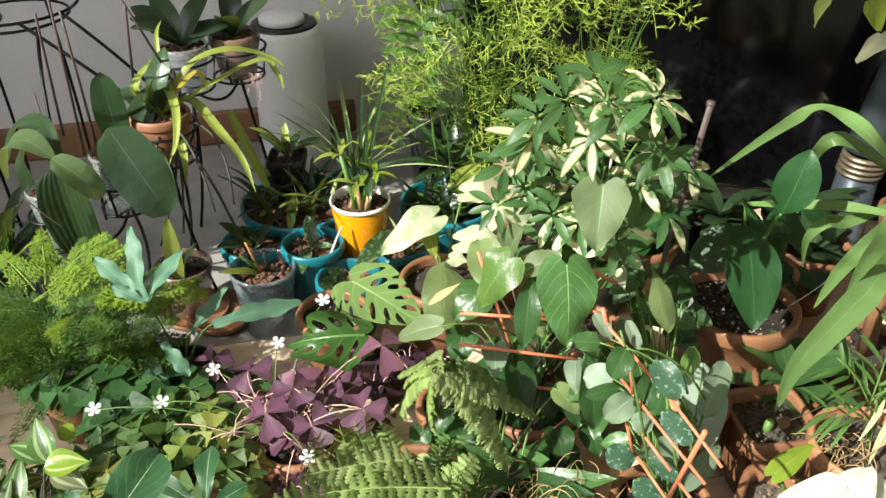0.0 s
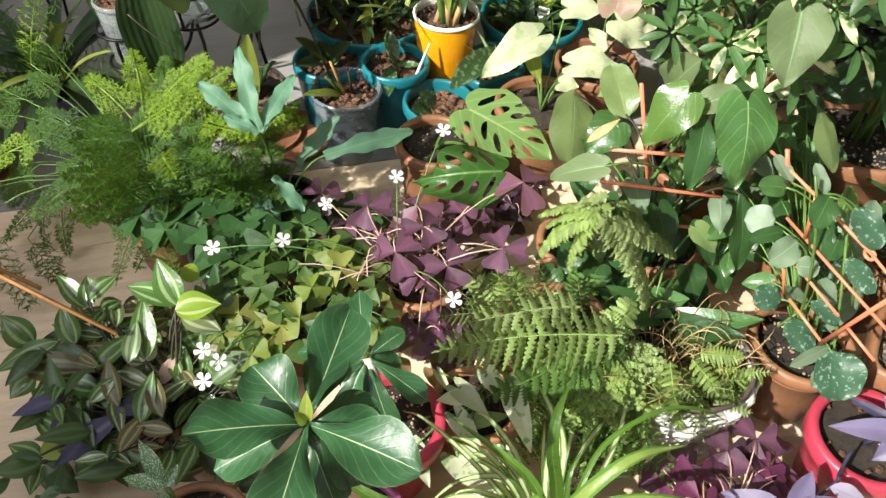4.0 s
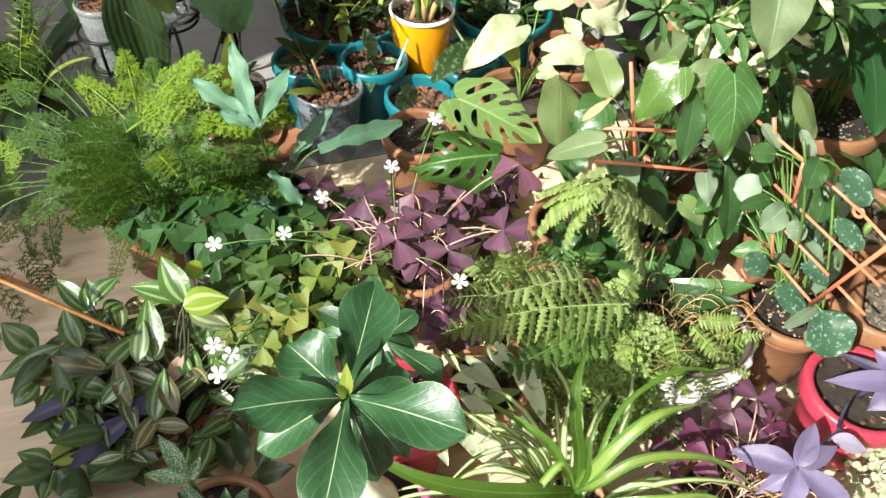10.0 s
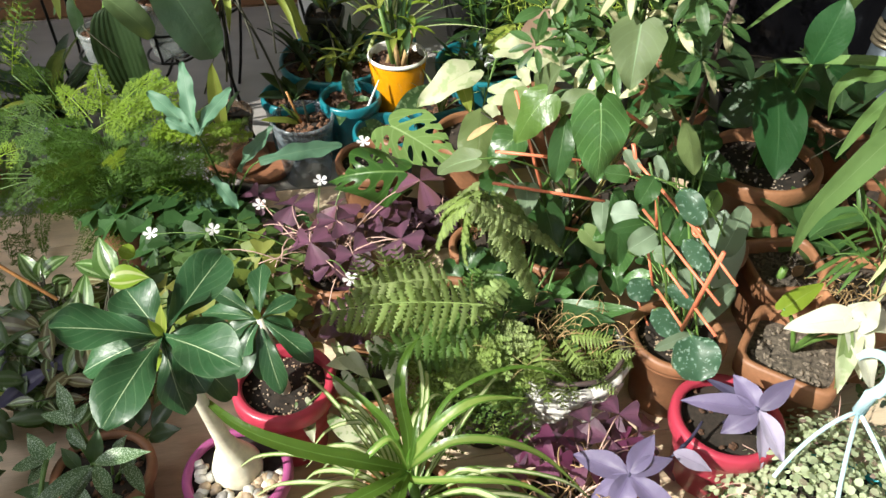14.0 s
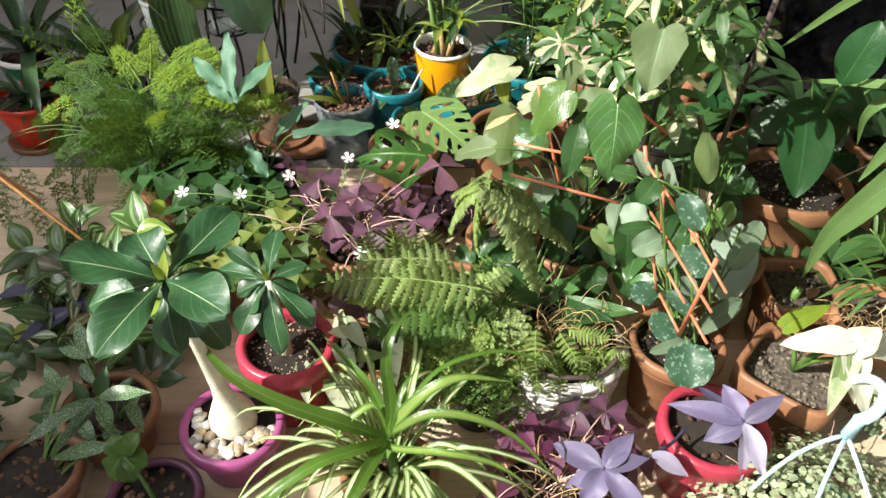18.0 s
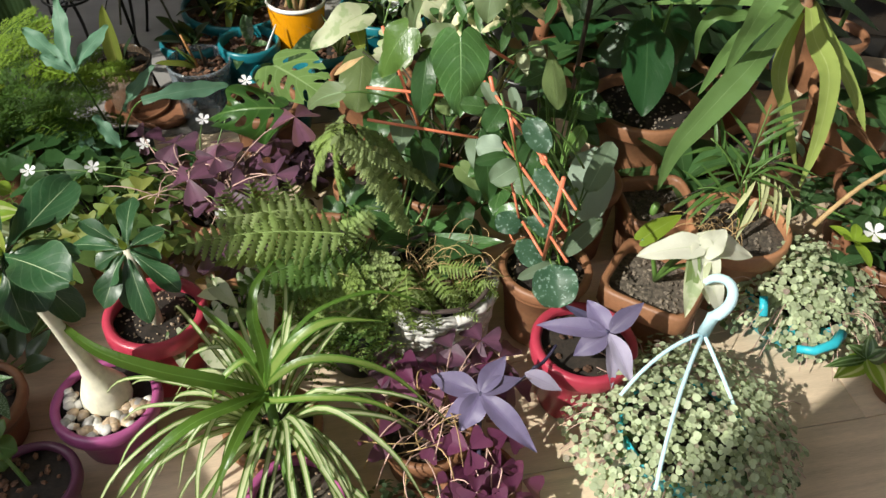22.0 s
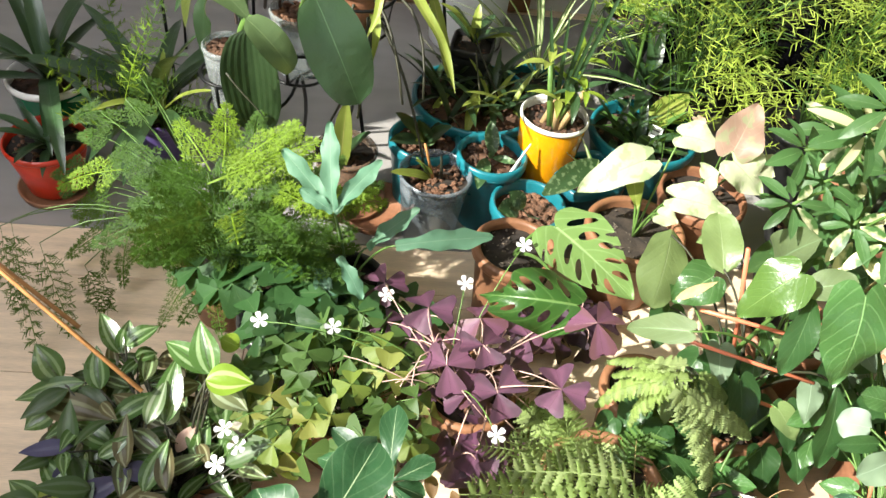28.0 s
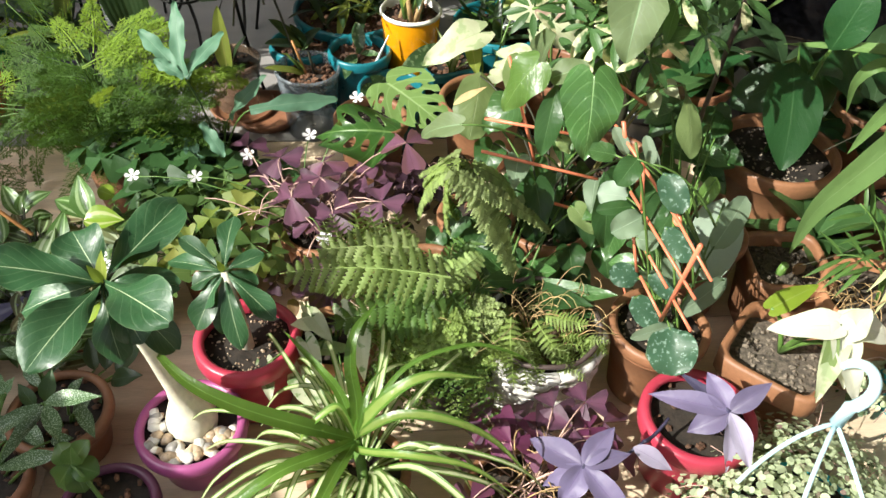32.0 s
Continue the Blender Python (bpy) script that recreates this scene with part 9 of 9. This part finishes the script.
# low creeping mound in front of them
e = thing("creeping_plant", "low creeping plant with tiny green leaves in a terracotta pot", "potted plant", 0.09, 0.345)
pot(e, 0.11, 0.325, 0.06, 0.055, "terra_dark", seed=66, bits=0)
part("leaf_mass", cluster_mesh("creeper", "pilea_dark", 420, 0.085, 0.075, 0.03, 0.010, 5), e, pose(0.11, 0.325, 0.045))["kind"] = "stuff"

# ---- hanging baskets of small pale leaves, set down on the floor ----
for k, (gx, gy, rx, ry, h, sd) in enumerate(((0.462, 0.475, 0.14, 0.16, 0.085, 3), (0.70, 0.735, 0.125, 0.11, 0.085, 4))):
    e = thing("creeping_charlie_basket", "hanging basket of dense small pale-green leaves on the floor", "potted plant", gx, gy, group="creeping baskets")
    pot(e, gx, gy, 0.085, 0.075, "turquoise", seed=67 + k, bits=0, taper=0.75, rim=0.006)
    for q in range(4):
        part("leaf_mass", cluster_mesh("leaf_mass", "pilea", 800, rx, ry, h, 0.0096, sd * 10 + q), e, pose(gx, gy, 0.045, 0, 0, q * 90))["kind"] = "stuff"
    # Lower, wider dark layer: painted shade in the gaps under the pale leaves.
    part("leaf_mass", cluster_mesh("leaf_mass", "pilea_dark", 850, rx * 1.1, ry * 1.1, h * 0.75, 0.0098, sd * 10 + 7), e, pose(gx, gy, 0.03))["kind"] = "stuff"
    for q in range(60):
        a, z_ = rg.uniform(0, 6.28), rg.uniform(0.02, 0.10)
        b0 = Vector((gx + rx * 0.7 * math.cos(a), gy + ry * 0.7 * math.sin(a), z_))
        part("runner", tube(bend(b0, b0 + Vector((0.06 * math.cos(a), 0.06 * math.sin(a), rg.uniform(-0.04, 0.02))), 0.02, 4), 0.0008, 0.0006, M["pinkstem"], 4, "runner"), e)
hk = (0.482, 0.555, 0.17)
e = thing("basket_hanger", "pale blue plastic three-armed basket hanger with a hook", "basket hanger", *hk)
for b in ((0.37, 0.485, 0.125), (0.392, 0.353, 0.12), (0.517, 0.475, 0.12)):
    part("arm", tube(bend(hk, b, 0.012, 8, 0.006), 0.003, 0.0026, M["bluestring"], 8, "arm"), e)
h0, h1 = Vector((0.488, 0.558, 0.20)), Vector((0.494, 0.612, 0.214))
arc = [h0.lerp(h1, (1 - math.cos(t * math.pi / 16)) / 2) + Vector((0.022, -0.004, 0.016)) * math.sin(t * math.pi / 16) for t in range(19)]
part("hook", tube([Vector(hk)] + arc, 0.0085, 0.0055, M["bluestring"], 12, "hook"), e)
o = thing("basket_clip", "turquoise plastic basket clip among the leaves", "clip", *(0.617, 0.675, 0.1))
part("clip", tube([(0.616, 0.683, 0.11), (0.615, 0.661, 0.09)], 0.008, 0.008, M["turquoise"], 4, "clip"), o)
o = thing("plastic_hoop", "curved turquoise plastic basket hoop", "hoop", *(0.694, 0.613, 0.08))
part("rim", tube([Vector(p) for p in ((0.652, 0.609, 0.08), (0.672, 0.601, 0.085), (0.702, 0.61, 0.09), (0.722, 0.632, 0.09))], 0.006, 0.008, M["turquoise"], 8, "rim"), o)

# inch plant lying in the sun
rg = random.Random(151)
C = (0.735, 0.577, 0.1)
e = thing("inch_plant", "green and cream inch plant shoot lying in the sun", "potted plant", C[0] + 0.06, C[1])
pot(e, C[0] + 0.09, C[1] + 0.02, 0.05, 0.07, "terra", seed=70, bits=10)
for t0, w in (((0.681, 0.549, 0.09), 0.032), ((0.702, 0.585, 0.12), 0.02), ((0.744, 0.522, 0.09), 0.036), ((0.758, 0.577, 0.12), 0.03), ((0.666, 0.56, 0.1), 0.016), ((0.735, 0.598, 0.13), 0.024)):
    leaf_to(e, "zebrina_lime" if t0[2] < 0.1 else "zebrina", C, t0, w, "lance", 0.4, (0, -0.3, 1), 0.3)
stalk(e, (C[0] + 0.09, C[1] + 0.02, 0.06), C, 0.003, "stem", 0.04)

# ---- big terracotta pot with ribbed dark leaves ----
BIG = (0.495, 1.085)
e = thing("peace_lily", "dark ribbed broad-leaved lily in a large terracotta pot", "potted plant", *BIG)
pot(e, *BIG, 0.100, 0.185, "terra", seed=71, soil="soil", bits=120, bit="grit", bit_size=0.005, rim=0.012, rim_h=0.03, fill=0.86, taper=0.74)
for b0, t0, w in (((0.486, 1.072, 0.33), (0.39, 1.055, 0.27), 0.072), ((0.449, 1.03, 0.37), (0.437, 0.892, 0.28), 0.080), ((0.488, 1.046, 0.36), (0.58, 1.084, 0.3), 0.084), ((0.478, 1.036, 0.37), (0.52, 1.038, 0.29), 0.067), ((0.458, 0.945, 0.44), (0.481, 0.958, 0.53), 0.058), ((0.476, 1.11, 0.36), (0.519, 1.025, 0.25), 0.03), ((0.582, 1.151, 0.33), (0.665, 1.159, 0.26), 0.064)):
    st = stalk(e, (BIG[0] + rg.uniform(-0.02, 0.02), BIG[1] + rg.uniform(-0.02, 0.02), 0.16), b0, 0.003, "stem", 0.04)
    leaf_to(st, "peace", b0, t0, w, "ellipse", 0.7, (0, -0.5, 0.87), 0.15, 0.04, rows=14)

# ---- tall broad strap-leaved plant with a woody foot ----
YUC = (0.715, 1.05)
e = thing("dracaena", "dracaena with long broad arching strap leaves and a yellowish stem", "potted plant", *YUC)
pot(e, *YUC, 0.075, 0.12, "terra_dark", seed=72, bits=40)
part("trunk", tube([(*YUC, 0.10), (0.70, 1.04, 0.2), (0.70, 1.03, 0.30), (0.668, 0.985, 0.44)], 0.014, 0.010, M["brownwood"], 10, "trunk"), e)
C = (0.681, 1.015, 0.43)


def dracaena_leaf(pts, w, mt):
    """One long arching dracaena leaf."""
    ribbon(e, mt, pts, w, 0.18, "leaf", prof=lambda v: max(0.04, min(1, 0.35 + 1.9 * v) * (1 - v ** 3.2) ** 0.8), up=(0.1, -0.75, 0.65))


dracaena_leaf((C, (0.568, 0.862, 0.4), (0.532, 0.841, 0.36), (0.502, 0.835, 0.31), (0.478, 0.832, 0.26), (0.466, 0.823, 0.19)), 0.044, "yucca")
dracaena_leaf((C, (0.582, 0.873, 0.52), (0.544, 0.832, 0.5), (0.534, 0.843, 0.44), (0.525, 0.85, 0.38)), 0.037, "yucca")
dracaena_leaf((C, (0.564, 0.902, 0.42), (0.536, 0.898, 0.38), (0.512, 0.891, 0.32)), 0.026, "yucca")
dracaena_leaf((C, (0.672, 0.932, 0.4), (0.695, 0.893, 0.36), (0.701, 0.866, 0.28), (0.686, 0.832, 0.2)), 0.037, "yucca_lime")
dracaena_leaf((C, (0.629, 0.916, 0.36), (0.649, 0.89, 0.3), (0.686, 0.855, 0.21)), 0.027, "yucca_lime")
dracaena_leaf(((0.621, 0.936, 0.44), (0.575, 0.997, 0.42), (0.522, 1.054, 0.39), (0.464, 1.147, 0.335)), 0.017, "yucca")
dracaena_leaf((C, (0.539, 0.893, 0.56), (0.49, 0.896, 0.6), (0.471, 0.952, 0.59), (0.448, 1.021, 0.52), (0.403, 1.096, 0.41)), 0.022, "yucca")
dracaena_leaf((C, (0.524, 0.97, 0.54), (0.496, 0.997, 0.48), (0.47, 1.019, 0.42)), 0.020, "yucca")
dracaena_leaf((C, (0.585, 0.992, 0.4), (0.538, 0.973, 0.41), (0.518, 0.973, 0.38), (0.525, 0.976, 0.33)), 0.020, "yucca")
dracaena_leaf((C, (0.601, 0.763, 0.56), (0.714, 0.849, 0.5), (0.832, 0.918, 0.4)), 0.034, "yucca")
dracaena_leaf((C, (0.683, 0.975, 0.44), (0.737, 0.992, 0.42), (0.822, 1.032, 0.36)), 0.020, "orchid")
dracaena_leaf((C, (0.722, 1.02, 0.38), (0.789, 1.045, 0.34)), 0.024, "orchid")
dracaena_leaf((C, (0.565, 0.76, 0.62), (0.637, 0.815, 0.62)), 0.03, "yucca")
dracaena_leaf((C, (0.775, 0.961, 0.3), (0.808, 0.928, 0.24)), 0.024, "yucca_lime")

# ---- square terracotta pots ----
e = thing("potted_plant", "rounded square terracotta pot with gritty soil and a cut thick stem", "potted plant", 0.487, 0.868, group="square terracotta pots")
pot(e, 0.487, 0.868, 0.062, 0.140, "terra", seed=73, soil="grit", bits=160, bit="grit", bit_size=0.006, square=0.7, turn=8, rim=0.010, rim_h=0.03, fill=0.8)
part("stem", tube([(0.480, 0.86, 0.105), (0.484, 0.859, 0.135)], 0.008, 0.006, M["stem"], 9), e)
leaf_to(e, "dryleaf", (0.50, 0.86, 0.118), (0.515, 0.865, 0.135), 0.016, "ellipse", 0.8, name="dry_leaf")
e = thing("caladium", "white-leaved caladium in a rounded square terracotta pot", "potted plant", 0.452, 0.69, group="square terracotta pots")
pot(e, 0.452, 0.69, 0.070, 0.140, "terra", seed=74, soil="grit", bits=140, bit="grit", bit_size=0.006, square=0.7, turn=-30, rim=0.011, rim_h=0.035, fill=0.8)
C = (0.491, 0.654, 0.24)
for b0, t0, w, mt in (((0.476, 0.642, 0.245), (0.399, 0.645, 0.22), 0.044, "caladium"), ((0.484, 0.651, 0.24), (0.568, 0.671, 0.2), 0.048, "caladium"), ((0.479, 0.642, 0.245), (0.501, 0.609, 0.17), 0.046, "caladium"), ((0.471, 0.629, 0.235), (0.468, 0.598, 0.16), 0.02, "heart_pale"), ((0.486, 0.623, 0.22), (0.521, 0.602, 0.15), 0.036, "caladium"), ((0.483, 0.635, 0.24), (0.518, 0.67, 0.25), 0.039, "caladium"), ((0.483, 0.648, 0.235), (0.463, 0.582, 0.17), 0.036, "syng"), ((0.419, 0.701, 0.2), (0.481, 0.739, 0.215), 0.033, "lime")):
    st = stalk(e, (0.455, 0.70, 0.12), b0, 0.003)
    leaf_to(st, mt, b0, t0, w, "heart", 0.5, (0, -0.35, 0.95), 0.25, 0.05, 0.1)

# ---- parlour palm ----
PLM = (0.60, 0.80)
e = thing("parlour_palm", "small parlour palm with pale dry leaves in a terracotta pot", "potted plant", *PLM)
pot(e, *PLM, 0.080, 0.15, "terra_pale", seed=75, soil="grit", bits=80, bit="grit", bit_size=0.005, rim=0.009, rim_h=0.03, fill=0.86)
for c0, t0, n, mt in (((0.581, 0.804, 0.22), (0.602, 0.842, 0.34), 7, "palm"), ((0.581, 0.804, 0.22), (0.518, 0.811, 0.3), 5, "palm"), ((0.587, 0.805, 0.23), (0.639, 0.813, 0.28), 5, "palm"), ((0.609, 0.828, 0.25), (0.674, 0.802, 0.19), 6, "palm_pale"), ((0.603, 0.827, 0.24), (0.616, 0.781, 0.18), 5, "palm_pale"), ((0.577, 0.801, 0.2), (0.52, 0.807, 0.21), 5, "palm")):
    c0, t0 = Vector(c0), Vector(t0)
    stalk(e, (PLM[0], PLM[1], 0.13), c0, 0.002)
    fr = part("frond_stalk", tube(bend(c0, t0, 0.01, 6), 0.0015, 0.001, M["stem"], 5, "frond_stalk"), e)
    d = (t0 - c0)
    for i in range(n):
        p = c0 + d * (0.1 + 0.88 * i / n)
        sd = d.normalized().cross(Vector((0, -0.4, 1))).normalized()
        for sg in (-1, 1):
            if rg.random() < 0.12:
                continue
            way = d.normalized() * rg.uniform(0.6, 1.1) + sd * sg * rg.uniform(0.8, 1.1) + Vector((0, 0, rg.uniform(-0.25, 0.3)))
            part("leaflet", leaf_mesh("leaflet", M[mt], 0.068, 0.0075, "lance", 0.5, 0.3, 0, 8, 2, 0, 0, 0, i % 3), fr, frame_to(p, way, (rg.uniform(-.4, .4), -0.3, 1), rg.uniform(0.8, 1.1) * (0.6 + 0.45 * math.sin(math.pi * (0.2 + 0.75 * i / n)))))
for i in range(26):
    b0 = Vector((PLM[0] - 0.035 + rg.uniform(-0.02, 0.03), PLM[1] - 0.01 + rg.uniform(-0.02, 0.02), 0.13))
    part("root", tube(bend(b0, b0 + Vector((rg.uniform(-0.07, 0.05), rg.uniform(-0.06, 0.04), rg.uniform(-0.005, 0.04))), 0.02, 5, rg.uniform(-.01, .01)), 0.0011, 0.0006, M["paleroot"], 4, "root"), e)

# succulents and twigs beyond the palm
rg = random.Random(161)
e = thing("succulent_pot", "jumble of thick-leaved shoots and pale flowers in a terracotta pot", "potted plant", 0.86, 0.80)
pot(e, 0.86, 0.80, 0.08, 0.11, "terra_dark", seed=76, bits=20)
for i in range(16):
    c = Vector((0.80 + rg.uniform(-0.10, 0.14), 0.76 + rg.uniform(-0.08, 0.10), rg.uniform(0.10, 0.20)))
    stalk(e, (0.86, 0.80, 0.09), c, 0.002, rg.choice(("stem", "darkstem")))
    rosette(e, rg.choice(("ivy", "orchid", "satin_back", "lime", "oxdark")), c, 5, 0.05, 0.022, "ellipse", (-0.2, 0.8), 0.5, rg, 0.2)
for i in range(5):
    flower(e, (0.83 + rg.uniform(-0.06, 0.08), 0.78 + rg.uniform(-0.05, 0.05), rg.uniform(0.18, 0.22)), (0, -0.3, 1), 0.018, "pale pink flower")
part("twig", tube(bend((0.693, 0.765, 0.18), (0.837, 0.845, 0.24), 0.02, 6), 0.004, 0.003, M["paleroot"], 7, "twig"), e)
e = thing("shrubby_plant", "dark small-leaved bushy plant with woody twigs in terracotta", "potted plant", 0.93, 0.98)
pot(e, 0.93, 0.98, 0.07, 0.12, "terra_dark", seed=88, bits=20)
for i in range(26):
    c = Vector((0.90 + rg.uniform(-0.13, 0.16), 0.94 + rg.uniform(-0.12, 0.12), rg.uniform(0.10, 0.27)))
    st = stalk(e, (0.93, 0.98, 0.10), c, 0.0018, rg.choice(("darkstem", "brownwood")), 0.01)
    for q in range(5):
        me = leaf_mesh("leaf", M[rg.choice(("ivy", "oxdark", "orchid_dark", "satin_back"))], 0.04, 0.018, "ellipse", 0.5, 0.2, 0.03, 6, 4, 0, 0, 0, q % 2)
        part("leaf", me, st, frame_to(c + Vector((rg.uniform(-.015, .015), rg.uniform(-.015, .015), rg.uniform(-.03, 0))), toward(rg.uniform(0, 6.28), rg.uniform(-0.3, 0.7)), (0, -0.3, 1), rg.uniform(0.6, 1.1)))
# added dark plants that stand in for the shaded floor before the cabinet
for gx, gy in ((0.43, 1.47), (0.58, 1.45), (0.74, 1.46)):
    e = thing("potted_plant", "added dark filler plant in a black pot, standing in for shade", "potted plant", gx, gy, group="dark pots by the cabinet")
    pot(e, gx, gy, 0.07, 0.13, "blackpot", seed=90, bits=10)
    rosette(e, "orchid_dark", (gx, gy, 0.12), 16, 0.13, 0.04, "lance", (0.0, 1.2), 0.9, rg, 0.2)
# terracotta pots in the far corner
for gx, gy, r, h, mt, sd in ((0.90, 1.14, 0.09, 0.19, "terra_pale", 77), (0.72, 1.32, 0.075, 0.14, "terra", 78), (0.40, 1.36, 0.07, 0.13, "terra_dark", 79), (0.88, 0.93, 0.075, 0.13, "terra_dark", 80), (0.60, 1.26, 0.07, 0.13, "terra", 82), (0.30, 1.30, 0.07, 0.12, "blackpot", 83), (0.56, 0.97, 0.06, 0.11, "terra_dark", 84)):
    e = thing("potted_plant", "dark leafy plant in a terracotta pot by the black cabinet", "potted plant", gx, gy, group="corner pots")
    pot(e, gx, gy, r, h, mt, seed=sd, bits=40)
    rosette(e, rg.choice(("peace", "schef", "orchid_dark")), (gx, gy, h * 0.9), 12, 0.12, 0.05, "ellipse", (0.1, 1.2), 0.8, rg, 0.15)
e = thing("leafy_climber", "pale green leaves hanging from above beside the cabinet", "climbing plant", 0.98, 1.45)
pot(e, 0.98, 1.45, 0.07, 0.14, "terra", seed=81, bits=10)
part("stem", tube([(0.98, 1.45, 0.12), (0.99, 1.42, 0.4), (1.0, 1.40, 0.72)], 0.005, 0.004, M["stem"], 8), e)
for b0, t0, w, mt in (((0.566, 1.031, 0.66), (0.578, 1.088, 0.6), 0.06, "caladium"), ((0.511, 0.978, 0.72), (0.576, 1.053, 0.66), 0.05, "lime"), ((0.481, 1.043, 0.7), (0.518, 1.123, 0.64), 0.045, "heart_pale")):
    leaf_to(e, mt, b0, t0, w, "heart", 0.4, (0, -0.9, 0.4), 0.15, lobe=0.1)

# ---- floor planks ----
PW, PL = 0.19, 1.25
for j in range(-11, 14):
    for i in range(-3, 4):
        x0 = i * PL + (0.43 * j) % PL
        y0 = j * PW
        if x0 < -2.3 or x0 + PL > 2.9 or y0 < -1.85 or y0 > 1.95:
            continue
        k = ("plank", 0)
        if k not in MESH:
            bm = bmesh.new()
            bmesh.ops.create_cube(bm, size=1.0)
            bmesh.ops.transform(bm, matrix=Matrix.Translation((PL / 2, PW / 2, -0.003)) @ Matrix.Diagonal((PL - 0.0012, PW - 0.0012, 0.006, 1)), verts=bm.verts)
            bmesh.ops.bevel(bm, geom=[q for q in bm.edges if all(v.co.z > -0.001 for v in q.verts)], offset=0.0008, segments=1, affect="EDGES")
            MESH[k] = bpy.data.meshes.new("plank")
            bm.to_mesh(MESH[k])
            bm.free()
            MESH[k].materials.append(M["oak"])
        p_ = new("plank", MESH[k])
        p_.parent = floor
        p_.matrix_basis = Matrix.Translation((x0, y0, 0))
